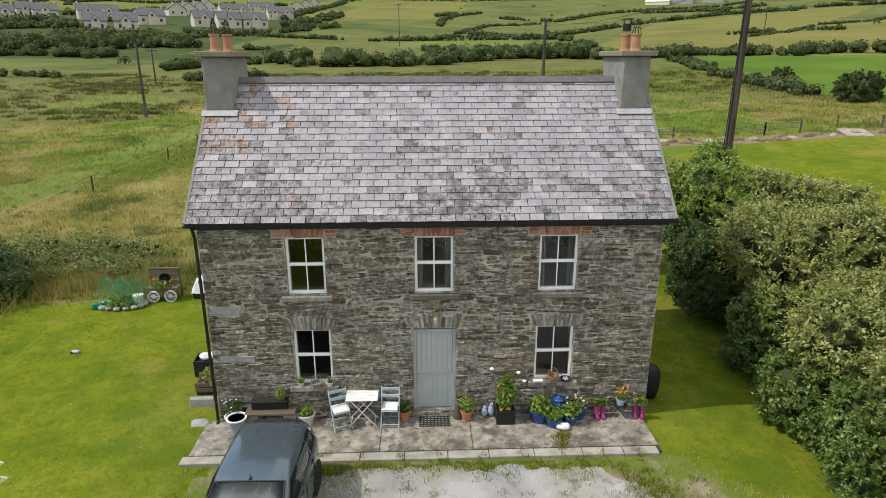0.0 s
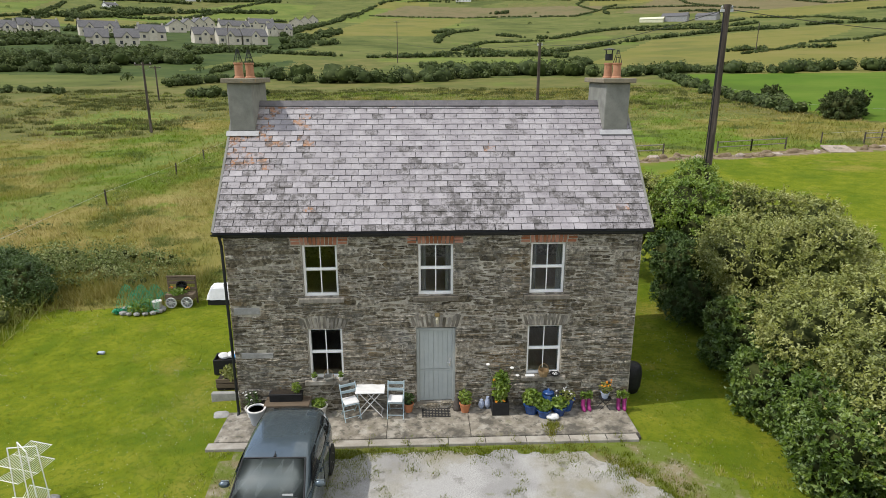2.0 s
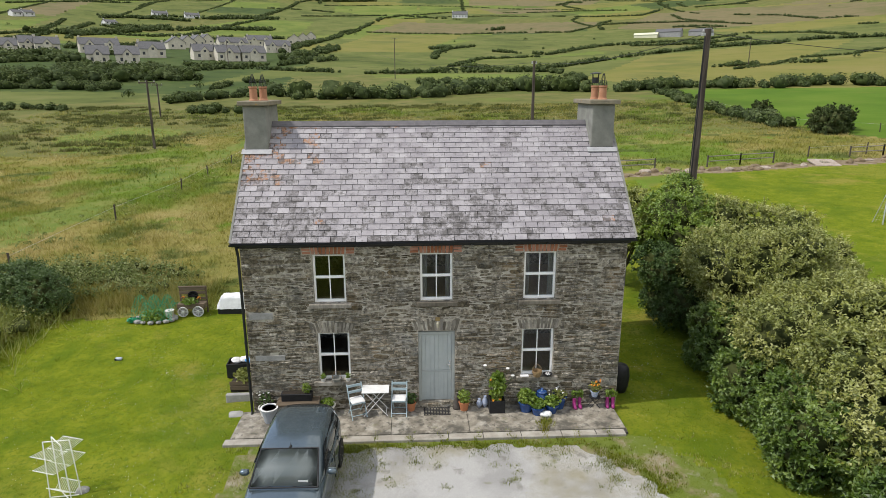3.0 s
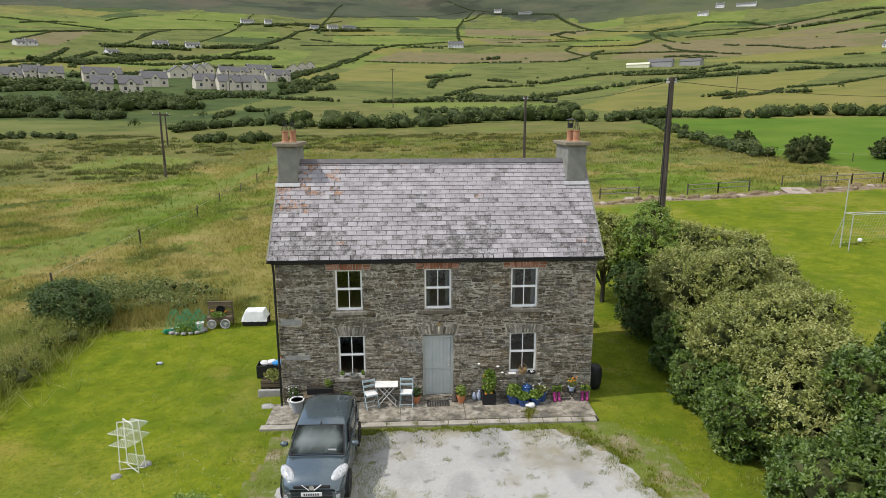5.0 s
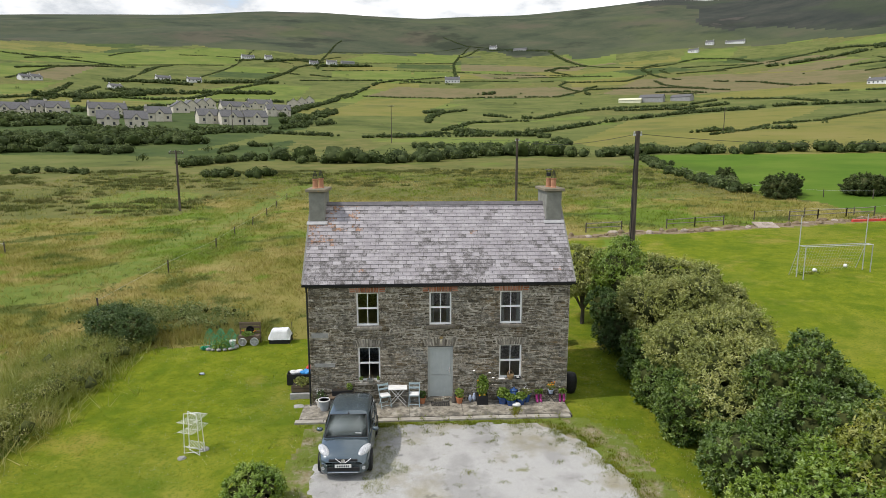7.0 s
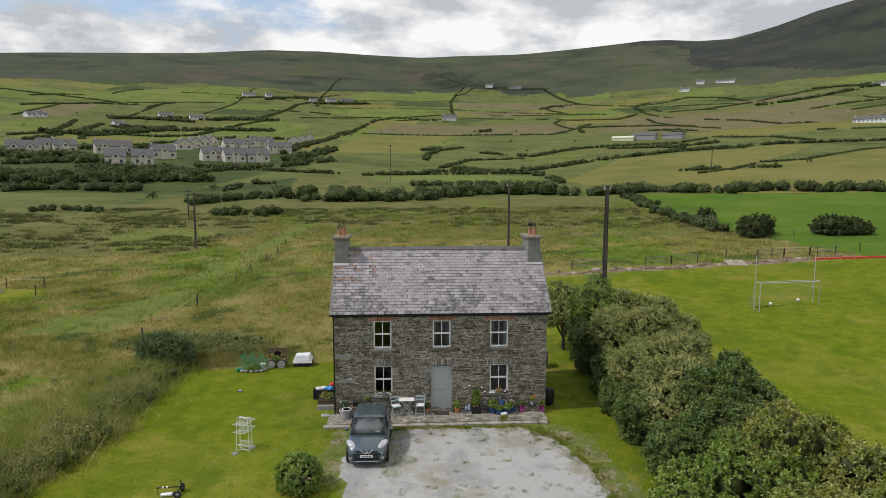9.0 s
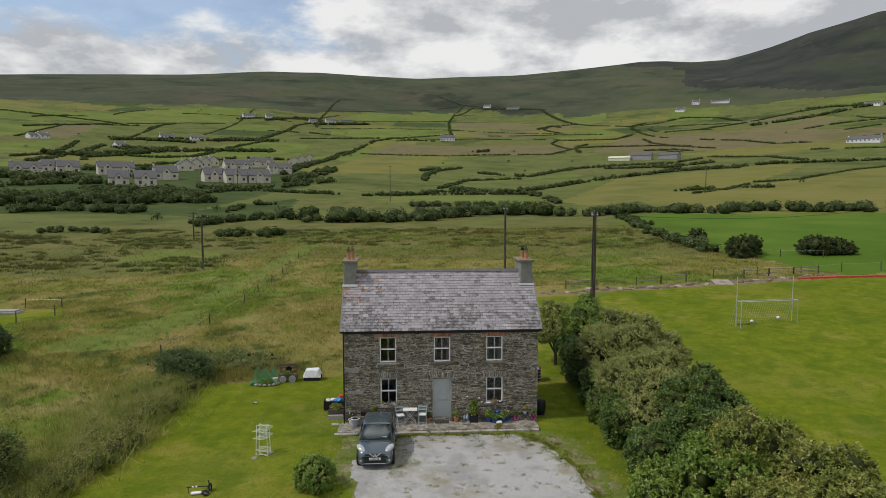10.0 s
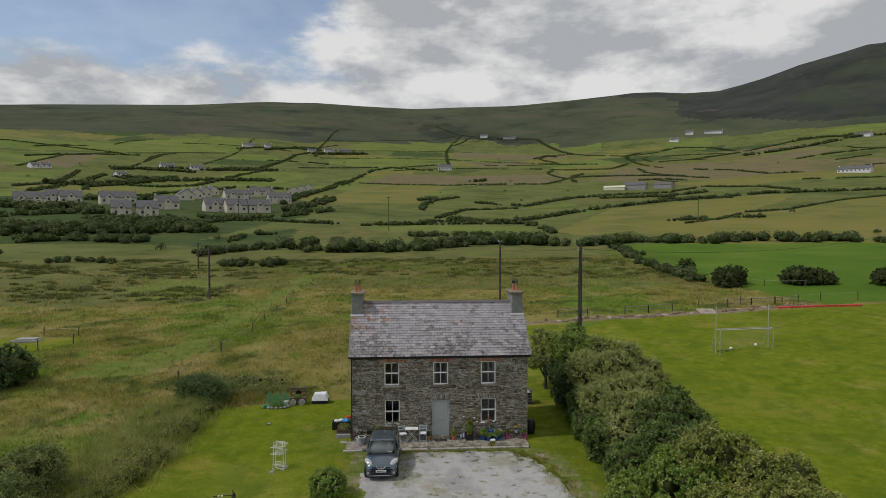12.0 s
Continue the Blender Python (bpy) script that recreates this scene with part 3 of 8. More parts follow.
def build_drive():
    step = 0.11
    gx, gy = np.arange(-6, 11, step), np.arange(-45, -1.6, step)
    X, Y = np.meshgrid(gx, gy, indexing="ij")
    n = np.array([[noise.fractal(Vector((x * 1.3, y * 1.3, 3.0)), 0.6, 2.1, 6) for y in gy] for x in gx])
    f = inside(X, Y, DRIVE).astype(float)
    for _ in range(6):
        f[1:-1, 1:-1] = (f[:-2, 1:-1] + f[2:, 1:-1] + f[1:-1, :-2] + f[1:-1, 2:] + f[1:-1, 1:-1]) / 5
    f[:, -1] = f[:, -2]
    f = f + n * 0.42 * np.clip(4 * f * (1.15 - f), 0, 1)
    keep = f > 0.18
    # the gravel thins out to nothing at its edges
    Z = ground_z(X, Y) + np.clip((f - 0.5) * 0.14, -0.05, 0.022) + 0.005 * n
    idx = np.arange(X.size).reshape(X.shape)
    q = np.stack([idx[:-1, :-1], idx[1:, :-1], idx[1:, 1:], idx[:-1, 1:]], -1)[keep[:-1, :-1]]
    used = np.unique(q)
    remap = np.zeros(X.size, int)
    remap[used] = np.arange(len(used))
    v = np.stack([X, Y, Z], -1).reshape(-1, 3)[used]
    ob = raw("gravel_drive", v.tolist(), remap[q].tolist(), GRAVEL, smooth=True)
    return tagged(ob, "pale grey gravel drive with ragged grassy edges", "drive", kind="structure")


build_drive()

# ---- the stone house ----
WX0, WX1 = -5.0, 4.95          # outer faces of the gables
WY0, WY1 = -0.09, 5.1          # front and rear faces
EAVE_Z, RIDGE_Y, RIDGE_Z = 4.74, 2.5, 7.50
OPENINGS = [(-3.205, -2.375, 3.065, 4.365), (-0.445, 0.395, 3.065, 4.365), (2.265, 3.115, 3.065, 4.365),
            (-3.185, -2.345, 0.86, 2.225), (2.265, 3.135, 0.86, 2.225), (-0.52, 0.46, 0.08, 2.22)]
house = thing("stone_house", (0, 0, 0), "two-storey rubble stone farmhouse with a grey slate roof", "house")


def wall_with_openings(name, x0, x1, z0, z1, y0, y1, holes, material, parent):
    """A wall across x with its openings, as one mesh of blocks between the openings' edges."""
    xs = sorted({x0, x1, *[h[0] for h in holes], *[h[1] for h in holes]})
    zs = sorted({z0, z1, *[h[2] for h in holes], *[h[3] for h in holes]})
    solid = lambda i, k: 0 <= i < len(xs) - 1 and 0 <= k < len(zs) - 1 and not any(
        h[0] <= (xs[i] + xs[i + 1]) / 2 <= h[1] and h[2] <= (zs[k] + zs[k + 1]) / 2 <= h[3] for h in holes)
    bm = bmesh.new()
    vs = {}
    V = lambda x, y, z: vs.setdefault((x, y, z), bm.verts.new((x, y, z))) if (x, y, z) not in vs else vs[(x, y, z)]
    for i in range(len(xs) - 1):
        for k in range(len(zs) - 1):
            if not solid(i, k):
                continue
            a, b, c, d = xs[i], xs[i + 1], zs[k], zs[k + 1]
            bm.faces.new((V(a, y0, c), V(b, y0, c), V(b, y0, d), V(a, y0, d)))
            bm.faces.new((V(a, y1, d), V(b, y1, d), V(b, y1, c), V(a, y1, c)))
            if not solid(i - 1, k):
                bm.faces.new((V(a, y0, c), V(a, y0, d), V(a, y1, d), V(a, y1, c)))
            if not solid(i + 1, k):
                bm.faces.new((V(b, y0, d), V(b, y0, c), V(b, y1, c), V(b, y1, d)))
            if not solid(i, k - 1):
                bm.faces.new((V(b, y0, c), V(a, y0, c), V(a, y1, c), V(b, y1, c)))
            if not solid(i, k + 1):
                bm.faces.new((V(a, y0, d), V(b, y0, d), V(b, y1, d), V(a, y1, d)))
    return part(name, bm, material, parent)


front_wall = wall_with_openings("front_wall", WX0, WX1, -0.35, 4.66, WY0 + 0.003, 0.42, OPENINGS, MORTAR, house)
rear_wall = part("rear_wall", boxed(WX0, WX1, WY1 - 0.4, WY1, -0.3, 4.66), STONE, house)


def gable(name, x0, x1):
    prof = [(0.421, -0.35), (WY1 - 0.401, -0.35), (WY1 - 0.401, 5.0), (RIDGE_Y, RIDGE_Z - 0.1), (0.421, 5.28)]
    n = len(prof)
    v = [(x0, y, z) for y, z in prof] + [(x1, y, z) for y, z in prof]
    f = [tuple(range(n))[::-1], tuple(range(n, 2 * n))] + [(i, (i + 1) % n, n + (i + 1) % n, n + i) for i in range(n)]
    return raw(name, v, f, STONE, house)


gable("gable_wall", WX0, WX0 + 0.45)
gable("gable_wall", WX1 - 0.45, WX1)
for z0, z1, nm in ((-0.1, 0.06, "ground_floor"), (2.45, 2.6, "upper_floor"), (4.62, 4.7, "attic_floor")):
    part(nm, boxed(WX0 + 0.45, WX1 - 0.45, 0.42, WY1 - 0.4, z0, z1), FLOORWOOD, house)
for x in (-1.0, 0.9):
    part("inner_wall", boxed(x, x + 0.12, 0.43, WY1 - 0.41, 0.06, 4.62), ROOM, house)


def stone_mesh(w, h, d, rnd, cham=0.010, square=False):
    """One rubble stone with tapered, uneven ends, its face towards -y, corner at 0."""
    j = lambda s: rnd.uniform(-s, s)
    c = min(cham, h * 0.2)
    e = 0.004 if square else min(w * rnd.uniform(0.04, 0.22), 0.07)
    f_ = 0.004 if square else min(w * rnd.uniform(0.04, 0.22), 0.07)
    m = h * rnd.uniform(0.3, 0.7)
    jz = 0.002 if square else min(0.012, h * 0.16)
    out = [(0, m), (e, j(jz)), (w * 0.5, -abs(j(jz))), (w - f_, j(jz)), (w, h - m), (w - f_, h + j(jz)), (w * 0.5, h + j(jz)), (e, h + j(jz))]
    n = len(out)
    tilt, lean = j(0.008), j(0.01)
    cx, cz = w / 2, h / 2
    back = [(x, d, z) for x, z in out]
    edge = [(x, 0.012, z) for x, z in out]
    face = [(x + (c if x < cx else -c) * (abs(x - cx) > w * .2), -0.004 + j(.004) + tilt * (z / h - .5) + lean * (x / w - .5), z + (c if z < cz else -c)) for x, z in out]
    v = back + edge + face
    f = [tuple(range(2 * n, 3 * n))]
    for a in range(n):
        b = (a + 1) % n
        f += [(n + a, n + b, 2 * n + b, 2 * n + a), (a, b, n + b, n + a)]
    return v, f


ARCHES = [(-2.775, 2.225, 0.87), (2.70, 2.225, 0.90), (-0.03, 2.225, 1.0)]      # centre, springing height, opening width
RED = [(-2.79, 4.365, 0.85), (-0.025, 4.365, 0.85), (2.69, 4.365, 0.86)]


def free_spans(z0, z1):
    """The stretches of a course that openings, arches and dressed blocks leave to the rubble."""
    cuts = []
    zm = (z0 + z1) / 2
    for a, b, c, d in OPENINGS:
        if c - (0.12 if c > 0.5 else 0) < zm < d:
            g = 0.13 if c > 0.5 and zm < c else 0
            cuts.append((a - g, b + g))
    for cx, z, w in ARCHES:
        if z < zm < z + 0.32:
            g = 0.05 + 0.10 * (zm - z) / 0.32
            cuts.append((cx - w / 2 - g - .03, cx + w / 2 + g + .03))
    for cx, z, w in RED:
        if zm > z + 0.01:
            cuts.append((cx - w / 2 - (0.25 if zm < z + .25 else 0), cx + w / 2 + (0.25 if zm < z + .25 else 0)))
    for a, b, c, d in PALE:
        if c < zm < d:
            cuts.append((a, b))
    x, spans = WX0, []
    for a, b in sorted(cuts):
        if a - x > 0.05:
            spans.append((x, a))
        x = max(x, b)
    if WX1 - x > 0.05:
        spans.append((x, WX1))
    return spans


PALE = [(-4.94, -4.28, 2.62, 2.83), (-4.86, -4.05, 1.45, 1.63)]


def build_masonry():
    rnd = random.Random(4)
    V, F = [], []
    count = 0
    z = -0.12
    while z < 4.62:
        h = rnd.choice((0.024, 0.03, 0.035, 0.04, 0.047, 0.055, 0.07, 0.095, 0.12)) * rnd.uniform(0.85, 1.15)
        h = min(h, 4.66 - z)
        for x0, x1 in free_spans(z, z + h):
            x = x0
            while x < x1 - 0.02:
                w = rnd.uniform(0.06, 0.20) + h * rnd.uniform(0.6, 4.0) + (rnd.uniform(0.1, 0.3) if rnd.random() < 0.12 else 0)
                if x1 - x - w < 0.07:
                    w = x1 - x
                edge = x == x0 or x + w >= x1 - 0.001
                hh = h * rnd.uniform(0.86, 1.16)
                zz = z + (0 if edge else 0.030 * math.sin(x * 2.1 + z * 3) + 0.018 * math.sin(x * 5.3 + z * 7)) + rnd.uniform(-0.005, 0.005)
                split = hh > 0.06 and rnd.random() < 0.45
                for a, b in (((0, 0.5), (0.5, 1)) if split else ((0, 1),)):
                    v, f = stone_mesh(w - 0.007, max(0.014, hh * (b - a) - 0.005), 0.06, rnd)
                    dy = WY0 + rnd.uniform(-0.020, 0.004)
                    slope = 0 if edge else rnd.uniform(-0.11, 0.11)
                    if -1.2 < x < 1.1 and 0.3 < zz < 2.9 and count < 300:
                        ob = raw("stone", v, f, STONE_P, front_wall)
                        ob.location = (x, dy, zz + hh * a)
                        ob.rotation_euler = (0, slope, 0)
                        count += 1
                    else:
                        o = len(V)
                        V += [(x + p[0], dy + p[1], zz + hh * a + p[2] - slope * p[0]) for p in v]
                        F += [tuple(o + i for i in q) for q in f]
                x += w
        z += h * 0.97
    tagged(raw("stonework", V, F, STONE, front_wall), kind="stuff")
    # arches of thin upright stones over the ground-floor openings
    for cx, zs, w in ARCHES:
        n = 11
        for i in range(n):
            t = (i + 0.5 + rnd.uniform(-.12, .12)) / n * 2 - 1
            px = cx + t * (w / 2 + 0.06)
            ww = (w + 0.12) / n * rnd.uniform(0.55, 0.92)
            hh = 0.32 * rnd.uniform(0.78, 1.06)
            v, f = stone_mesh(ww, hh, 0.06, rnd, 0.006, True)
            ob = raw("arch_stone", v, f, VOUSSOIR, front_wall)
            ob.location = (px - ww / 2, WY0 - 0.008 + rnd.uniform(-.008, .008), zs + 0.012)
            ob.rotation_euler = (0, t * 0.32, 0)
    for cx, zs, w in RED:
        n = 9
        for i in range(n):
            t = (i + 0.5) / n * 2 - 1
            v, f = stone_mesh(w / n - 0.012, 0.20, 0.06, rnd, 0.005, True)
            ob = raw("brick", v, f, BRICK, front_wall)
            ob.location = (cx + t * w / 2 - w / n / 2, WY0 - 0.004 + rnd.uniform(-.003, .003), zs + 0.012)
            ob.rotation_euler = (0, t * 0.12, 0)
        for s in (-1, 1):
            for k in range(3):
                v, f = stone_mesh(0.215, 0.066, 0.06, rnd, 0.005, True)
                ob = raw("brick", v, f, BRICK, front_wall)
                ob.location = (cx + s * (w / 2 + 0.13 + rnd.uniform(-.02, .02)) - 0.108, WY0 - 0.003, zs + 0.02 + k * 0.078)
    for a, b, c, d in PALE:
        v, f = stone_mesh(b - a - 0.03, d - c - 0.03, 0.06, rnd, 0.01, True)
        ob = raw("pale_stone", v, f, STONE_PALE, front_wall, "smooth pale grey stone block")
        ob.location = (a + 0.015, WY0 - 0.006, c + 0.015)


BOARD = mat("window_board_timber", [(0.40, 0.31, 0.18), (0.50, 0.40, 0.25)], 6, 0.5, 0.05, stretch=(0.3, 2, 2))


def build_window(x0, x1, z0, z1, dim):
    w = new("window")
    w.parent = house
    w["label"] = "white sash window with four panes"
    f = 0.055
    bm = bmesh.new()
    box(bm, x0, x0 + f, 0.0, 0.09, z0, z1, 0.006)
    box(bm, x1 - f, x1, 0.0, 0.09, z0, z1, 0.006)
    box(bm, x0 + f, x1 - f, 0.0, 0.09, z1 - f, z1, 0.006)
    box(bm, x0 + f, x1 - f, 0.0, 0.09, z0, z0 + f + 0.015, 0.006)
    part("frame", bm, PVC, w)
    zm = z0 + (z1 - z0) * 0.52
    part("meeting_rail", boxed(x0 + f, x1 - f, 0.008, 0.08, zm - 0.035, zm + 0.035, bevel=0.006), PVC, w)
    xm = (x0 + x1) / 2
    for a, b in ((z0 + f, zm - 0.035), (zm + 0.035, z1 - f)):
        part("glazing_bar", boxed(xm - 0.012, xm + 0.012, 0.025, 0.06, a, b), PVC, w)
        for c, d in ((x0 + f, xm - 0.012), (xm + 0.012, x1 - f)):
            p = part("pane", boxed(c, d, 0.040, 0.046, a, b), GLASS, w)
            p.visible_shadow = False
    part("window_board", boxed(x0 - 0.03, x1 + 0.03, 0.095, 0.44, z0 - 0.03, z0 + 0.005, bevel=0.006), BOARD, w, "pale timber window board inside")
    if dim:
        bm = bmesh.new()
        n = 22
        for sx in (0, 1):
            xs = [x0 - 0.02 + sx * (x1 - x0 - 0.16) + 0.2 * i / n for i in range(n + 1)]
            vs = [[bm.verts.new((x, 0.16 + 0.02 * math.sin(i * 1.6), z)) for i, x in enumerate(xs)] for z in (z0 - 0.05, z1)]
            for i in range(n):
                bm.faces.new((vs[0][i], vs[0][i + 1], vs[1][i + 1], vs[1][i]))
        part("curtain", bm, CURTAIN, w, "pale drawn-back curtain")
    return w


for k, (a, b, c, d) in enumerate(OPENINGS[:5]):
    build_window(a, b, c, d, k in (1, 2))
    sill = boxed(a - 0.13, b + 0.13, WY0 - 0.11, 0.0, c - 0.12, c - 0.004, bevel=0.012)
    part("sill", sill, CONCRETE if k > 2 else VOUSSOIR, house, "weathered stone sill")


def build_door():
    d = new("front_door")
    d.parent = house
    d["label"] = "grey painted boarded door with a chrome handle"
    x0, x1, z0, z1 = OPENINGS[5]
    bm = bmesh.new()
    box(bm, x0, x0 + 0.075, -0.02, 0.10, z0, z1 - 0.05, 0.006)
    box(bm, x1 - 0.075, x1, -0.02, 0.10, z0, z1 - 0.05, 0.006)
    box(bm, x0 + 0.075, x1 - 0.075, -0.02, 0.10, z1 - 0.13, z1 - 0.05, 0.006)
    part("door_frame", bm, DOORF, d)
    n, a, b = 7, x0 + 0.078, x1 - 0.078
    for i in range(n):
        for lo, hi in ((z0 + 0.06, 0.97), (1.03, z1 - 0.134)):
            part("board", boxed(a + (b - a) * i / n + 0.0015, a + (b - a) * (i + 1) / n - 0.0015, 0.032, 0.06, lo, hi, bevel=0.004), DOORP, d)
    part("middle_rail", boxed(a, b, 0.022, 0.06, 0.975, 1.025, bevel=0.004), DOORF, d, "grey middle rail")
    part("backing", boxed(a, b, 0.061, 0.075, z0 + 0.06, z1 - 0.134), DOORP, d)
    part("threshold", boxed(x0 - 0.02, x1 + 0.02, -0.06, 0.09, z0 - 0.02, z0 + 0.055, bevel=0.008), CONCRETE, d)
    bm = bmesh.new()
    box(bm, b - 0.075, b - 0.035, 0.018, 0.034, 1.10, 1.32, 0.004)
    rod(bm, (b - 0.055, 0.02, 1.22), (b - 0.055, -0.03, 1.22), 0.010)
    rod(bm, (b - 0.05, -0.03, 1.22), (b - 0.16, -0.03, 1.22), 0.009)
    part("door_handle", bm, CHROME, d, "chrome lever handle")


def build_roof():
    roof = new("roof")
    roof.parent = house
    roof["label"] = "weathered purple-grey slate roof"
    x0, x1 = WX0 - 0.18, WX1 + 0.16
    ey = -0.24
    slope = Vector((0, RIDGE_Y - ey, RIDGE_Z - EAVE_Z))
    length = slope.length
    u = slope.normalized()
    nrm = Vector((0, -u.z, u.y))
    prof = [(ey + 0.02, EAVE_Z - 0.05), (RIDGE_Y, RIDGE_Z - 0.05), (2 * RIDGE_Y - ey, EAVE_Z - 0.05), (2 * RIDGE_Y - ey, EAVE_Z - 0.11), (RIDGE_Y, RIDGE_Z - 0.13), (ey + 0.02, EAVE_Z - 0.11)]
    n = len(prof)
    v = [(x, y, z) for x in (x0 + 0.01, x1 - 0.01) for y, z in prof]
    raw("deck", v, [tuple(range(n)), tuple(range(2 * n - 1, n - 1, -1))] + [(i, n + i, n + (i + 1) % n, (i + 1) % n) for i in range(n)], UNDER, roof)
    rnd = random.Random(11)
    rows, sw = 22, 0.312
    ex = length / rows
    joined = {"a": ([], []), "d": ([], []), "l": ([], [])}
    mats = {"a": SLATE, "d": SLATE_DARK, "l": SLATE_LICHEN}
    cache = {}
    count = 0
    for side in (0, 1):
        for k in range(rows):
            x = x0 - (sw / 2 if k % 2 else 0) + rnd.uniform(-.02, .02)
            while x < x1:
                a, b = max(x, x0), min(x + sw - 0.009, x1)
                x += sw
                if b - a < 0.04:
                    continue
                lo = 0.0 + k * ex - 0.02
                ln = min(ex + 0.10, length - lo)
                t = (a + b) / 2
                up = k / rows
                pd = 0.04 + 1.5 * max(0, 0.62 - up) * (0.75 + 0.5 * math.sin(t * 1.3 + 0.8))
                pl = 0.7 if (t < -3.95 and 0.45 < up < 0.97 and side == 0) else 0.35 if (t < -3.1 and up > 0.6 and side == 0) else 0.012
                kind = "l" if rnd.random() < pl else ("d" if rnd.random() < pd else "a")
                th = 0.012
                lift, drop = 0.026 + rnd.uniform(0, .006), rnd.uniform(-0.006, 0.004)
                tw = rnd.uniform(-0.004, 0.004)
                w = b - a
                c = 0.012 * rnd.random()
                pts = [(c, drop, lift + tw), (w - c * rnd.random(), drop + rnd.uniform(-.004, .004), lift - tw), (w, ln, 0.002), (0, ln, 0.002)]
                vv = [(p[0], p[1], p[2] - th) for p in pts] + pts
                ff = [(4, 5, 6, 7), (0, 1, 5, 4), (1, 2, 6, 5), (3, 0, 4, 7), (3, 2, 1, 0)]
                if side == 0:
                    P = lambda p: Vector((a + p[0], ey, EAVE_Z)) + u * (lo + p[1]) + nrm * p[2]
                else:
                    P = lambda p: Vector((b - p[0], 2 * RIDGE_Y - ey, EAVE_Z)) + Vector((0, -u.y, u.z)) * (lo + p[1]) + Vector((0, u.z, u.y)) * p[2]
                if side == 0 and count < 300 and -2.6 < t < 2.6 and k < 18:
                    base = P((0, 0, 0))
                    ob = raw("slate", [tuple(P(p) - base) for p in vv], ff, SLATE_P if kind == "a" else mats[kind], roof)
                    ob.location = base
                    count += 1
                else:
                    V, F = joined[kind]
                    o = len(V)
                    V += [tuple(P(p)) for p in vv]
                    F += [tuple(o + i for i in q) for q in ff]
    for kind, (V, F) in joined.items():
        tagged(raw("slating", V, F, mats[kind], roof), kind="stuff")
    # ridge tiles
    xx = x0 + 0.60
    while xx < x1 - 0.70:
        b = min(xx + 0.45, x1 - 0.66)
        bm = bmesh.new()
        for s in (-1, 1):
            vs = [bm.verts.new((x, RIDGE_Y + s * y, RIDGE_Z + z)) for x in (xx + 0.004, b) for y, z in ((0.0, 0.075), (0.13, -0.055), (0.13, -0.075), (0.0, 0.05))]
            for i in range(4):
                bm.faces.new((vs[i], vs[(i + 1) % 4], vs[4 + (i + 1) % 4], vs[4 + i]))
        part("ridge_tile", bm, RIDGE, roof)
        xx += 0.45
    # lead and mortar strips along the verges
    for x in (x0, x1):
        bm = bmesh.new()
        vs = [bm.verts.new(Vector((x + dx, ey, EAVE_Z)) + u * s + nrm * h) for s in (0, length - 0.1) for dx, h in ((-0.025, -0.08), (0.03, -0.08), (0.03, 0.032), (-0.025, 0.032))]
        for i in range(4):
            bm.faces.new((vs[i], vs[(i + 1) % 4], vs[4 + (i + 1) % 4], vs[4 + i]))
        part("verge", bm, RENDER, roof)
    return u, nrm, ey


OLDTERRA = mat("old_terracotta", [(0.33, 0.155, 0.085), (0.42, 0.22, 0.13)], 6, 0.85, 0.15, 40, spots=[((0.16, 0.10, 0.07), 5, 0.56, 0.6)])
CHROME = mat("chrome", [(0.6, 0.6, 0.6), (0.7, 0.7, 0.7)], 5, 0.25, 0, metal=1.0)
RIDGE = mat("ridge_tile", [(0.10, 0.095, 0.10), (0.16, 0.15, 0.155)], 5, 0.8, 0.2)
LEAD = mat("lead_flashing", [(0.30, 0.30, 0.31), (0.42, 0.42, 0.42)], 5, 0.6, 0.1)
build_masonry()
build_door()
U, NRM, EY = build_roof()


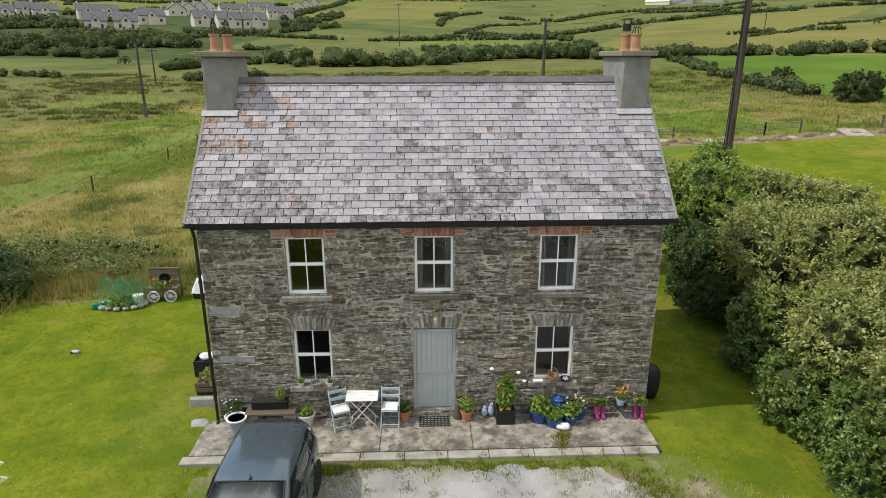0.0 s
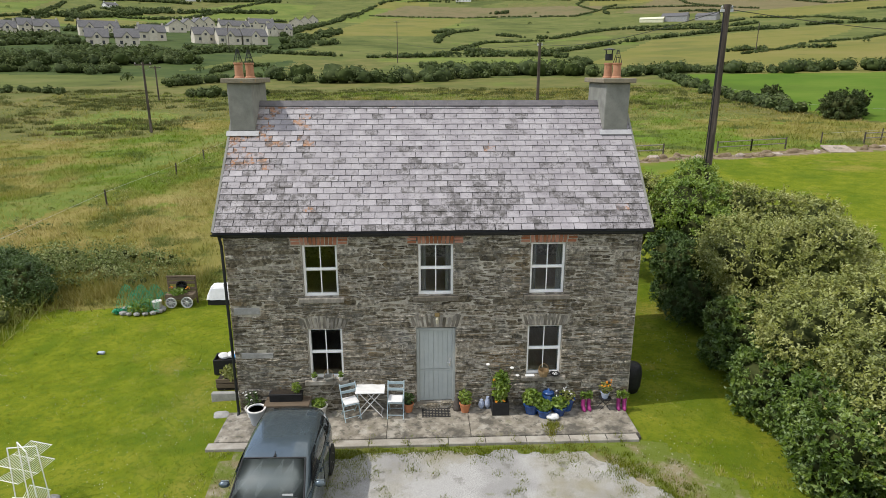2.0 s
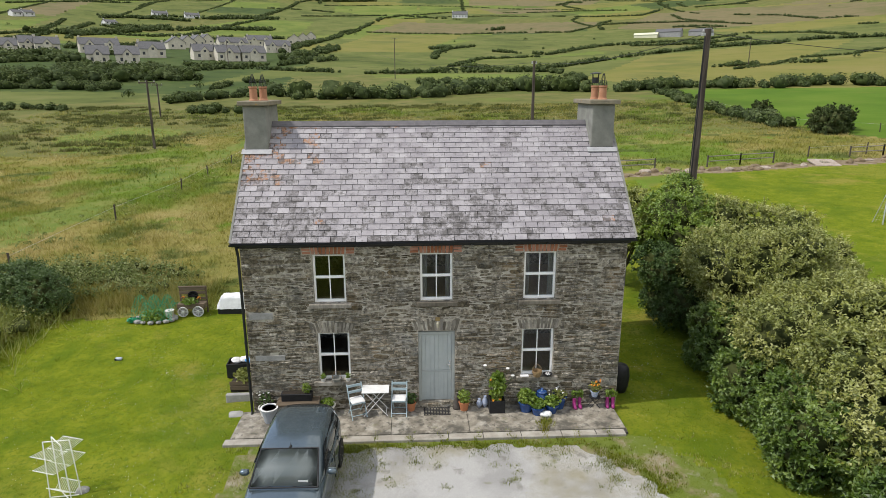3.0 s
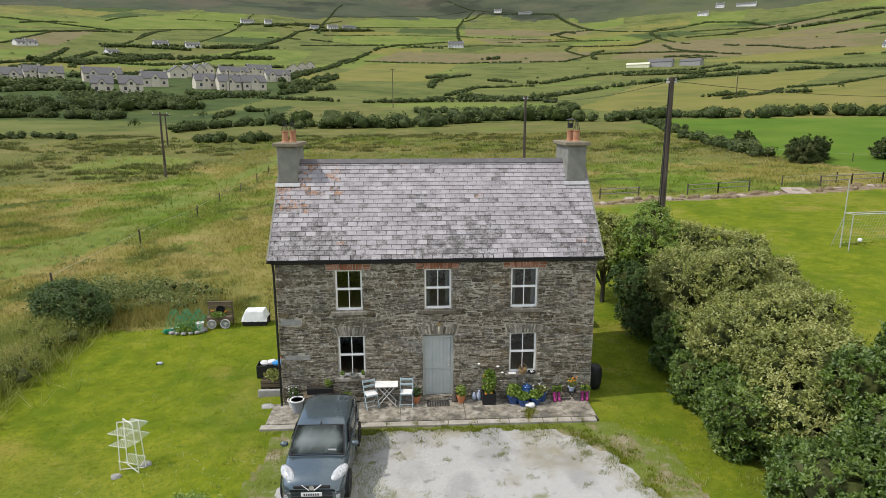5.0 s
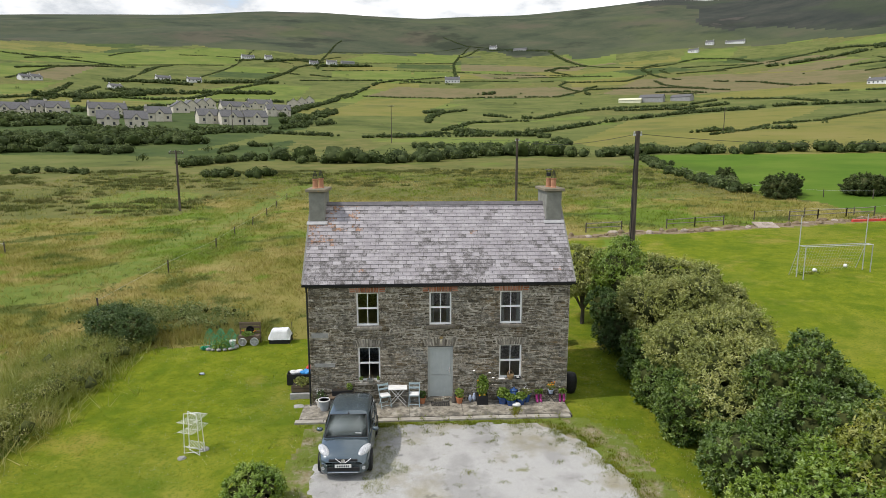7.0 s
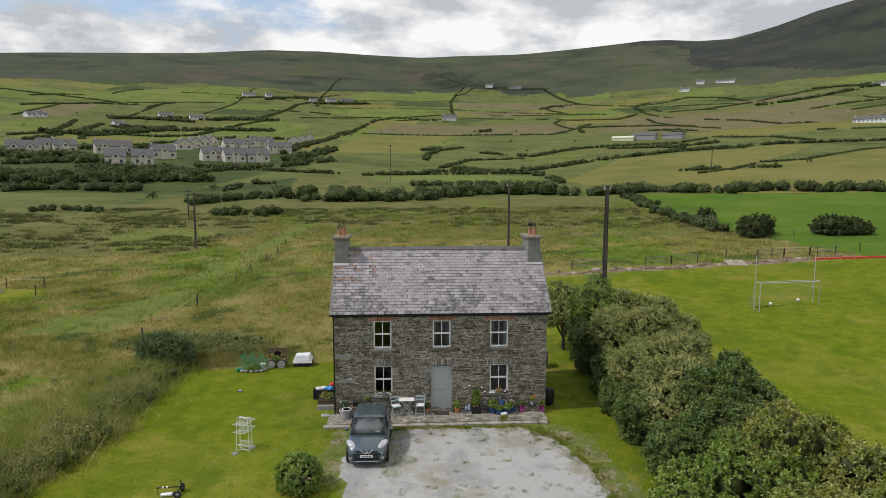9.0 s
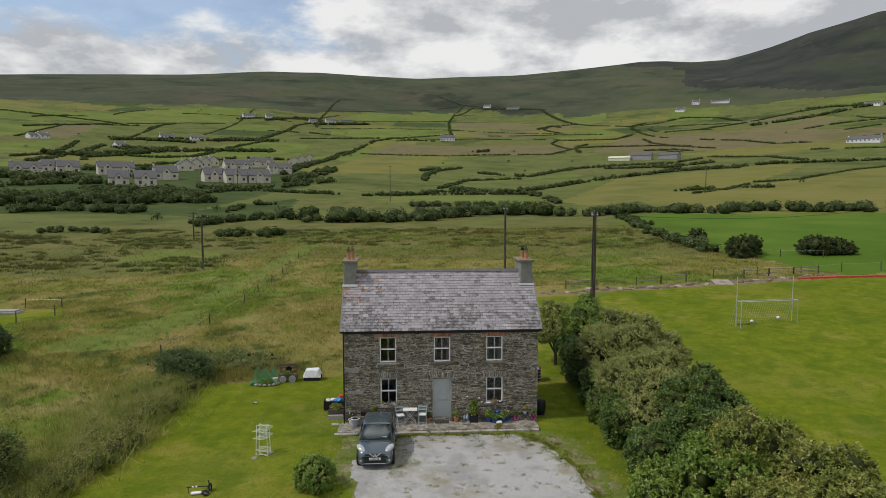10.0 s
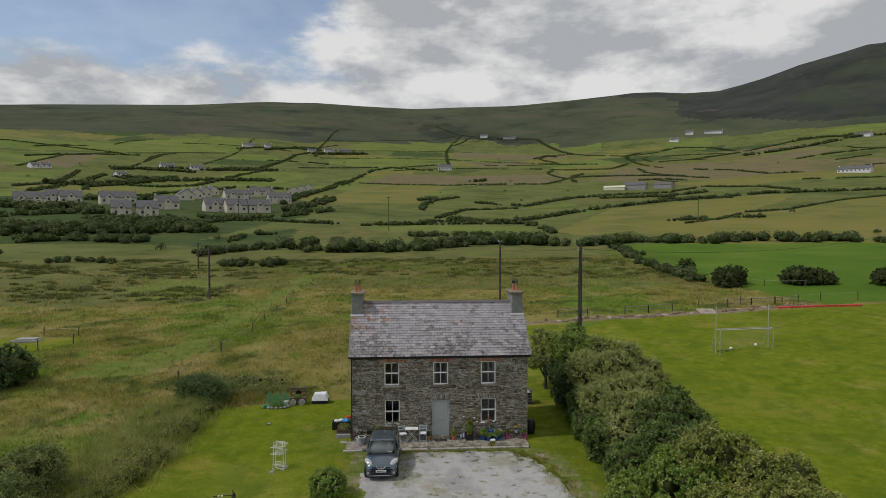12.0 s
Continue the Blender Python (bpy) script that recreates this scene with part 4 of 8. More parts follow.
def build_chimney(x0, x1, y1, pots, cowl):
    c = new("chimney")
    c.parent = house
    c["label"] = "grey rendered chimney stack with terracotta pots"
    y0, z0, z1 = 1.80, 6.3, 8.02
    part("chimney_shaft", boxed(x0, x1, y0, y1, z0, z1, bevel=0.02), RENDER, c)
    part("cap", boxed(x0 - 0.11, x1 + 0.11, y0 - 0.11, y1 + 0.11, z1, z1 + 0.12, bevel=0.015), CAP, c, "lichened concrete cap")
    bm = bmesh.new()
    zr = EAVE_Z + (y0 - EY)
    box(bm, x0 - 0.10, x1 + 0.10, -0.16, 0.0, -0.005, 0.012, m=Matrix.Translation((0, y0, zr + 0.075)) @ Matrix.Rotation(math.atan2(U.z, U.y), 4, "X"))
    part("flashing", bm, LEAD, c, "pale lead flashing")
    part("base_flaunching", boxed(x0 - 0.012, x1 + 0.012, y0 - 0.012, y0 + 0.05, zr - 0.03, zr + 0.09), GUTTER, c)
    for i, (px, py) in enumerate(pots):
        bm = bmesh.new()
        lathe(bm, [(0.14, 0), (0.13, 0.04), (0.108, 0.07), (0.10, 0.34), (0.118, 0.36), (0.118, 0.40), (0.095, 0.40), (0.085, 0.1)], 18)
        p = part("pot", bm, OLDTERRA, c, "terracotta chimney pot", smooth=False)
        p.location = (px, py, z1 + 0.10)
        bm = bmesh.new()
        if cowl and i == 0:
            lathe(bm, [(0.10, 0.46), (0.10, 0.62), (0.105, 0.62)], 14)
            lathe(bm, [(0.16, 0.72), (0.15, 0.74), (0.02, 0.77)], 14)
            for k in range(4):
                ang = k * math.pi / 2 + 0.4
                rod(bm, (0.10 * math.cos(ang), 0.10 * math.sin(ang), 0.6), (0.12 * math.cos(ang), 0.12 * math.sin(ang), 0.73), 0.008)
            part("cowl", bm, GUTTER, p, "dark metal cowl")
        else:
            for k in range(8):
                a0, a1 = k * math.pi / 4, (k * math.pi / 4) + 0.3
                rod(bm, (0.115 * math.cos(a0), 0.115 * math.sin(a0), 0.39), (0.02 * math.cos(a1), 0.02 * math.sin(a1), 0.72), 0.006, seg=5)
            for z, r in ((0.53, 0.085), (0.62, 0.05)):
                for k in range(10):
                    a0, a1 = k * math.pi / 5, (k + 1) * math.pi / 5
                    rod(bm, (r * math.cos(a0), r * math.sin(a0), z), (r * math.cos(a1), r * math.sin(a1), z), 0.004, seg=4)
            part("bird_guard", bm, GUTTER, p, "wire bird guard")


build_chimney(-5.14, -4.53, 3.28, [(-4.93, 2.25), (-4.75, 2.62)], False)
build_chimney(4.37, 5.00, 3.40, [(4.62, 2.55), (4.75, 2.22)], True)


def build_gutter():
    bm = bmesh.new()
    x0, x1 = WX0 - 0.20, WX1 + 0.18
    seg = 8
    for r, flip in ((0.054, False), (0.046, True)):
        rows = [[bm.verts.new((x, -0.275 - r * math.cos(math.pi * i / seg), EAVE_Z - 0.035 - r * math.sin(math.pi * i / seg))) for i in range(seg + 1)] for x in (x0, x1)]
        for i in range(seg):
            q = (rows[0][i], rows[0][i + 1], rows[1][i + 1], rows[1][i])
            bm.faces.new(q[::-1] if flip else q)
    part("gutter", bm, GUTTER, house, "black half-round gutter")
    part("fascia", boxed(WX0 - 0.05, WX1 + 0.05, -0.205, -0.175, EAVE_Z - 0.15, EAVE_Z - 0.045), GUTTER, house)
    part("soffit", boxed(WX0, WX1, -0.175, WY0 + 0.02, EAVE_Z - 0.14, EAVE_Z - 0.10), GUTTER, house)
    for i in range(11):
        x = x0 + 0.25 + i * 0.97
        bm = boxed(x - 0.012, x + 0.012, -0.345, -0.205, EAVE_Z - 0.115, EAVE_Z - 0.098)
        part("gutter_bracket", bm, GUTTER, house)
    bm = bmesh.new()
    px = WX0 + 0.0
    rod(bm, (px - 0.03, -0.27, EAVE_Z - 0.09), (px - 0.03, -0.16, EAVE_Z - 0.35), 0.036)
    rod(bm, (px - 0.03, -0.16, EAVE_Z - 0.33), (px - 0.03, -0.16, 0.02), 0.036)
    rod(bm, (px - 0.03, -0.16, 0.03), (px - 0.03, -0.26, -0.06), 0.036)
    for z in (0.6, 2.0, 3.4):
        rod(bm, (px - 0.03, -0.16, z), (px - 0.03, -0.16, z + 0.06), 0.045)
    part("downpipe", bm, GUTTER, house, "black downpipe")


build_gutter()


def build_wall_lamp():
    lamp = new("porch_lamp")
    lamp.parent = house
    lamp["label"] = "brass lantern over the door"
    part("bracket", boxed(-0.06, 0.06, WY0 - 0.05, WY0 - 0.01, 2.52, 2.62, bevel=0.006), BRASS, lamp)
    bm = bmesh.new()
    lathe(bm, [(0.02, 2.34), (0.032, 2.36), (0.038, 2.46), (0.042, 2.47), (0.015, 2.52)], 10, (0, WY0 - 0.09, 0))
    part("lantern", bm, LAMPGLASS, lamp)


BRASS = mat("brass", [(0.30, 0.22, 0.10), (0.40, 0.30, 0.14)], 5, 0.5, 0, metal=0.7)
LAMPGLASS = mat("frosted_lamp", [(0.36, 0.33, 0.24), (0.45, 0.42, 0.32)], 5, 0.4, 0)
build_wall_lamp()

KERB = mat("kerb_concrete", [(0.24, 0.22, 0.185), (0.33, 0.305, 0.26), (0.41, 0.385, 0.335)], 2.5, 0.92, 0.3, 30, spots=[((0.12, 0.11, 0.09), 2.0, 0.56, 0.6)])
SOILJOINT = mat("joint_earth", [(0.05, 0.046, 0.038), (0.085, 0.078, 0.066)], 6, 0.95, 0.6, 50)
# the paved strip before the house: slabs with open joints over a bed, and a kerb
pavement = tagged(part("pavement", boxed(-5.28, 4.80, -1.58, WY0 - 0.012, -0.40, -0.045), SOILJOINT), "stained concrete paving before the house", "pavement", kind="structure")
for i in range(5):
    a, b = -5.28 + i * 2.016, -5.28 + (i + 1) * 2.016
    part("slab", boxed(a + 0.006, b - 0.006, -1.40, WY0 - 0.014, -0.05, -0.02, bevel=0.006), CONCRETE, pavement)
xk = -5.40
rk = random.Random(2)
while xk < 4.7:
    w = min(rk.uniform(0.75, 1.05), 4.82 - xk)
    part("kerb_stone", boxed(xk + 0.006, xk + w - 0.006, -1.66, -1.41, -0.32, -0.040 + rk.uniform(-.002, .006), bevel=0.010), KERB, pavement)
    xk += w

# ---- leaves, grass ----
def leaf_cloud(centres, radii, per, size, rnd, squash=0.8, loose=0.55):
    """Vertices and quads of many small leaf sprays round the given clump centres."""
    c = np.repeat(np.asarray(centres, float), per, 0)
    rad = np.repeat(np.asarray(radii, float), per)
    n = len(c)
    d = rnd.normal(size=(n, 3))
    d /= np.linalg.norm(d, axis=1)[:, None]
    d[:, 2] = np.where(d[:, 2] < -0.35, -d[:, 2], d[:, 2])
    k = rad * (0.62 + 0.38 * rnd.random(n) ** 0.5)
    p = c + d * k[:, None] * np.array([1, 1, squash])
    nrm = d + rnd.normal(size=(n, 3)) * loose
    nrm /= np.linalg.norm(nrm, axis=1)[:, None]
    t = np.cross(nrm, rnd.normal(size=(n, 3)))
    t /= np.linalg.norm(t, axis=1)[:, None] + 1e-9
    b = np.cross(nrm, t)
    s = size * (0.6 + 0.8 * rnd.random(n))[:, None]
    v = np.stack([p - t * s, p - b * s * 0.55 + nrm * s * 0.12, p + t * s, p + b * s * 0.55 + nrm * s * 0.12], 1).reshape(-1, 3)
    return v


def ball(subdivisions):
    bm = bmesh.new()
    bmesh.ops.create_icosphere(bm, subdivisions=subdivisions, radius=1)
    v, f = np.array([q.co[:] for q in bm.verts]), np.array([[q.index for q in g.verts] for g in bm.faces])
    bm.free()
    return v, f


BALLS = {1: ball(1), 2: ball(2)}


def cores(centres, radii, rnd, squash=0.85, rough=0.22, fine=2):
    """Vertices and triangles of uneven dense masses, one for each clump, that close the crown behind its outer leaves."""
    BALL_V, BALL_F = BALLS[fine]
    c, r = np.asarray(centres, float), np.asarray(radii, float)
    k = 1 + rough * rnd.normal(size=(len(c), len(BALL_V)))
    v = c[:, None] + BALL_V[None] * (k * r[:, None])[:, :, None] * np.array([1, 1, squash])
    f = BALL_F[None] + (np.arange(len(c)) * len(BALL_V))[:, None, None]
    return v.reshape(-1, 3), f.reshape(-1, 3)


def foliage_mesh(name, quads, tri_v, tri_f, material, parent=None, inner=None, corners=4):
    """One mesh of loose leaves and of dense inner masses, coloured dark for the shade in the gaps."""
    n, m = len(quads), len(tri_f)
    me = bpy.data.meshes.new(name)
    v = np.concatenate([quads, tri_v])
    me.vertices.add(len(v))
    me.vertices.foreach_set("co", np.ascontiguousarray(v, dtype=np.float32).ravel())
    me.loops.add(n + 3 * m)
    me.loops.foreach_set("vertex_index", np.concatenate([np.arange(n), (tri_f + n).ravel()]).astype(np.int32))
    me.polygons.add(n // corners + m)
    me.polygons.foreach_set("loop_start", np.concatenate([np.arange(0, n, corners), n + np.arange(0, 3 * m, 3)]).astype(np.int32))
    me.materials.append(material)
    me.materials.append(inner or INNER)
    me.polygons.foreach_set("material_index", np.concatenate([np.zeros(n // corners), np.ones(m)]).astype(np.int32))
    me.update(calc_edges=True)
    me.validate()
    ob = new(name, me)
    if parent:
        ob.parent = parent
    return ob


def leaf_mesh(name, v, material, parent=None, label=""):
    me = bpy.data.meshes.new(name)
    n = len(v)
    me.vertices.add(n)
    me.vertices.foreach_set("co", np.ascontiguousarray(v, dtype=np.float32).ravel())
    me.loops.add(n)
    me.loops.foreach_set("vertex_index", np.arange(n, dtype=np.int32))
    me.polygons.add(n // 4)
    me.polygons.foreach_set("loop_start", np.arange(0, n, 4, dtype=np.int32))
    me.update(calc_edges=True)
    me.validate()
    me.materials.append(material)
    ob = new(name, me)
    if parent:
        ob.parent = parent
    if label:
        ob["label"] = label
    return ob


def blade_mesh(name, x, y, h, spread, blades, width, material, rnd, lean=0.35, parent=None, z=None):
    """Tufts of grass: thin three-cornered blades that fan out from each foot."""
    n = len(x)
    z0 = ground_z(x, y) if z is None else np.full(n, z)
    X, Y, Z, H = (np.repeat(a, blades) for a in (x, y, z0, h))
    m = len(X)
    a = rnd.random(m) * 2 * np.pi
    k = spread * rnd.random(m)
    px, py = X + np.cos(a) * k, Y + np.sin(a) * k
    H = H * (0.55 + 0.6 * rnd.random(m))
    l = H * lean * rnd.random(m)
    w = width * (0.6 + 0.8 * rnd.random(m))
    s = a + np.pi / 2 + rnd.normal(size=m) * 0.6
    v = np.stack([np.stack([px - np.cos(s) * w, py - np.sin(s) * w, Z - 0.03], -1), np.stack([px + np.cos(s) * w, py + np.sin(s) * w, Z - 0.03], -1),
                  np.stack([px + np.cos(a) * l, py + np.sin(a) * l, Z + H], -1)], 1).reshape(-1, 3)
    me = bpy.data.meshes.new(name)
    c = len(v)
    me.vertices.add(c)
    me.vertices.foreach_set("co", np.ascontiguousarray(v, dtype=np.float32).ravel())
    me.loops.add(c)
    me.loops.foreach_set("vertex_index", np.arange(c, dtype=np.int32))
    me.polygons.add(c // 3)
    me.polygons.foreach_set("loop_start", np.arange(0, c, 3, dtype=np.int32))
    me.update(calc_edges=True)
    me.materials.append(material)
    ob = new(name, me)
    if parent:
        ob.parent = parent
    return ob


def leaf_plant(parent, name, centre, rx, h, n, size, material, rnd, stems=6):
    """Leaves and stems of a pot plant, in its thing's own frame."""
    c = np.array(centre, float)
    t = rnd.random(n)
    ang = rnd.random(n) * 2 * np.pi
    rr = rx * np.sqrt(rnd.random(n)) * (0.5 + 0.5 * np.sin(t * np.pi))
    pts = np.stack([c[0] + rr * np.cos(ang), c[1] + rr * np.sin(ang), c[2] + h * t], -1)
    v = leaf_cloud(pts, np.full(n, size * 0.6), 3, size, rnd)
    leaf_mesh(name, v, material, parent)


def shoot_leaves(lobes, density, leaves, size, length, upward, rnd, squash, floor_z):
    """Leaves in tufts of short shoots that grow out and up from the surface of the lobes."""
    L = np.array(lobes, float)
    which = np.repeat(np.arange(len(L)), np.maximum(6, (4 * np.pi * L[:, 3] ** 2 * density)).astype(int))
    n = len(which)
    d = rnd.normal(size=(n, 3))
    d /= np.linalg.norm(d, axis=1)[:, None]
    axes = np.array([1, 1, squash])
    p = L[which, :3] + d * axes * (L[which, 3] * (0.78 + 0.26 * rnd.random(n)))[:, None]
    deep = np.zeros(n, bool)
    for k, (x, y, z, r) in enumerate(L):
        deep |= (which != k) & ((((p - (x, y, z)) / axes / r) ** 2).sum(1) < 0.72)
    keep = ~deep & (p[:, 2] > floor_z)
    p, d = p[keep], d[keep]
    shoots = 7
    big = np.repeat(0.55 + 0.9 * rnd.random(len(p)), shoots)
    out = np.repeat(d, shoots, 0)
    p = np.repeat(p, shoots, 0)
    n = len(p)
    g = out * 0.7 + np.array([0, 0, upward]) + rnd.normal(size=(n, 3)) * 0.62
    g /= np.linalg.norm(g, axis=1)[:, None]
    ln = length * big * (0.6 + 0.6 * rnd.random(n))
    f = np.tile((np.arange(leaves) + 0.6) / leaves, n)
    P, G, LN, O = (np.repeat(a, leaves, 0) for a in (p, g, ln, out))
    m = len(P)
    side = np.cross(G, rnd.normal(size=(m, 3)))
    side /= np.linalg.norm(side, axis=1)[:, None] + 1e-9
    s = (size * (0.65 + 0.7 * rnd.random(m)))[:, None]
    t = G * 0.5 + side * 0.85
    t /= np.linalg.norm(t, axis=1)[:, None]
    face = O * 0.5 + np.array([0, 0, 0.6]) + rnd.normal(size=(m, 3)) * 0.45
    b = np.cross(face, t)
    b /= np.linalg.norm(b, axis=1)[:, None] + 1e-9
    c = P + G * (LN * f)[:, None] + side * s * 0.7
    return np.stack([c + t * s * 1.1, c - t * s * 0.7 + b * s * 0.6, c - t * s * 0.7 - b * s * 0.6], 1).reshape(-1, 3)


def shrub(name, x, y, height, radius, material, label, seed, density=9, size=0.05, low=0.12, lumps=9, leaves=6, length=0.28, upward=0.7, core=0.64):
    """A bushy tree: trunk, limbs and a crown of leafy shoots gathered in uneven lobes."""
    rnd = np.random.default_rng(seed)
    z0 = float(ground_z(x, y))
    t = thing(name, (x, y, z0), label, "shrub" if height < 3 else "tree")
    lobes = []
    for i in range(lumps):
        a = 2 * np.pi * (i + rnd.random() * 0.7) / lumps
        k = radius * (0.42 + 0.28 * rnd.random())
        lobes.append((math.cos(a) * k, math.sin(a) * k, height * (0.34 + 0.36 * rnd.random()), radius * (0.34 + 0.20 * rnd.random())))
    lobes.append((0, 0, height * 0.62, radius * 0.58))
    for i in range(3):
        lobes.append((radius * 0.32 * rnd.normal(), radius * 0.32 * rnd.normal(), height * (0.74 + 0.08 * rnd.random()), radius * (0.26 + 0.12 * rnd.random())))
    if low < 0.06:
        for i in range(6):
            a = 2 * np.pi * (i + rnd.random()) / 6
            lobes.append((math.cos(a) * radius * .55, math.sin(a) * radius * .55, height * .22, radius * .42))
    v = shoot_leaves(lobes, density, leaves, size, length, upward, rnd, 0.95, height * low)
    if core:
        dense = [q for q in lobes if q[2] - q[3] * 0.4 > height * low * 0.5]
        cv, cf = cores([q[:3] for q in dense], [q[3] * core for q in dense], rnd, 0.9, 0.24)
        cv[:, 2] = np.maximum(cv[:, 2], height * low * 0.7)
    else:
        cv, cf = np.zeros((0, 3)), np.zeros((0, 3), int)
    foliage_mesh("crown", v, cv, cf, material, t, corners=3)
    bm = bmesh.new()
    rod(bm, (0, 0, -0.2), (0.05, 0.03, height * 0.42), radius * 0.06 + 0.03, radius * 0.03 + 0.02)
    part("trunk", bm, BARK, t)
    for lx, ly, lz, lr in lobes:
        bm = bmesh.new()
        rod(bm, (0, 0, height * 0.15), (lx * 0.55, ly * 0.55, lz * 0.75), 0.05, 0.03, 6)
        rod(bm, (lx * 0.55, ly * 0.55, lz * 0.75), (lx, ly, lz), 0.03, 0.012, 6)
        part("limb", bm, BARK, t)
    return t

# ---- the car ----
PAINT = mat("car_paint", [(0.085, 0.115, 0.132), (0.098, 0.13, 0.15)], 8, 0.26, 0, metal=0.5, spec=0.6)
PAINT.node_tree.nodes["Principled BSDF"].inputs["Coat Weight"].default_value = 0.8
CARGLASS = mat("car_glass", [(0.015, 0.018, 0.02), (0.03, 0.034, 0.036)], 2, 0.06, 0, spec=0.8)
# opaque pale mottling paints the reflected sky into the glass colour
SKY_GLASS = mat("windscreen", [(0.17, 0.20, 0.195), (0.30, 0.335, 0.325)], 0.9, 0.08, 0, detail=2, spec=0.9)
TYRE = mat("tyre", [(0.012, 0.012, 0.012), (0.02, 0.02, 0.02)], 20, 0.9, 0.2)
BLACK = mat("black_plastic", [(0.012, 0.012, 0.013), (0.022, 0.022, 0.023)], 12, 0.6, 0.05)
LAMP = mat("headlamp", [(0.22, 0.23, 0.24), (0.60, 0.61, 0.62)], 22, 0.12, 0, spec=0.8)
PLATEW = mat("number_plate", [(0.68, 0.68, 0.66), (0.72, 0.72, 0.70)], 5, 0.5, 0)
INK = mat("dark_print", [(0.03, 0.03, 0.035), (0.05, 0.05, 0.055)], 5, 0.7, 0)
ALLOY = mat("alloy", [(0.35, 0.35, 0.36), (0.45, 0.45, 0.46)], 10, 0.35, 0, metal=0.9)


def loft(bm, rings, close=True):
    vs = [[bm.verts.new(p) for p in r] for r in rings]
    for a, b in zip(vs, vs[1:]):
        for i in range(len(a) - (0 if close else 1)):
            j = (i + 1) % len(a)
            bm.faces.new((a[i], a[j], b[j], b[i]))
    if close:
        bm.faces.new(vs[0][::-1])
        bm.faces.new(vs[-1])
    return bm


def build_car():
    car = thing("car", (-3.2, -3.64, -0.10), "dark blue-grey five-door hatchback parked on the drive", "car", rz=-1.2)
    rings = []
    for y, w, l, u in ((-1.76, .46, .24, .50), (-1.735, .58, .19, .58), (-1.66, .655, .16, .67), (-1.5, .705, .15, .755), (-1.2, .735, .15, .83), (-0.85, .75, .15, .895), (-0.5, .755, .15, .92),
                       (.1, .76, .15, .935), (.7, .76, .15, .945), (1.2, .75, .16, .95), (1.5, .72, .20, .93), (1.68, .665, .24, .90), (1.745, .60, .28, .84), (1.76, .50, .32, .74)):
        half = [(w * .82, l), (w * .96, l + .05), (w, l + .17), (w * .985, l + .30), (w * 1.0, (l + u) / 2 + .08), (w * .975, u - .12), (w * .92, u - .035), (w * .72, u - .002), (w * .35, u + .018)]
        rings.append([(x, y, z) for x, z in half] + [(-x, y, z) for x, z in half[::-1]])
    bm = loft(bmesh.new(), rings)
    bmesh.ops.recalc_face_normals(bm, faces=bm.faces)
    body = part("body", bm, PAINT, car, smooth=True)
    rings = []
    for y, wb, wt, zt in ((-0.98, .64, .58, .905), (-0.62, .69, .565, 1.105), (-0.28, .705, .56, 1.285), (-0.05, .71, .565, 1.345), (.35, .715, .57, 1.375), (.8, .71, .565, 1.37), (1.2, .695, .55, 1.33), (1.45, .67, .52, 1.265), (1.56, .655, .53, 1.12), (1.64, .64, .55, .93)):
        zb = 0.86
        half = [(wb, zb), (wb - .005, zb + (zt - zb) * .25), ((wb + wt) / 2 + .02, zb + (zt - zb) * .62), (wt + .015, zt - .05 * (zt - zb) / .5), (wt * .9, zt - .012), (wt * .5, zt + .006)]
        rings.append([(x, y, z) for x, z in half] + [(-x, y, z) for x, z in half[::-1]])
    bm = loft(bmesh.new(), rings)
    bmesh.ops.recalc_face_normals(bm, faces=bm.faces)
    part("cabin", bm, PAINT, car, smooth=True)

    def pane(name, p, material, off, label=""):
        bm = bmesh.new()
        o = Vector(off)
        n = 6
        rows = []
        for i in range(n + 1):
            a, b = Vector(p[0]).lerp(Vector(p[1]), i / n), Vector(p[3]).lerp(Vector(p[2]), i / n)
            bow = Vector((0, 0, 0)) if abs(off[0]) > abs(off[1]) else o.normalized() * 0.035 * (1 - (2 * i / n - 1) ** 2)
            rows.append((bm.verts.new(a + o + bow), bm.verts.new(a.lerp(b, .5) + o * 1.25 + bow), bm.verts.new(b + o + bow)))
        for a, b in zip(rows, rows[1:]):
            for k in (0, 1):
                bm.faces.new((a[k], b[k], b[k + 1], a[k + 1]))
        got = bmesh.ops.solidify(bm, geom=list(bm.faces), thickness=0.008)
        bmesh.ops.recalc_face_normals(bm, faces=bm.faces)
        return part(name, bm, material, car, label, smooth=True)

    for k, (a, b) in enumerate((((-.63, -.975, .925), (.63, -.975, .925)), ((-.63, -.965, .93), (-.55, -.285, 1.30)), ((.63, -.965, .93), (.55, -.285, 1.30)), ((-.55, -.275, 1.30), (.55, -.275, 1.30)))):
        part("screen_seal", rod(bmesh.new(), a, b, .016, seg=6), BLACK, car)
    pane("windscreen", [(-.61, -.95, .925), (.61, -.95, .925), (.535, -.30, 1.285), (-.535, -.30, 1.285)], SKY_GLASS, (0, -.010, .014), "curved windscreen with the sky's reflection painted pale")
    pane("rear_window", [(.50, 1.63, 1.0), (-.50, 1.63, 1.0), (-.45, 1.475, 1.24), (.45, 1.475, 1.24)], CARGLASS, (0, .02, .012))
    for s in (-1, 1):
        X = lambda y, z: s * (.705 - (z - .93) * .30 - (.03 if abs(y) > 1.1 else 0))
        for y0, y1, y2, y3 in ((-.66, .20, .20, -.16), (.26, .86, .84, .26), (.92, 1.40, 1.22, .90)):
            p = [(X(y0, .95), y0, .95), (X(y1, .95), y1, .95), (X(y2, 1.255), y2, 1.255), (X(y3, 1.255), y3, 1.255)]
            pane("side_window", p, CARGLASS, (s * .016, 0, .004))
        bm = bmesh.new()
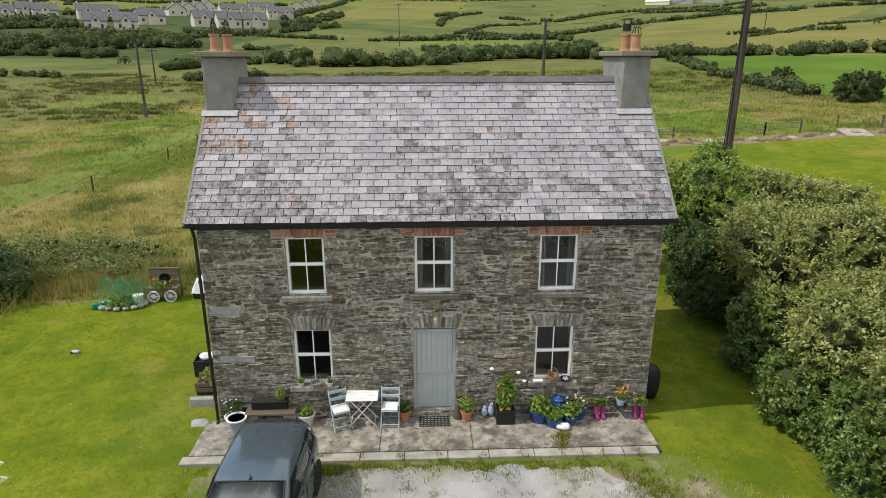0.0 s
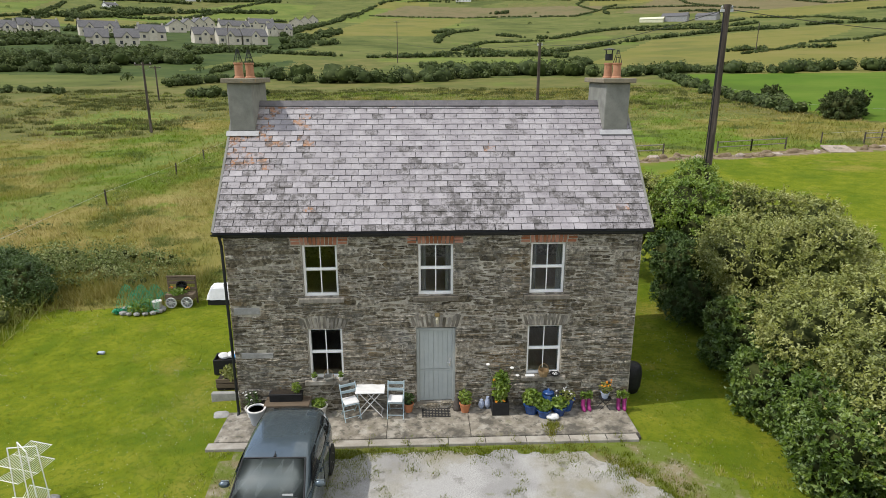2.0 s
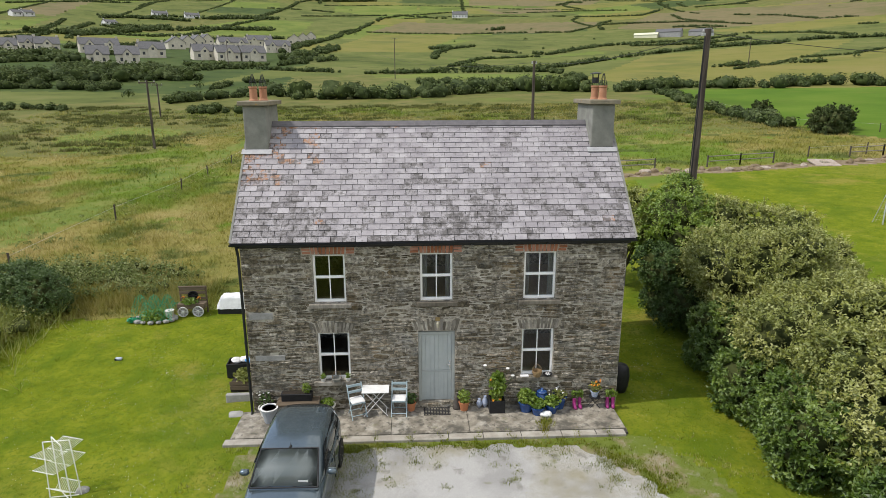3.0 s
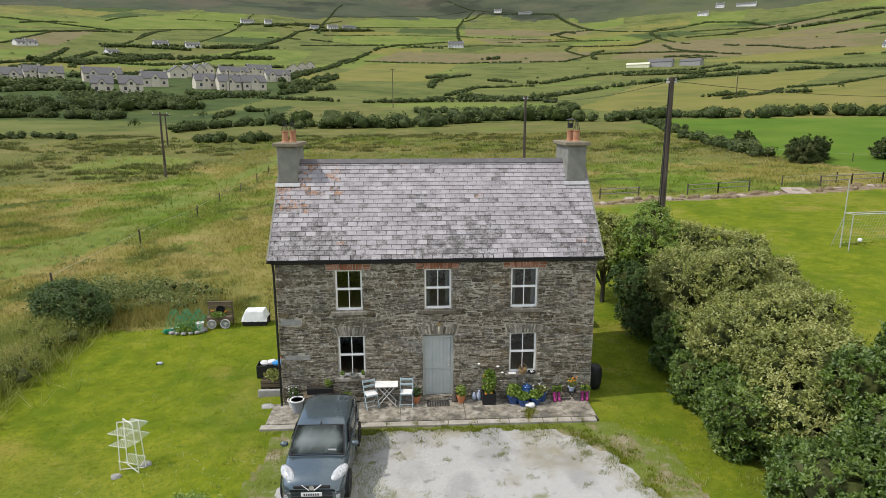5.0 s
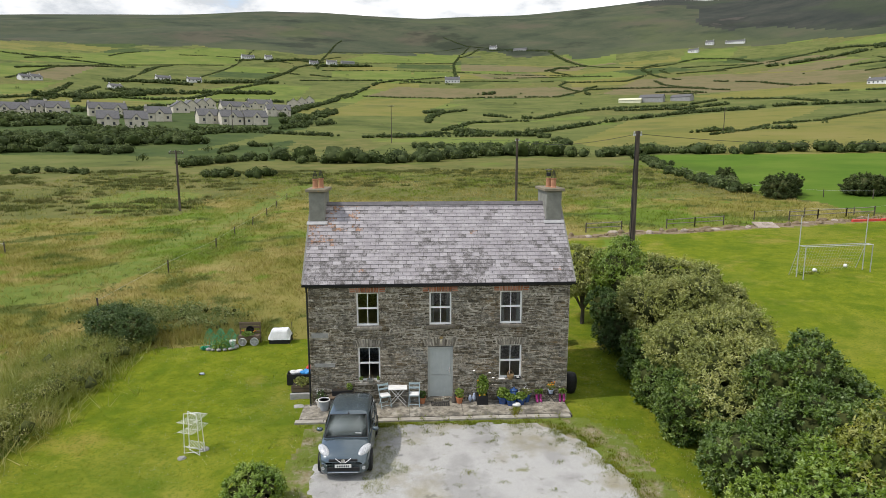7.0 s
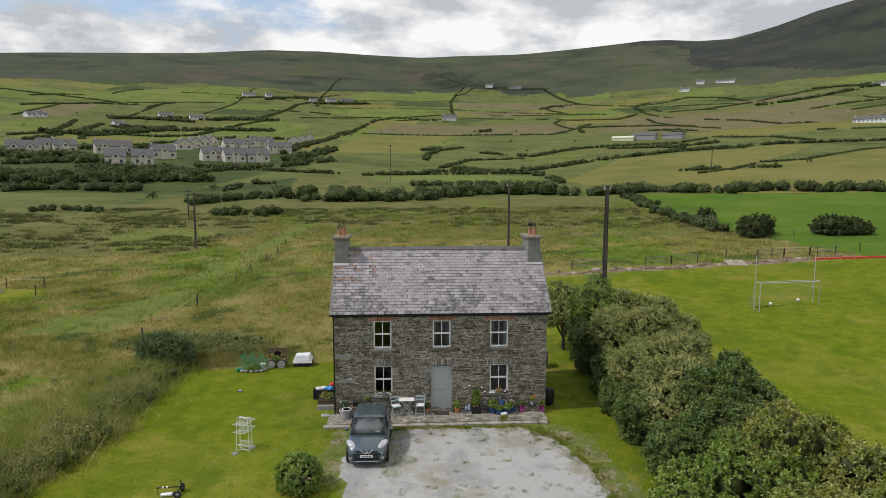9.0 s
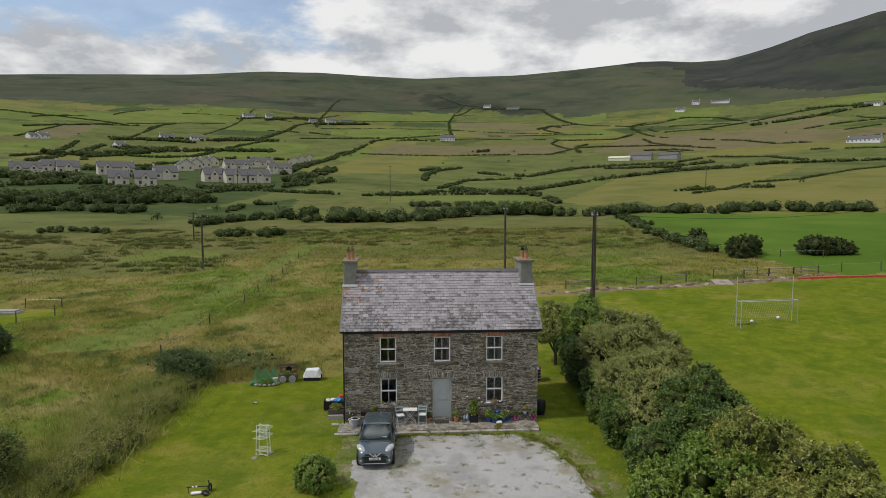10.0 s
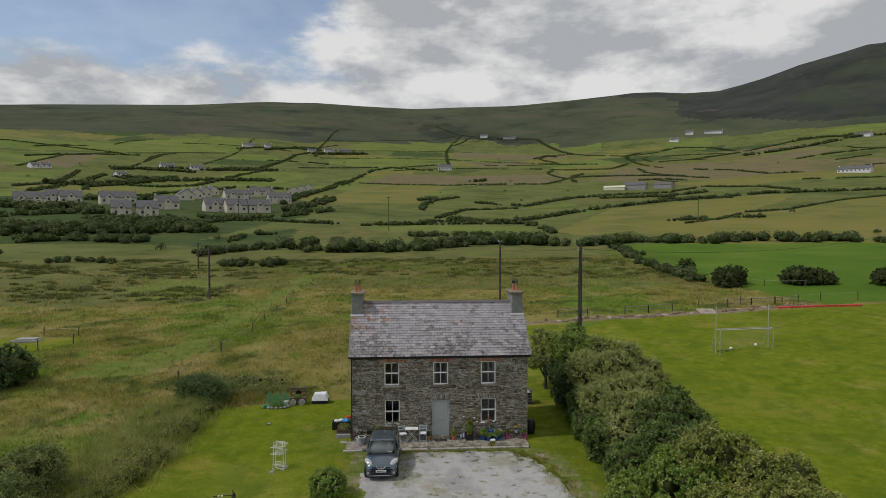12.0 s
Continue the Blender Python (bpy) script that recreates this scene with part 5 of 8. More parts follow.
        bmesh.ops.create_uvsphere(bm, u_segments=12, v_segments=8, radius=1)
        bmesh.ops.scale(bm, vec=(.10, .06, .065), verts=bm.verts)
        m = part("wing_mirror", bm, PAINT, car, smooth=True)
        m.location = (s * .83, -.55, .965)
        part("mirror_glass", boxed(-.075, .075, .050, .058, -.045, .045, bevel=.006), SKY_GLASS, m)
        for y in (-.02, .80):
            part("door_handle", boxed(s * .755 - .012, s * .755 + .012, y, y + .13, .80, .83, bevel=.006), PAINT, car)
        for y in (.23, .88):
            part("door_seam", boxed(s * .758 - .006, s * .758 + .006, y, y + .008, .28, .90), BLACK, car)
        # lamps
        bm = bmesh.new()
        bmesh.ops.create_uvsphere(bm, u_segments=14, v_segments=10, radius=1)
        bmesh.ops.scale(bm, vec=(.125, .27, .075), verts=bm.verts)
        h = part("headlight", bm, LAMP, car, "clear headlight", smooth=True)
        h.location, h.rotation_euler = (s * .575, -1.43, .745), (radians(20), radians(s * 20), radians(-s * 30))
        bm = bmesh.new()
        rod(bm, (s * .56, -1.70, .36), (s * .57, -1.745, .36), .055, .05, 14)
        part("fog_light", bm, LAMP, car)
        part("tail_light", boxed(s * .56 - .05, s * .56 + .05, 1.58, 1.70, .70, .90, bevel=.02), TAIL, car, "red tail light")
        for y in (-1.12, 1.10):
            wname = part("wheel", lathe(bmesh.new(), [(.0, -.055), (.10, -.06), (.17, -.075), (.185, -.085)], 20), ALLOY, car, smooth=False)
            wname.location, wname.rotation_euler = (s * .655, y, .285), (0, s * radians(-90), 0)
            part("tyre", lathe(bmesh.new(), [(.18, .085), (.24, .09), (.275, .07), (.285, .03), (.285, -.03), (.275, -.07), (.24, -.09), (.18, -.085)], 24), TYRE, wname, "black rubber tyre", smooth=True)
            for k in range(5):
                a = k * 2 * math.pi / 5
                bm = bmesh.new()
                rod(bm, (.03 * math.cos(a), .03 * math.sin(a), -.075), (.175 * math.cos(a), .175 * math.sin(a), -.088), .022, .03, 6)
                part("spoke", bm, ALLOY, wname)
            bm = bmesh.new()
            rod(bm, (s * .62, y, .29), (s * .765, y, .29), .315, seg=24)
            part("wheel_arch", bm, BLACK, car)
    part("grille", boxed(-.40, .40, -1.752, -1.70, .55, .62, bevel=.012), BLACK, car)
    part("lower_grille", boxed(-.46, .46, -1.772, -1.72, .27, .40, bevel=.015), BLACK, car)
    for s in (-1, 1):
        bm = bmesh.new()
        rod(bm, (s * .22, -1.735, .645), (s * .05, -1.765, .53), .014)
        part("grille_trim", bm, CHROME, car)
    bm = lathe(bmesh.new(), [(.0, 0), (.052, 0), (.058, .012), (.0, .018)], 16)
    b = part("round_badge", bm, CHROME, car)
    b.location, b.rotation_euler = (0, -1.75, .585), (radians(90), 0, 0)
    np_ = part("number_plate", boxed(-.23, .23, -1.792, -1.775, .395, .49, bevel=.004), PLATEW, car, "white number plate")
    for i in range(7):
        part("bar", boxed(-.17 + i * .05, -.14 + i * .05, -1.795, -1.791, .415, .47), INK, np_)
    part("lower_trim", boxed(-.42, .42, -1.785, -1.75, .235, .255, bevel=.006), CHROME, car)
    for s in (-.30, .18):
        bm = bmesh.new()
        rod(bm, (s, -.975, .945), (s + .34, -.90, .985), .008, .006, 6)
        part("wiper", bm, BLACK, car)
    part("disc_holder", boxed(.26, .44, -.93, -.925, .95, 1.01, m=Matrix.Translation((0, .02, .02))), PLATEW, car, "white paper discs behind the screen")
    bm = bmesh.new()
    rod(bm, (0, -.22, 1.31), (0, -.19, 1.38), .008, .004, 6)
    rod(bm, (0, -.24, 1.30), (0, -.20, 1.335), .03, .012, 8)
    part("aerial", bm, BLACK, car)


TAIL = mat("tail_lamp_red", [(0.25, 0.01, 0.01), (0.32, 0.02, 0.02)], 5, 0.2, 0)
build_car()
bpy.data.objects["car"].scale = (1.07, 1.06, 1.06)

# ---- things before the house ----
BLUEWOOD = mat("pale_blue_wood", [(0.32, 0.42, 0.45), (0.42, 0.51, 0.54)], 6, 0.6, 0.1)
CUSHION = mat("white_cushion", [(0.68, 0.68, 0.67), (0.76, 0.76, 0.75)], 5, 0.9, 0.1)
PLANK = mat("old_plank", [(0.10, 0.075, 0.05), (0.17, 0.13, 0.09)], 5, 0.9, 0.4, 40, stretch=(0.3, 3, 3))
POTGREY = mat("grey_pot", [(0.26, 0.28, 0.30), (0.33, 0.35, 0.37)], 5, 0.6, 0.05)
POTWHITE = mat("white_pot", [(0.55, 0.53, 0.48), (0.66, 0.64, 0.6)], 5, 0.6, 0.05)
SOIL = mat("potting_soil", [(0.02, 0.016, 0.012), (0.045, 0.035, 0.025)], 20, 0.95, 0.5)
BLUEGLAZE = mat("blue_glaze", [(0.014, 0.045, 0.15), (0.024, 0.075, 0.23)], 6, 0.15, 0, spec=0.7)
PINKBOOT = mat("pink_rubber", [(0.24, 0.025, 0.13), (0.32, 0.04, 0.18)], 6, 0.35, 0)
WICKER = mat("wicker", [(0.20, 0.13, 0.06), (0.33, 0.23, 0.12)], 30, 0.8, 0.5, 60)
FLOWER = mat("white_petals", [(0.75, 0.74, 0.70), (0.82, 0.81, 0.78)], 8, 0.7, 0)
ORANGE = mat("orange_petals", [(0.65, 0.20, 0.015), (0.75, 0.33, 0.03)], 8, 0.7, 0)
DARKSTONE = mat("dark_statue_stone", [(0.07, 0.06, 0.05), (0.12, 0.105, 0.09)], 9, 0.9, 0.4)
VASE = mat("blue_white_china", [(0.55, 0.58, 0.62), (0.30, 0.36, 0.50), (0.6, 0.6, 0.6)], 16, 0.25, 0)
RUBBERMAT = mat("rubber_mat", [(0.02, 0.02, 0.02), (0.035, 0.035, 0.035)], 20, 0.9, 0.2)
PRND = np.random.default_rng(31)
PAVE = -0.02


def folding_chair(x, y, rz, cushion_turn=0):
    c = thing("folding_chair", (x, y, PAVE), "pale blue wooden folding chair with a white cushion", "chair", "chairs at the bistro table", rz=rz)
    w = 0.20
    for s in (-1, 1):
        bm = rod(bmesh.new(), (s * w, -0.21, 0.0), (s * w, 0.20, 0.86), 0.014, 0.014, 8)
        part("back_leg", bm, BLUEWOOD, c)
        bm = rod(bmesh.new(), (s * (w - .03), 0.22, 0.0), (s * (w - .03), -0.14, 0.46), 0.014, 0.014, 8)
        part("front_leg", bm, BLUEWOOD, c)
    for k in range(5):
        part("slat", boxed(-w + .02, w - .02, -0.20 + k * .075, -0.14 + k * .075, .43, .445, bevel=.004), BLUEWOOD, c)
    for z, yy in ((.66, .105), (.80, .17)):
        part("back_slat", boxed(-w, w, yy - .01, yy + .01, z - .035, z + .04, bevel=.006), BLUEWOOD, c)
    bm = rod(bmesh.new(), (-w, -.17, .09), (w, -.17, .09), .01)
    part("stretcher", bm, BLUEWOOD, c)
    bm = rod(bmesh.new(), (-w + .03, .16, .09), (w - .03, .16, .09), .01)
    part("stretcher", bm, BLUEWOOD, c)
    part("cushion", boxed(-.185, .185, -.19, .16, .447, .49, bevel=.02), CUSHION, c, "white seat cushion")
    return c


folding_chair(-2.18, -0.43, 24)
folding_chair(-1.05, -0.38, -3)


def bistro_table():
    t = thing("bistro_table", (-1.68, -0.30, PAVE), "small white folding garden table with crossed legs", "table")
    n = 7
    for i in range(n):
        part("slat", boxed(-.36, .36, -.25 + .5 * i / n + .003, -.25 + .5 * (i + 1) / n - .003, .695, .715, bevel=.004), WHITEPAINT, t)
    for y in (-.19, .19):
        part("rail", boxed(-.34, .34, y - .012, y + .012, .668, .694), WHITEPAINT, t)
        for s in (-1, 1):
            part("leg", rod(bmesh.new(), (s * .31, y, 0), (-s * .27, y * .93, .68), .013), WHITEPAINT, t)
    for s in (-1, 1):
        part("stretcher", rod(bmesh.new(), (s * .27, -.19, .05), (s * .27, .19, .05), .010), WHITEPAINT, t)


bistro_table()


def plank_bench():
    b = thing("plank_bench", (-3.74, -0.30, PAVE), "low weathered plank bench on stone blocks", "bench")
    for i in range(3):
        part("plank", boxed(-.56, .56, -.25 + i * .165, -.25 + i * .165 + .155, .37, .42, bevel=.008), PLANK, b)
    for x in (-.42, .42):
        part("block", boxed(x - .14, x + .14, -.2, .2, 0, .37, bevel=.02), STONE_PALE, b)


plank_bench()


def planter_trough():
    p = thing("trough_planter", (-3.78, -0.27, PAVE + .42), "black plastic trough planter with herbs on the bench", "planter")
    bm = bmesh.new()
    for z0, z1, g in ((0, .20, .0), (.18, .215, .015)):
        box(bm, -.40 - g, .40 + g, -.10 - g, .10 + g, z0, z1, .012)
    part("trough", bm, BLACK, p)
    part("soil", boxed(-.37, .37, -.085, .085, .214, .222), SOIL, p)
    leaf_plant(p, "foliage", (.26, 0, .2), .12, .26, 90, .03, LEAF_BRIGHT, PRND)


planter_trough()


def pot(name, x, y, r, h, material, label, z=PAVE, plant=None, rim=True, category="pot"):
    """A tapered pot with rim and soil; plant: (spread, height, leaves, leaf size, material, petals)."""
    p = thing(name, (x, y, z), label, category)
    prof = [(r * .70, 0), (r * .98, h * .86)] + ([(r * 1.08, h * .86), (r * 1.08, h)] if rim else [(r, h)]) + [(r * .90, h), (r * .88, h * .88)]
    part("pot_body", lathe(bmesh.new(), prof, 20), material, p)
    part("soil", lathe(bmesh.new(), [(r * .89, h * .86), (r * .89, h * .89), (0.0, h * .92)], 16), SOIL, p)
    if plant:
        sp, ph, n, size, m, petals = plant
        leaf_plant(p, "foliage", (0, 0, h * .85), sp, ph, n, size, m, PRND)
        if petals:
            pts = np.stack([PRND.normal(size=10) * sp * .6, PRND.normal(size=10) * sp * .5, h + ph * (.6 + .5 * PRND.random(10))], -1)
            leaf_mesh("blossom", leaf_cloud(pts, np.full(10, .02), 8, .022, PRND), petals, p)
    return p


gp = pot("flower_pot", -4.45, -0.62, .20, .40, POTGREY, "grey plastic pot with a white rim, dark soil", rim=True)
part("rim", lathe(bmesh.new(), [(.19, .385), (.225, .385), (.228, .412), (.19, .412), (.19, .385)], 22), WHITEPAINT, gp, "white plastic rim")
pot("flower_pot", -4.62, -0.30, .19, .26, POTWHITE, "cream pot with a small leafy shrub", plant=(.20, .42, 70, .035, LEAF_DARK, FLOWER))
pot("flower_pot", -2.98, -0.30, .20, .28, POTWHITE, "rounded stone-coloured pot of mixed green plants", plant=(.19, .18, 120, .035, LEAF_BRIGHT, None))
pot("flower_pot", -0.74, -0.22, .13, .24, TERRA, "terracotta pot with a leafy plant", plant=(.16, .28, 80, .035, LEAF_DARK, None))
pot("flower_pot", 0.70, -0.28, .14, .25, TERRA, "terracotta pot with a feathery green plant", plant=(.20, .36, 120, .035, LEAF_BRIGHT, None))
pot("flower_pot", 2.38, -0.40, .21, .28, BLUEGLAZE, "blue glazed pot with leafy green plants", plant=(.27, .34, 200, .05, LEAF_BRIGHT, None))
pot("flower_pot", 2.66, -0.60, .18, .22, BLUEGLAZE, "low blue glazed pot with spiky leaves", plant=(.20, .22, 150, .045, LEAF_BRIGHT, None))
pot("flower_pot", 3.06, -0.52, .18, .24, BLUEGLAZE, "blue glazed pot with green leaves", plant=(.22, .24, 160, .045, LEAF_BRIGHT, None))
pot("flower_pot", 3.30, -0.28, .20, .34, BLUEGLAZE, "blue glazed pot with pale flowers", plant=(.24, .20, 120, .03, LEAF_GREY, FLOWER))


def lidded_urn():
    u = thing("lidded_urn", (2.84, -0.22, PAVE), "glossy blue lidded ceramic urn", "urn")
    part("urn_body", lathe(bmesh.new(), [(.11, 0), (.17, .10), (.20, .24), (.18, .36), (.13, .42), (.13, .44), (.0, .44)], 20), BLUEGLAZE, u, smooth=True)
    part("lid", lathe(bmesh.new(), [(.15, .44), (.14, .47), (.08, .50), (.03, .51), (.04, .55), (.0, .57)], 18), BLUEGLAZE, u, smooth=True)


lidded_urn()


def square_planter():
    p = thing("square_planter", (1.58, -0.34, PAVE), "black square planter with a tall leafy plant and white daisies", "planter")
    bm = bmesh.new()
    for x0, x1, y0, y1 in ((-.21, .21, -.20, -.17), (-.21, .21, .17, .20), (-.21, -.18, -.17, .17), (.18, .21, -.17, .17)):
        box(bm, x0, x1, y0, y1, 0, .36, .006)
    part("planter_box", bm, BLACK, p)
    part("soil", boxed(-.18, .18, -.17, .17, .02, .31), SOIL, p)
    leaf_plant(p, "foliage", (.02, .02, .30), .24, .78, 420, .045, LEAF_BRIGHT, PRND)
    for i, (x, y, z) in enumerate(((.28, .0, 1.22), (-.32, .05, 1.30), (.42, -.02, 1.02))):
        s = part("flower_stem", rod(bmesh.new(), (x * .2, y, .32), (x, y, z), .006, .004, 5), LEAF_DARK, p)
        part("flower_head", lathe(bmesh.new(), [(.0, z - .02), (.05, z), (.045, z + .02), (.0, z + .03)], 10, (x, y, 0)), FLOWER, s)
    leaf_mesh("orange_blossom", leaf_cloud([(-.12, -.18, .38), (.06, -.2, .42), (-.18, -.1, .95)], np.full(3, .03), 12, .025, PRND), ORANGE, p)


square_planter()
for x, h in ((1.13, .25), (1.29, .33)):
    v = thing("china_vase", (x, -0.16, PAVE), "small blue and white china vase", "vase", "vases by the planter")
    part("vase_body", lathe(bmesh.new(), [(.04, 0), (.075, h * .3), (.085, h * .5), (.05, h * .8), (.035, h * .9), (.045, h), (.03, h), (.02, h * .8)], 16), VASE, v, smooth=True)

st = thing("garden_statue", (0.50, -0.20, PAVE), "small dark weathered stone garden figure", "statue")
part("statue_body", lathe(bmesh.new(), [(.10, 0), (.11, .05), (.085, .10), (.095, .20), (.06, .28), (.07, .34), (.03, .42), (.0, .44)], 12), DARKSTONE, st, smooth=True)


def door_mat():
    m = thing("door_mat", (-0.06, -0.34, PAVE), "black open rubber door mat", "mat")
    for i in range(9):
        part("bar", boxed(-.33 + i * .08, -.30 + i * .08, -.20, .20, 0, .014), RUBBERMAT, m)
    for i in range(6):
        part("cross_bar", boxed(-.34, .38, -.20 + i * .075, -.175 + i * .075, .0, .013), RUBBERMAT, m)


door_mat()


def boots(x, rz):
    b = thing("wellington_boots", (x, -0.30, PAVE), "pair of pink rubber boots planted with flowers", "boots", "planted boots", rz=rz)
    for s in (-1, 1):
        bm = bmesh.new()
        loft(bm, [[(s * .075 + .055 * math.cos(a) * k, dy + .065 * math.sin(a) * k2, z) for a in [i * math.pi / 6 for i in range(12)]]
                  for z, k, k2, dy in ((0, .85, 1.7, -.05), (.05, .95, 1.75, -.05), (.09, .9, 1.3, -.02), (.13, .85, .95, 0), (.28, 1.0, 1.0, 0), (.30, 1.02, 1.02, 0))])
        part("boot", bm, PINKBOOT, b, smooth=True)
        leaf_plant(b, "foliage", (s * .075, 0, .29), .10, .20, 45, .032, LEAF_BRIGHT, PRND)


boots(3.80, 8)
boots(4.72, -6)


def plant_stand():
    p = thing("plant_stand", (4.28, -0.30, PAVE), "small black metal stand with a pot of orange flowers", "plant stand")
    for s in (-1, 1):
        for y in (-.09, .09):
            part("leg", rod(bmesh.new(), (s * .14, y, 0), (-s * .12, y, .30), .007), BLACK, p)
    part("tray", lathe(bmesh.new(), [(.0, .30), (.15, .30), (.155, .32)], 16), BLACK, p)


plant_stand()
pot("flower_pot", 4.28, -0.30, .11, .16, VASE, "patterned pot with orange flowers on a metal stand", z=PAVE + .32, plant=(.17, .26, 90, .03, LEAF_GREY, ORANGE))
sh = thing("white_ornament", (2.86, -0.74, PAVE), "white painted stone ornament on the paving", "ornament")
bm = bmesh.new()
bmesh.ops.create_icosphere(bm, subdivisions=3, radius=1)
for q in bm.verts:
    q.co *= 1 + 0.18 * noise.noise(q.co * 1.7)
bmesh.ops.scale(bm, vec=(.17, .12, .085), verts=bm.verts)
bmesh.ops.translate(bm, vec=(0, 0, .07), verts=bm.verts)
part("ornament_body", bm, WHITEPAINT, sh, smooth=True)


def sill_things():
    z = 0.86 - 0.004
    b = thing("wicker_basket", (2.70, -0.135, z), "round wicker basket with a hooped handle on the sill", "basket")
    part("basket_body", lathe(bmesh.new(), [(.09, 0), (.13, .10), (.135, .17), (.12, .17), (.10, .02)], 18), WICKER, b)
    bm = bmesh.new()
    for i in range(10):
        a0, a1 = math.pi * i / 10, math.pi * (i + 1) / 10
        rod(bm, (.125 * math.cos(a0), 0, .16 + .18 * math.sin(a0)), (.125 * math.cos(a1), 0, .16 + .18 * math.sin(a1)), .010, seg=6)
    part("handle", bm, WICKER, b)
    d = thing("dark_dish", (3.00, -0.13, z), "dark dish of white pebbles on the sill", "dish")
    part("dish_body", lathe(bmesh.new(), [(.06, 0), (.12, .05), (.13, .07), (.11, .06), (.0, .03)], 16), BLACK, d)
    leaf_mesh("pebbles", leaf_cloud([(0, 0, .06)], [.07], 30, .022, PRND, .3), FLOWER, d)
    c = thing("folded_cloth", (2.37, -0.12, z), "pale folded cloth on the sill", "cloth")
    part("cloth_fold", boxed(-.13, .11, -.06, .06, 0, .035, bevel=.015), CUSHION, c)
    for x, m, l in ((-3.08, POTWHITE, "small pale pot with a yellow primrose on the sill"), (-2.42, POTWHITE, "small pale pot with trailing plant on the sill")):
        pot("flower_pot", x, -0.13, .075, .10, m, l, z=z, plant=(.08, .12, 40, .025, LEAF_BRIGHT, None))
    k = thing("flower_basket", (-2.72, -0.13, z), "grey woven basket with a hooped handle", "basket")
    part("basket_body", lathe(bmesh.new(), [(.10, 0), (.14, .09), (.13, .10), (.10, .02)], 16), RENDER, k)
    bm = bmesh.new()
    for i in range(8):
        a0, a1 = math.pi * i / 8, math.pi * (i + 1) / 8
        rod(bm, (.12 * math.cos(a0), 0, .09 + .20 * math.sin(a0)), (.12 * math.cos(a1), 0, .09 + .20 * math.sin(a1)), .007, seg=6)
    part("handle", bm, WICKER, k)


sill_things()

# ---- things beside the house ----
TARP = mat("white_sheet", [(0.62, 0.63, 0.64), (0.74, 0.75, 0.76)], 4, 0.5, 0.4, 9)
BLUEPLASTIC = mat("blue_plastic", [(0.03, 0.22, 0.55), (0.04, 0.28, 0.62)], 5, 0.5, 0.1)
NET = mat("green_netting", [(0.025, 0.26, 0.13), (0.05, 0.34, 0.18)], 20, 0.8, 0)
REDPAINT = mat("red_plastic", [(0.50, 0.05, 0.04), (0.58, 0.07, 0.05)], 3, 0.5, 0)
GALV = mat("galvanised", [(0.42, 0.43, 0.43), (0.52, 0.53, 0.53)], 6, 0.5, 0, metal=0.4)


def gz(x, y):
    return float(ground_z(x, y))


def rock(name, x, y, sx, sy, sz, material, label, seed, category="stone", rz=0, fine=3):
    t = thing(name, (x, y, gz(x, y)), label, category, rz=rz)
    bm = bmesh.new()
    bmesh.ops.create_icosphere(bm, subdivisions=fine, radius=1)
    for q in bm.verts:
        q.co *= 1 + 0.25 * noise.noise(q.co * 1.3 + Vector((seed, 0, 0)))
    bmesh.ops.scale(bm, vec=(sx, sy, sz), verts=bm.verts)
    part("stone_body", bm, material, t, smooth=False)


rock("flat_stone", -5.5, -0.05, .22, .17, .05, STONE_PALE, "flat pale stone set in the lawn", 3)
blk = thing("concrete_kerb_block", (-5.58, 0.72, gz(-5.58, .72)), "pale concrete block on edge beside the house", "block")
part("block_body", boxed(-.40, .40, -.07, .07, -.05, .22, bevel=.02), STONE_PALE, blk)


def storage_box():
    b = thing("storage_box", (-5.85, 2.45, gz(-5.85, 2.45)), "dark plastic storage box heaped with bags and toys", "box", rz=3)
    bm = bmesh.new()
    for x0, x1, y0, y1 in ((-.55, .55, -.26, -.23), (-.55, .55, .23, .26), (-.55, -.52, -.23, .23), (.52, .55, -.23, .23)):
        box(bm, x0, x1, y0, y1, 0, .46, .01)
    part("bin", bm, BLACK, b)
    part("fill", boxed(-.51, .51, -.22, .22, .02, .36), SOIL, b)
    for i, (x, y, r, m) in enumerate(((-.30, 0, .17, CUSHION), (-.02, .05, .18, CUSHION), (.30, -.02, .24, BLUEPLASTIC), (.40, .1, .20, REDPAINT), (.12, -.08, .15, BLUEPLASTIC))):
        bm = bmesh.new()
        bmesh.ops.create_icosphere(bm, subdivisions=2, radius=r)
        for q in bm.verts:
            q.co *= 1 + 0.35 * noise.noise(q.co * 6 + Vector((i * 3, 0, 0)))
        bmesh.ops.scale(bm, vec=(.95, .8, .55), verts=bm.verts)
        bmesh.ops.translate(bm, vec=(x, y, .42 + (.22 if i == 3 else .06)), verts=bm.verts)
        part("bag", bm, m, b, "crumpled plastic bag")


storage_box()
pl = thing("slatted_planter", (-5.62, 1.50, gz(-5.62, 1.5)), "low wooden planter with leafy plants by the gable", "planter")
for z in (.08, .22):
    part("board", boxed(-.40, .40, -.30, -.27, z, z + .12, bevel=.005), PLANK, pl)
    part("board", boxed(-.40, .40, .27, .30, z, z + .12, bevel=.005), PLANK, pl)
part("soil", boxed(-.39, .39, -.27, .27, .0, .28), SOIL, pl)
leaf_plant(pl, "foliage", (0, 0, .25), .38, .30, 170, .05, LEAF_GREY, PRND)


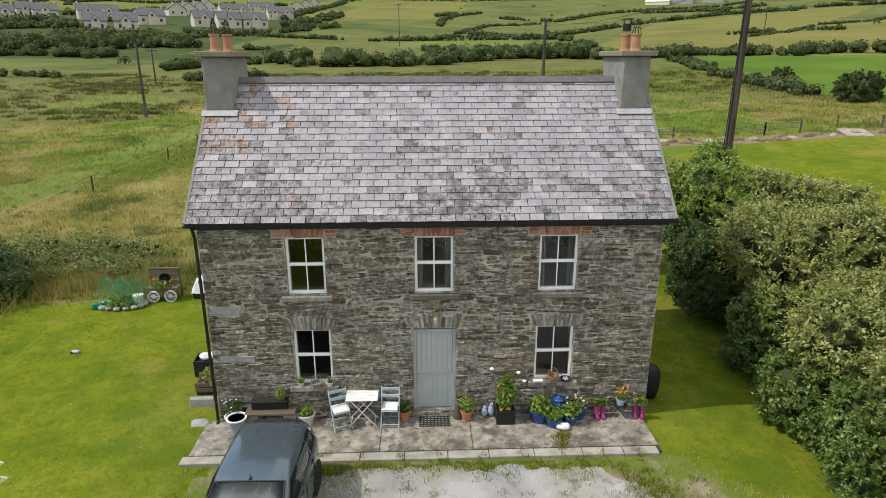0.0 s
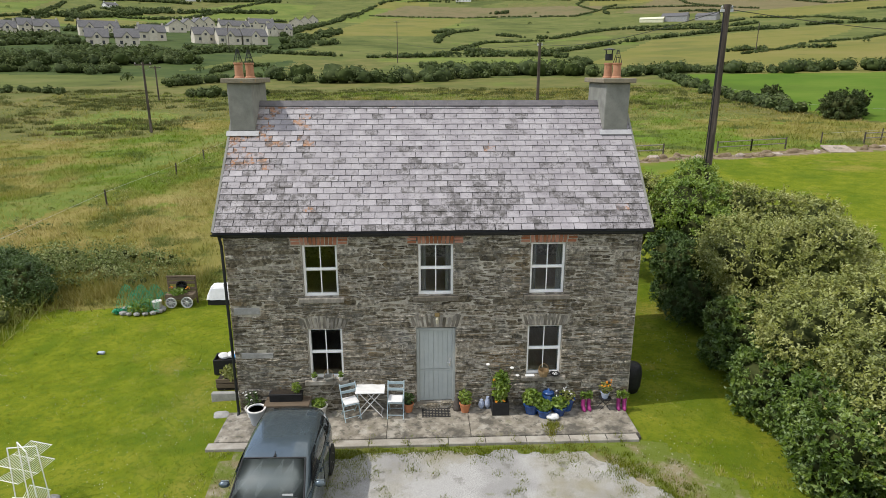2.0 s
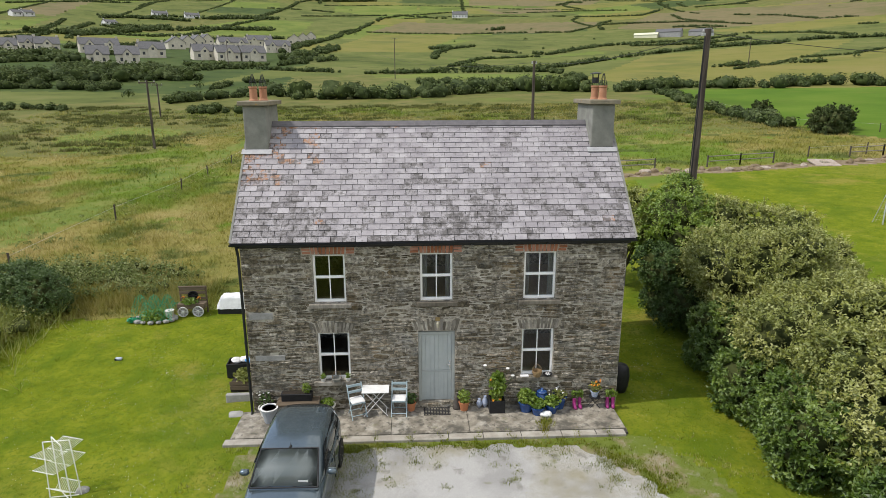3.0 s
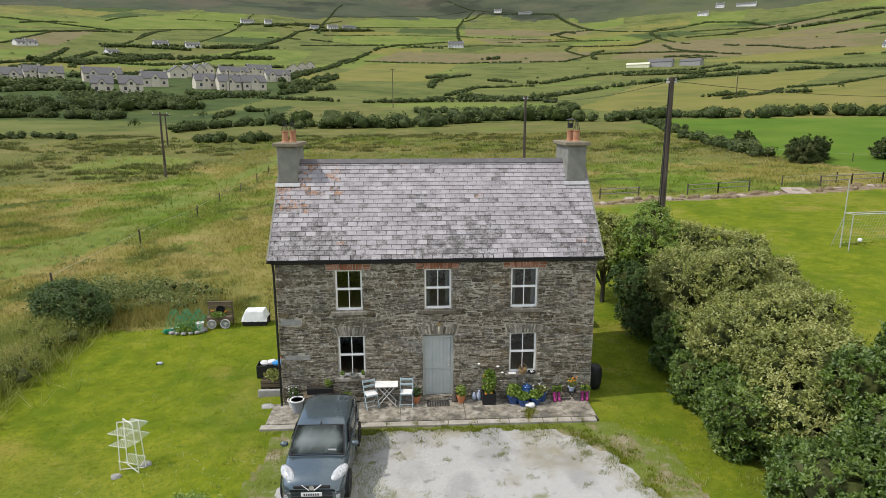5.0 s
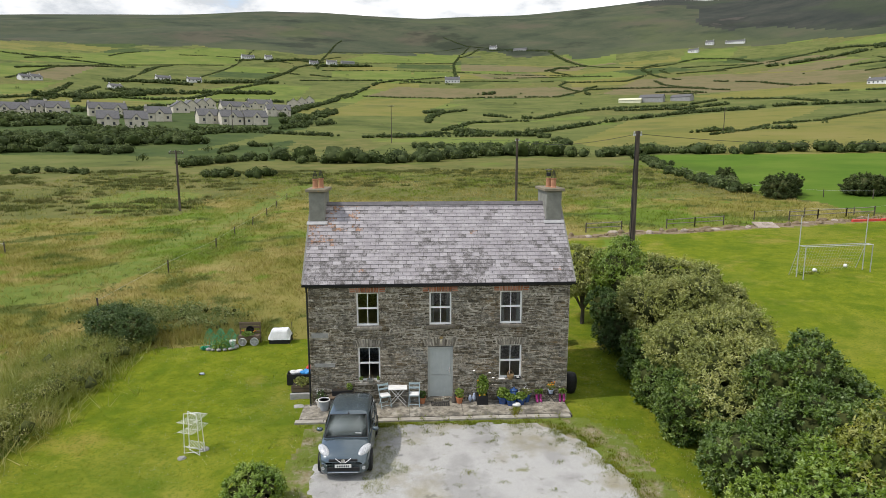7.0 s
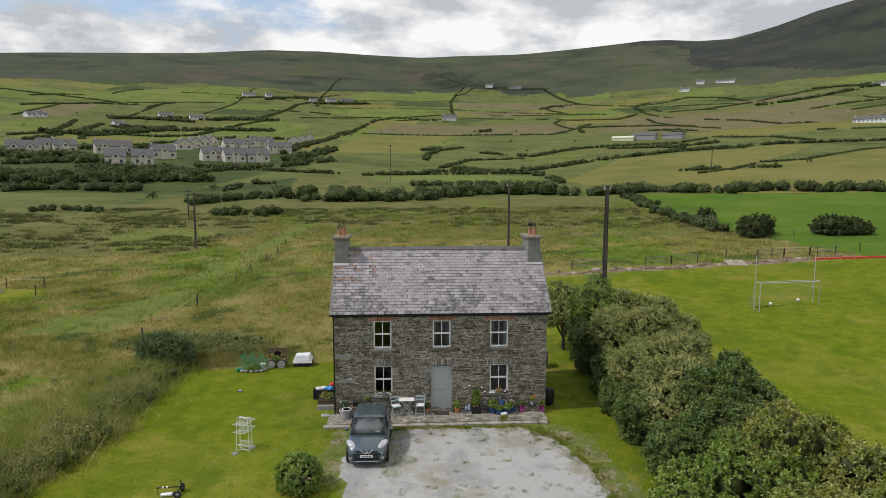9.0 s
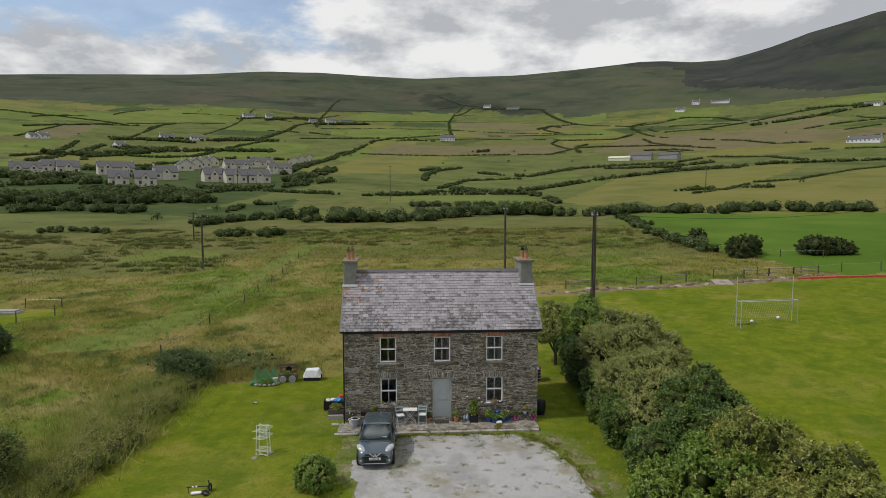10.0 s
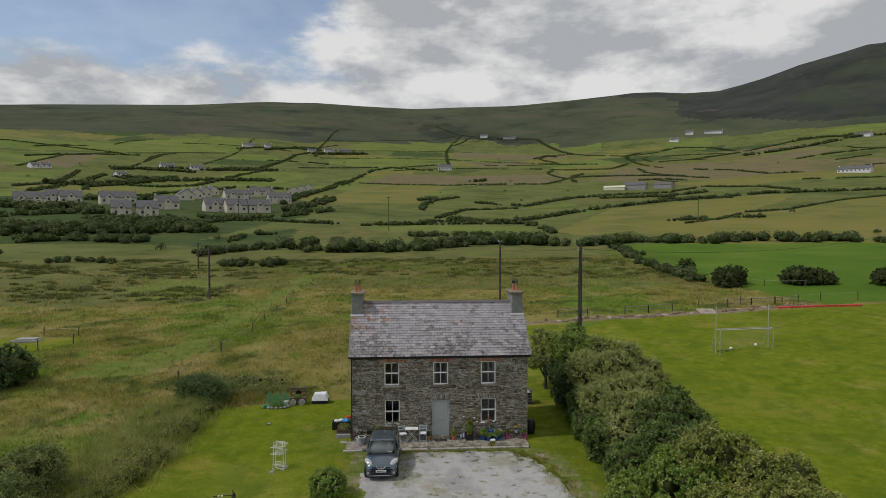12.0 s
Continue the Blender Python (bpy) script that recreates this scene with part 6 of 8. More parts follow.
def covered_frame():
    x, y = -7.82, 8.05
    c = thing("cold_frame", (x, y, gz(x, y)), "dark timber garden bed covered with a white sheet", "cold frame")
    for y0, y1 in ((-.42, -.38), (.38, .42)):
        part("side", boxed(-.62, .62, y0, y1, 0, .24, bevel=.01), BLACK, c)
    for x0, x1 in ((-.62, -.58), (.58, .62)):
        part("end", boxed(x0, x1, -.38, .38, 0, .24, bevel=.01), BLACK, c)
    bm = bmesh.new()
    n = 14
    vs = [[bm.verts.new((-.66 + 1.32 * i / n, -.44 + .88 * j / n, .22 + .50 * min(1, 5 * min(i, n - i) / n + .30) * min(1, 6 * min(j, n - j) / n + .0) + .03 * noise.noise(Vector((i * .6, j * .6, 0))))) for j in range(n + 1)] for i in range(n + 1)]
    for i in range(n):
        for j in range(n):
            bm.faces.new((vs[i][j], vs[i + 1][j], vs[i + 1][j + 1], vs[i][j + 1]))
    part("sheet", bm, TARP, c, "crumpled white plastic sheet")
    part("stake", rod(bmesh.new(), (.64, .3, 0), (.64, .3, 1.0), .02), BARK, c)


covered_frame()
bpy.data.objects["cold_frame"].scale = (.84, .9, .95)


def cart_planter():
    x, y = -9.30, 7.75
    c = thing("cart_planter", (x, y, gz(x, y)), "dark wooden cart planter with white spoked wheels", "planter")
    for z in (.28, .42, .56, .80, .94):
        part("board", boxed(-.50, .50, .10, .14, z, z + .11, bevel=.005), PLANK, c)
    part("tray", boxed(-.52, .52, -.24, .10, .30, .50, bevel=.01), PLANK, c)
    for xx in (-.5, .5):
        part("post", boxed(xx - .03, xx + .03, .14, .19, 0, 1.08, bevel=.006), PLANK, c)
    part("top_rail", boxed(-.54, .54, .10, .18, 1.06, 1.11, bevel=.006), PLANK, c)

    def wheel(cx, cy, cz, r, m):
        w = part("wheel", lathe(bmesh.new(), [(r * .86, -.025), (r, -.025), (r, .025), (r * .86, .025), (r * .86, -.025)], 24), m, c)
        w.location, w.rotation_euler = (cx, cy, cz), (radians(90), 0, 0)
        for k in range(8):
            a = k * math.pi / 4
            part("spoke", rod(bmesh.new(), (0, 0, 0), (r * .9 * math.cos(a), r * .9 * math.sin(a), 0), .016, .016, 6), m, w)
        part("hub", lathe(bmesh.new(), [(.0, -.04), (.05, -.04), (.05, .04), (.0, .04)], 12), m, w)

    wheel(-.30, -.29, .20, .20, WHITEPAINT)
    wheel(.28, -.29, .21, .21, WHITEPAINT)
    wheel(0.02, .06, .74, .20, BLACK)
    leaf_plant(c, "foliage", (-.05, -.08, .48), .38, .20, 130, .045, LEAF_BRIGHT, PRND)
    leaf_mesh("blossom", leaf_cloud([(-.3, -.1, .72), (.3, -.1, .70)], [.08, .08], 20, .025, PRND), ORANGE, c)


cart_planter()


def netted_bed():
    x, y = -10.6, 7.35
    b = thing("netted_bed", (x, y, gz(x, y)), "small vegetable bed edged with stones under green netting", "garden bed")
    rr = random.Random(5)
    for k in range(16):
        a = k * 2 * math.pi / 16
        bm = bmesh.new()
        bmesh.ops.create_icosphere(bm, subdivisions=1, radius=rr.uniform(.09, .14))
        bmesh.ops.scale(bm, vec=(1.2, 1, .7), verts=bm.verts)
        bmesh.ops.translate(bm, vec=(.75 * math.cos(a), .42 * math.sin(a) - .1, .05), verts=bm.verts)
        part("edging_stone", bm, STONE_PALE, b)
    leaf_plant(b, "foliage", (.05, -.1, .02), .55, .35, 200, .06, LEAF_BRIGHT, PRND)
    bm = bmesh.new()
    n = 26
    P = lambda i, j: (-.75 + 1.5 * i / n, .15 + .55 * math.cos(math.pi * j / n), .08 + .85 * math.sin(math.pi * j / n) * (.75 + .25 * math.sin(i * .7)))
    for i in range(n + 1):
        for j in range(n):
            if (i + j) % 2 == 0 or i % 3 == 0:
                rod(bm, P(i, j), P(min(n, i + (j % 2)), j + 1), .010, seg=3)
    part("netting", bm, NET, b, "green garden netting")
    part("tub", lathe(bmesh.new(), [(.13, 0), (.17, .26), (.18, .27), (.15, .25)], 14, (.55, -.05, .1)), POTWHITE, b)


netted_bed()
nk = thing("green_net_heap", (-11.4, 7.05, gz(-11.4, 7.05)), "heap of green garden netting on the lawn edge", "netting")
leaf_mesh("net_folds", leaf_cloud([(0, 0, .08), (.14, .05, .06)], [.16, .14], 140, .05, PRND, .6), NET, nk)
toy = thing("toy_block", (-10.5, 4.0, gz(-10.5, 4.0)), "small pale blue toy lying on the lawn", "toy")
part("toy_body", boxed(-.11, .11, -.06, .06, .0, .09, bevel=.025), VASE, toy)
part("toy_wheel", rod(bmesh.new(), (-.08, -.07, .04), (-.08, .07, .04), .035), BLACK, toy)


def airer():
    a = thing("clothes_airer", (-8.48, -3.0, gz(-8.48, -3.0)), "white wire three-tier clothes airer standing on the lawn", "clothes airer", rz=-18)
    for ang in (24, -24):
        c, q = math.cos(radians(ang)), math.sin(radians(ang))
        for s in (-1, 1):
            part("upright", rod(bmesh.new(), (s * .33 * c, s * .33 * q, 0), (s * .27 * c, s * .27 * q, 1.42), .012, seg=8), WHITEPAINT, a)
        part("top_bar", rod(bmesh.new(), (-.27 * c, -.27 * q, 1.42), (.27 * c, .27 * q, 1.42), .012, seg=8), WHITEPAINT, a)
        part("foot_bar", rod(bmesh.new(), (-.33 * c, -.33 * q, .03), (.33 * c, .33 * q, .03), .011), WHITEPAINT, a)
    for z, half, tip in ((.16, .20, 0.16), (.86, .42, .05), (1.20, .42, .05)):
        t = new("tier")
        t.parent = a
        for k in range(11):
            x = -.27 + .054 * k
            for s in (-1, 1):
                part("wire", rod(bmesh.new(), (x, 0, z), (x, s * half, z + tip), .005, seg=5), WHITEPAINT, t)
        for y, zz in ((-half, z + tip), (0, z), (half, z + tip)):
            part("edge_wire", rod(bmesh.new(), (-.28, y, zz), (.28, y, zz), .008, seg=6), WHITEPAINT, t)


airer()
rock("weight_stone", -8.20, -2.85, .16, .12, .11, STONE_PALE, "pale stone holding down the airer", 8)
rock("weight_stone", -8.80, -3.30, .15, .11, .10, STONE_PALE, "pale stone holding down the airer", 12)


def bicycle():
    b = thing("child_bicycle", (-10.2, -6.2, gz(-10.2, -6.2)), "small black bicycle lying on the lawn with white panels", "bicycle", rz=8)
    for x, y, tip in ((.28, .05, 80), (.16, -.30, 20)):
        w = part("wheel", lathe(bmesh.new(), [(.12, -.02), (.155, -.02), (.155, .02), (.12, .02), (.12, -.02)], 20), TYRE, b)
        w.location, w.rotation_euler = (x, y, .16 if tip > 50 else .08), (radians(10), radians(tip), 0)
        for k in range(6):
            part("spoke", rod(bmesh.new(), (0, 0, 0), (.13 * math.cos(k * math.pi / 3), .13 * math.sin(k * math.pi / 3), 0), .005, seg=4), GALV, w)
    part("frame_tube", rod(bmesh.new(), (-.62, .02, .24), (.28, .05, .20), .022), BLACK, b)
    part("fork", rod(bmesh.new(), (.28, .05, .16), (.22, .02, .46), .02), BLACK, b)
    part("down_tube", rod(bmesh.new(), (.26, .04, .30), (.16, -.30, .10), .018), BLACK, b)
    for x in (-.42, -.28):
        part("grip_band", rod(bmesh.new(), (x, .026, .235), (x + .07, .03, .23), .034), WHITEPAINT, b)
    part("leg", rod(bmesh.new(), (-.55, .02, .24), (-.55, -.05, -.02), .014), BLACK, b)
    part("panel", boxed(-.42, -.02, -.26, -.10, .02, .10, bevel=.02), WHITEPAINT, b)


bicycle()


def black_bin():
    b = thing("round_black_bin", (5.32, 0.75, gz(5.32, .75)), "round black plastic barrel against the gable", "bin")
    part("bin_body", lathe(bmesh.new(), [(.20, 0), (.26, .2), (.28, .5), (.25, .72), (.20, .8), (.0, .82)], 22), BLACK, b, smooth=True)


black_bin()
pal = thing("pallet", (5.9, 6.3, gz(5.9, 6.3)), "stack of pale wooden pallets behind the house", "pallet")
for k in range(5):
    part("board", boxed(-.30, .70, -.05 + .0, .75, .06 + k * .20, .09 + k * .20), STONE_PALE, pal)
    for x in (-.28, .17, .62):
        part("block", boxed(x, x + .08, -.04, .74, .09 + k * .20, .26 + k * .20 - .004), PLANK, pal)

# ---- the right-hand lawn ----


GOALPAINT = mat("worn_white_tube", [(0.42, 0.42, 0.40), (0.55, 0.55, 0.53)], 6, 0.6, 0.05)


def goal():
    gx, gy = 24.55, 15.0
    z = gz(gx, gy)
    t = thing("football_goal", (gx, gy, z), "small white tubular football goal with a sagging net", "goal", rz=8)
    W, Hh, D = 5.15, 2.15, 1.3
    for x in (0, W):
        part("post", rod(bmesh.new(), (x, 0, -.1), (x, 0, Hh), .03), GALV, t)
        part("back_stay", rod(bmesh.new(), (x, .55, Hh), (x, D, -.1), .018), GALV, t)
        part("top_stay", rod(bmesh.new(), (x, 0, Hh), (x, .55, Hh), .022), GALV, t)
        part("tall_pole", rod(bmesh.new(), (x + .1, .7, -.1), (x + .1, .7, 4.1), .035, .025), GALV, t)
    part("crossbar", rod(bmesh.new(), (0, 0, Hh), (W, 0, Hh), .03), GOALPAINT, t)
    part("rear_bar", rod(bmesh.new(), (0, .55, Hh), (W, .55, Hh), .022), GALV, t)
    bm = bmesh.new()
    for i in range(25):
        x = W * i / 24
        rod(bm, (x, .55, Hh), (x, D, 0), .004, seg=3)
    for k in range(11):
        f = k / 10
        rod(bm, (0, .55 + (D - .55) * f, Hh * (1 - f)), (W, .55 + (D - .55) * f, Hh * (1 - f)), .003, seg=3)
    part("net", bm, GALV, t, "thin grey goal net")
    n = 60
    leaf_mesh("weeds", leaf_cloud(np.stack([PRND.random(n) * 3 + .6, np.full(n, 1.1) + PRND.normal(size=n) * .12, np.full(n, .10)], -1), np.full(n, .14), 12, .06, PRND), BLADE, t, "yellow weeds behind the goal")


goal()
for x, y in ((26.4, 16.6), (29.0, 17.2)):
    b = thing("football", (x, y, gz(x, y) + .11), "white football on the grass", "ball")
    bm = bmesh.new()
    bmesh.ops.create_icosphere(bm, subdivisions=3, radius=.13)
    part("ball_skin", bm, WHITEPAINT, b, smooth=True)

sl = thing("concrete_cover", (32.7, 33.0, gz(32.7, 33)), "pale square concrete cover on the bank", "slab", rz=-10)
part("slab_body", boxed(-.95, .95, -1.0, 1.0, .02, .16, bevel=.03, m=Matrix.Rotation(radians(9), 4, "X")), PINKSTONE, sl)
part("hatch", boxed(-.3, .3, -.25, .25, .161, .20, bevel=.01, m=Matrix.Rotation(radians(9), 4, "X")), STONE, sl)


def pole(name, x, y, top, r, label, arms=False, stay=False):
    z = gz(x, y)
    p = thing(name, (x, y, z), label, "pole")
    part("shaft", rod(bmesh.new(), (0, 0, -.5), (0, 0, top - z), r, r * .72, 14), POLE, p)
    if arms:
        part("cross_arm", boxed(-.9, .9, -.06, .06, top - z - .35, top - z - .22), POLE, p)
        for s in (-.8, -.1, .8):
            part("insulator", lathe(bmesh.new(), [(.04, 0), (.07, .06), (.04, .12), (.06, .18), (.0, .22)], 8, (s, 0, top - z - .22)), STONE_PALE, p)
    else:
        part("bracket", boxed(-.22, .22, -.05, .05, top - z - .25, top - z - .15), GALV, p)
        for s in (-.18, .18):
            part("insulator", lathe(bmesh.new(), [(.03, 0), (.05, .05), (.03, .1), (.0, .14)], 8, (s, 0, top - z - .15)), STONE_PALE, p)
    if stay:
        part("cable", rod(bmesh.new(), (-.16, -.1, .2), (-.10, -.05, top - z - .4), .022), BLACK, p)
        part("cable", rod(bmesh.new(), (-.28, -.1, 1.0), (-.12, -.05, top - z - .3), .015), BLACK, p)
    return p


pole("telegraph_pole", 10.68, 8.85, 10.6, .16, "dark timber telegraph pole with cables beside the trees", stay=True)
pole("telegraph_pole", 9.61, 37.86, 10.6, .15, "dark slender timber pole behind the house")
pole("power_pole", -29.7, 55.4, 9.3, .15, "grey timber power pole with a cross arm in the rough field", arms=True)
pole("power_pole", -42.4, 90.0, 9.2, .14, "distant grey timber power pole", arms=True)
pole("power_pole", -6.6, 196.0, 24.0, .14, "distant slender timber power pole", arms=True)
pole("power_pole", 118.0, 205.0, 24.5, .16, "distant pale timber pole on the hillside")
pole("power_pole", -72.0, 235.0, 26.0, .16, "distant pale timber pole near the estate")


def cable(a, b, sag, r=0.012):
    c = tagged(new("overhead_cable", bpy.data.curves.new("overhead_cable", "CURVE")), "thin dark overhead cable between the poles", "cable")
    c.data.dimensions, c.data.bevel_depth = "3D", r
    sp = c.data.splines.new("POLY")
    sp.points.add(20)
    for i in range(21):
        f = i / 20
        q = Vector(a).lerp(Vector(b), f)
        sp.points[i].co = (q.x, q.y, q.z - sag * 4 * f * (1 - f), 1)
    c.data.materials.append(BLACK)


cable((10.68, 8.85, 10.45), (9.61, 37.86, 10.45), .5)
cable((9.61, 37.86, 10.45), (-8, 110, 15), 1.2)
cable((10.68, 8.85, 10.45), (60, 30, 13), 1.5)
cable((-30.5, 55.4, 9.05), (-43.2, 90, 9.0), .6)
cable((-28.9, 55.4, 9.05), (-41.6, 90, 9.0), .6)


def post_fence(pts, step, h, label, wire=True):
    f = thing("post_fence", (0, 0, 0), label, "fence")
    k = 0
    rr = random.Random(len(pts) * 7)
    tops = []
    for (ax, ay), (bx, by) in zip(pts, pts[1:]):
        n = max(1, int(math.hypot(bx - ax, by - ay) / step))
        for i in range(n):
            x, y = ax + (bx - ax) * i / n + rr.uniform(-.2, .2), ay + (by - ay) * i / n
            z = gz(x, y)
            top = (x + rr.uniform(-.06, .06), y, z + h * rr.uniform(.85, 1.1))
            part("post", rod(bmesh.new(), (x, y, z - .2), top, .055, .05, 7), POLE if rr.random() < .6 else BARK, f)
            tops.append(top)
    if wire:
        for a, b in zip(tops, tops[1:]):
            part("wire", rod(bmesh.new(), (a[0], a[1], a[2] - .15), (b[0], b[1], b[2] - .15), .006, seg=4), GALV, f)


post_fence([(-18.6, 12.0), (-17.6, 30), (-17.8, 50), (-18.6, 72)], 6.5, 1.0, "leaning timber fence posts and wire in long grass")
post_fence([(-36, 19.5), (-33.2, 25.5), (-34.6, 29.6), (-42, 30.2)], 2.6, 1.1, "dark timber fence posts round a mown plot")
post_fence([(33.5, 36.2), (44, 36.5), (58, 35.6)], 4.2, 1.0, "pale timber fence along the back of the lawn")
post_fence([(47.5, 84), (46, 70), (45, 60), (50, 50), (58, 44)], 4.5, 1.1, "timber posts beside a bright green field")


def rail_fence(pts, label):
    f = thing("rail_fence", (0, 0, 0), label, "fence")
    for a, b in zip(pts, pts[1:]):
        for x, y in (a, b):
            part("post", boxed(x - .05, x + .05, y - .05, y + .05, gz(x, y) - .2, gz(x, y) + .95, bevel=.01), BARK, f)
        for h in (.45, .85):
            part("rail", rod(bmesh.new(), (*a, gz(*a) + h), (*b, gz(*b) + h), .04, seg=6), GREYWOOD, f)


GREYWOOD = mat("weathered_rail", [(0.17, 0.155, 0.13), (0.26, 0.24, 0.205)], 6, 0.9, 0.3, 40)
rail_fence([(15.5, 33.4), (19.0, 33.7)], "short run of weathered grey timber rails")
rail_fence([(23.5, 34.0), (26.4, 34.3), (29.4, 34.6)], "weathered grey timber rail fence behind the bank")
rail_fence([(36.5, 35.4), (39.5, 35.5), (42.5, 35.6), (45.5, 35.7)], "weathered grey timber rail fence behind the bank")


def rail_barrier():
    r = thing("red_barrier", (0, 0, 0), "long low red plastic barrier by the fence", "barrier")
    for i in range(7):
        x = 41.2 + i * 1.35
        y = 33.0 - i * .16
        part("section", boxed(x, x + 1.33, y - .12, y + .12, gz(x, y) - .05, gz(x, y) + .24, bevel=.03), REDPAINT, r)


rail_barrier()
rr_ = random.Random(9)
for i in range(64):
    x = 5.5 + i * .63 + rr_.uniform(-.3, .3)
    y = 30.9 + (x - 6) * .085 + rr_.uniform(-.7, 1.1)
    if abs(x - 32.7) > 1.6:
        rock("bank_rubble", x, y, rr_.uniform(.2, .6), rr_.uniform(.2, .45), rr_.uniform(.12, .34), EARTH if i % 5 else PINKSTONE, "rough earth and stone rubble along the bank", i, "rubble", fine=2)
for i in range(6):
    x, y = 49.5 + rr_.uniform(-1.2, 1.2), 24.0 + rr_.uniform(-.8, .8)
    rock("rubble_stone", x, y, rr_.uniform(.3, .6), rr_.uniform(.25, .5), rr_.uniform(.2, .4), STONE_PALE, "pale boulder in a heap on the lawn", i + 40, "rubble")
wb = thing("wheelbarrow_bed", (7.3, 24.5, gz(7.3, 24.5)), "low green plastic sandpit on the grass", "sandpit")
part("sandpit_body", lathe(bmesh.new(), [(.6, 0), (.72, .25), (.7, .27), (.58, .1), (.0, .08)], 18), NET, wb)
lb = thing("leaning_plank", (9.0, 28.8, gz(9, 28.8)), "long bare plank leaning on the bank", "plank")
part("plank_body", rod(bmesh.new(), (-.9, 1.2, 1.9), (.4, 0, .02), .06, .06, 6), STONE_PALE, lb)
sb = thing("stone_slab_heap", (-38.6, 27.4, gz(-38.6, 27.4)), "grey flat slabs stacked on the mown plot", "slabs")
part("slab", boxed(-1.2, 1.2, -.7, .7, 0, .16, bevel=.02), STONE_PALE, sb)
part("slab", boxed(-.9, 1.0, -.5, .6, .164, .30, bevel=.02), STONE_PALE, sb)

# ---- trees and shrubs ----
G1 = "grey-green broadleaf garden tree beside the lawn"
D1 = "dark glossy evergreen shrub beside the house"
B1 = "bright green broadleaf shrub along the drive"
GLOSSY = dict(size=.046, length=.18, upward=.35, density=21)
LUSH = dict(size=.052, length=.22, upward=.5, density=16)
shrub("garden_tree", 8.3, 9.4, 4.9, 1.5, LEAF_GREY, "slender open grey-green tree behind the house", 1, 17, .046, low=.30, core=.3)
shrub("garden_tree", 10.3, 8.2, 5.0, 2.1, LEAF_BRIGHT, "rounded mid-green tree behind the house", 2, 14, .048)
shrub("garden_tree", 12.5, 7.2, 4.2, 2.2, LEAF_GREY, G1, 3, 14, .048)
shrub("garden_tree", 14.0, 5.6, 3.2, 1.6, LEAF_GREY, G1, 4, 14, .048)
shrub("evergreen_shrub", 9.0, 5.4, 3.1, 1.5, LEAF_DARK, "dark rounded evergreen shrub beside the house", 5, 24, .040, low=.03, length=.17)
shrub("garden_tree", 10.3, 2.4, 4.5, 2.3, LEAF_GREY, G1, 6, 20, .042, length=.30, upward=.9)
shrub("garden_tree", 11.6, 2.6, 3.8, 2.0, LEAF_GREY, G1, 7, 20, .042, length=.30, upward=.9)
shrub("garden_tree", 10.2, -1.2, 4.1, 2.2, LEAF_GREY, G1, 8, 20, .042, length=.30, upward=.9)
shrub("garden_tree", 10.2, -3.7, 3.6, 1.9, LEAF_GREY, G1, 10, 20, .042, length=.30, upward=.9)
shrub("evergreen_shrub", 8.9, 1.7, 2.3, 1.2, LEAF_MIX, D1, 21, low=.03, **GLOSSY)
shrub("evergreen_shrub", 8.8, -0.8, 2.2, 1.4, LEAF_MIX, D1, 22, low=.03, **GLOSSY)
shrub("evergreen_shrub", 8.8, -3.4, 2.1, 1.4, LEAF_MIX, D1, 9, low=.03, **GLOSSY)
shrub("garden_tree", 11.4, -5.0, 4.3, 2.0, LEAF_MIX, "tall dark glossy green shrub along the drive", 11, **GLOSSY)
shrub("garden_tree", 10.4, -6.7, 3.2, 1.7, LEAF_MIX, "tall dark glossy green shrub along the drive", 28, **GLOSSY)
shrub("evergreen_shrub", 8.8, -6.4, 2.2, 1.4, LEAF_MIX, D1, 12, low=.03, **GLOSSY)
shrub("garden_tree", 11.4, -9.2, 3.5, 2.0, LEAF_YELLOW, B1, 13, **LUSH)
shrub("garden_tree", 12.6, -11.2, 3.2, 1.8, LEAF_YELLOW, B1, 29, **LUSH)
shrub("garden_tree", 12.0, -13.6, 2.9, 1.8, LEAF_YELLOW, B1, 14, **LUSH)
shrub("evergreen_shrub", 9.6, -9.6, 2.7, 1.6, LEAF_BRIGHT, B1, 23, low=.04, **LUSH)
shrub("evergreen_shrub", 10.0, -12.8, 2.5, 1.7, LEAF_YELLOW, B1, 24, low=.04, **LUSH)
shrub("evergreen_shrub", 7.8, -9.4, 1.5, 1.2, LEAF_BRIGHT, "low bright green shrub at the edge of the drive", 15, low=.04, **LUSH)
shrub("evergreen_shrub", 8.1, -13.4, 1.8, 1.5, LEAF_BRIGHT, "low bright green shrub at the edge of the drive", 16, low=.04, **LUSH)
shrub("rose_shrub", -5.6, -6.6, 1.15, .85, LEAF_BRIGHT, "rounded green shrub with pale pink flowers beside the drive", 17, 44, .034, low=.04, length=.14, core=.5)
shrub("evergreen_shrub", -15.2, 7.9, 1.6, 1.1, LEAF_DARK, "dark bushy shrub at the corner of the lawn", 18, 18, .042, low=.03, length=.34)
shrub("evergreen_shrub", -16.5, 8.7, 1.5, 1.2, LEAF_DARK, "dark bushy shrub at the corner of the lawn", 19, 18, .042, low=.03, length=.34)
shrub("evergreen_shrub", -31.0, 12.0, 2.6, 2.0, LEAF_DARK, "dark rounded bush in the rough grass", 20, 8, .06, low=.03)
WILLOW = "loose bright green willow shrub beside the lawn"
shrub("willow_shrub", -19.3, -6.2, 2.0, 1.9, LEAF_WILLOW, WILLOW, 25, 12, .048, low=.04, length=.42, core=.5)
shrub("willow_shrub", -18.8, -9.6, 2.1, 1.9, LEAF_WILLOW, WILLOW, 26, 12, .048, low=.04, length=.42, core=.5)
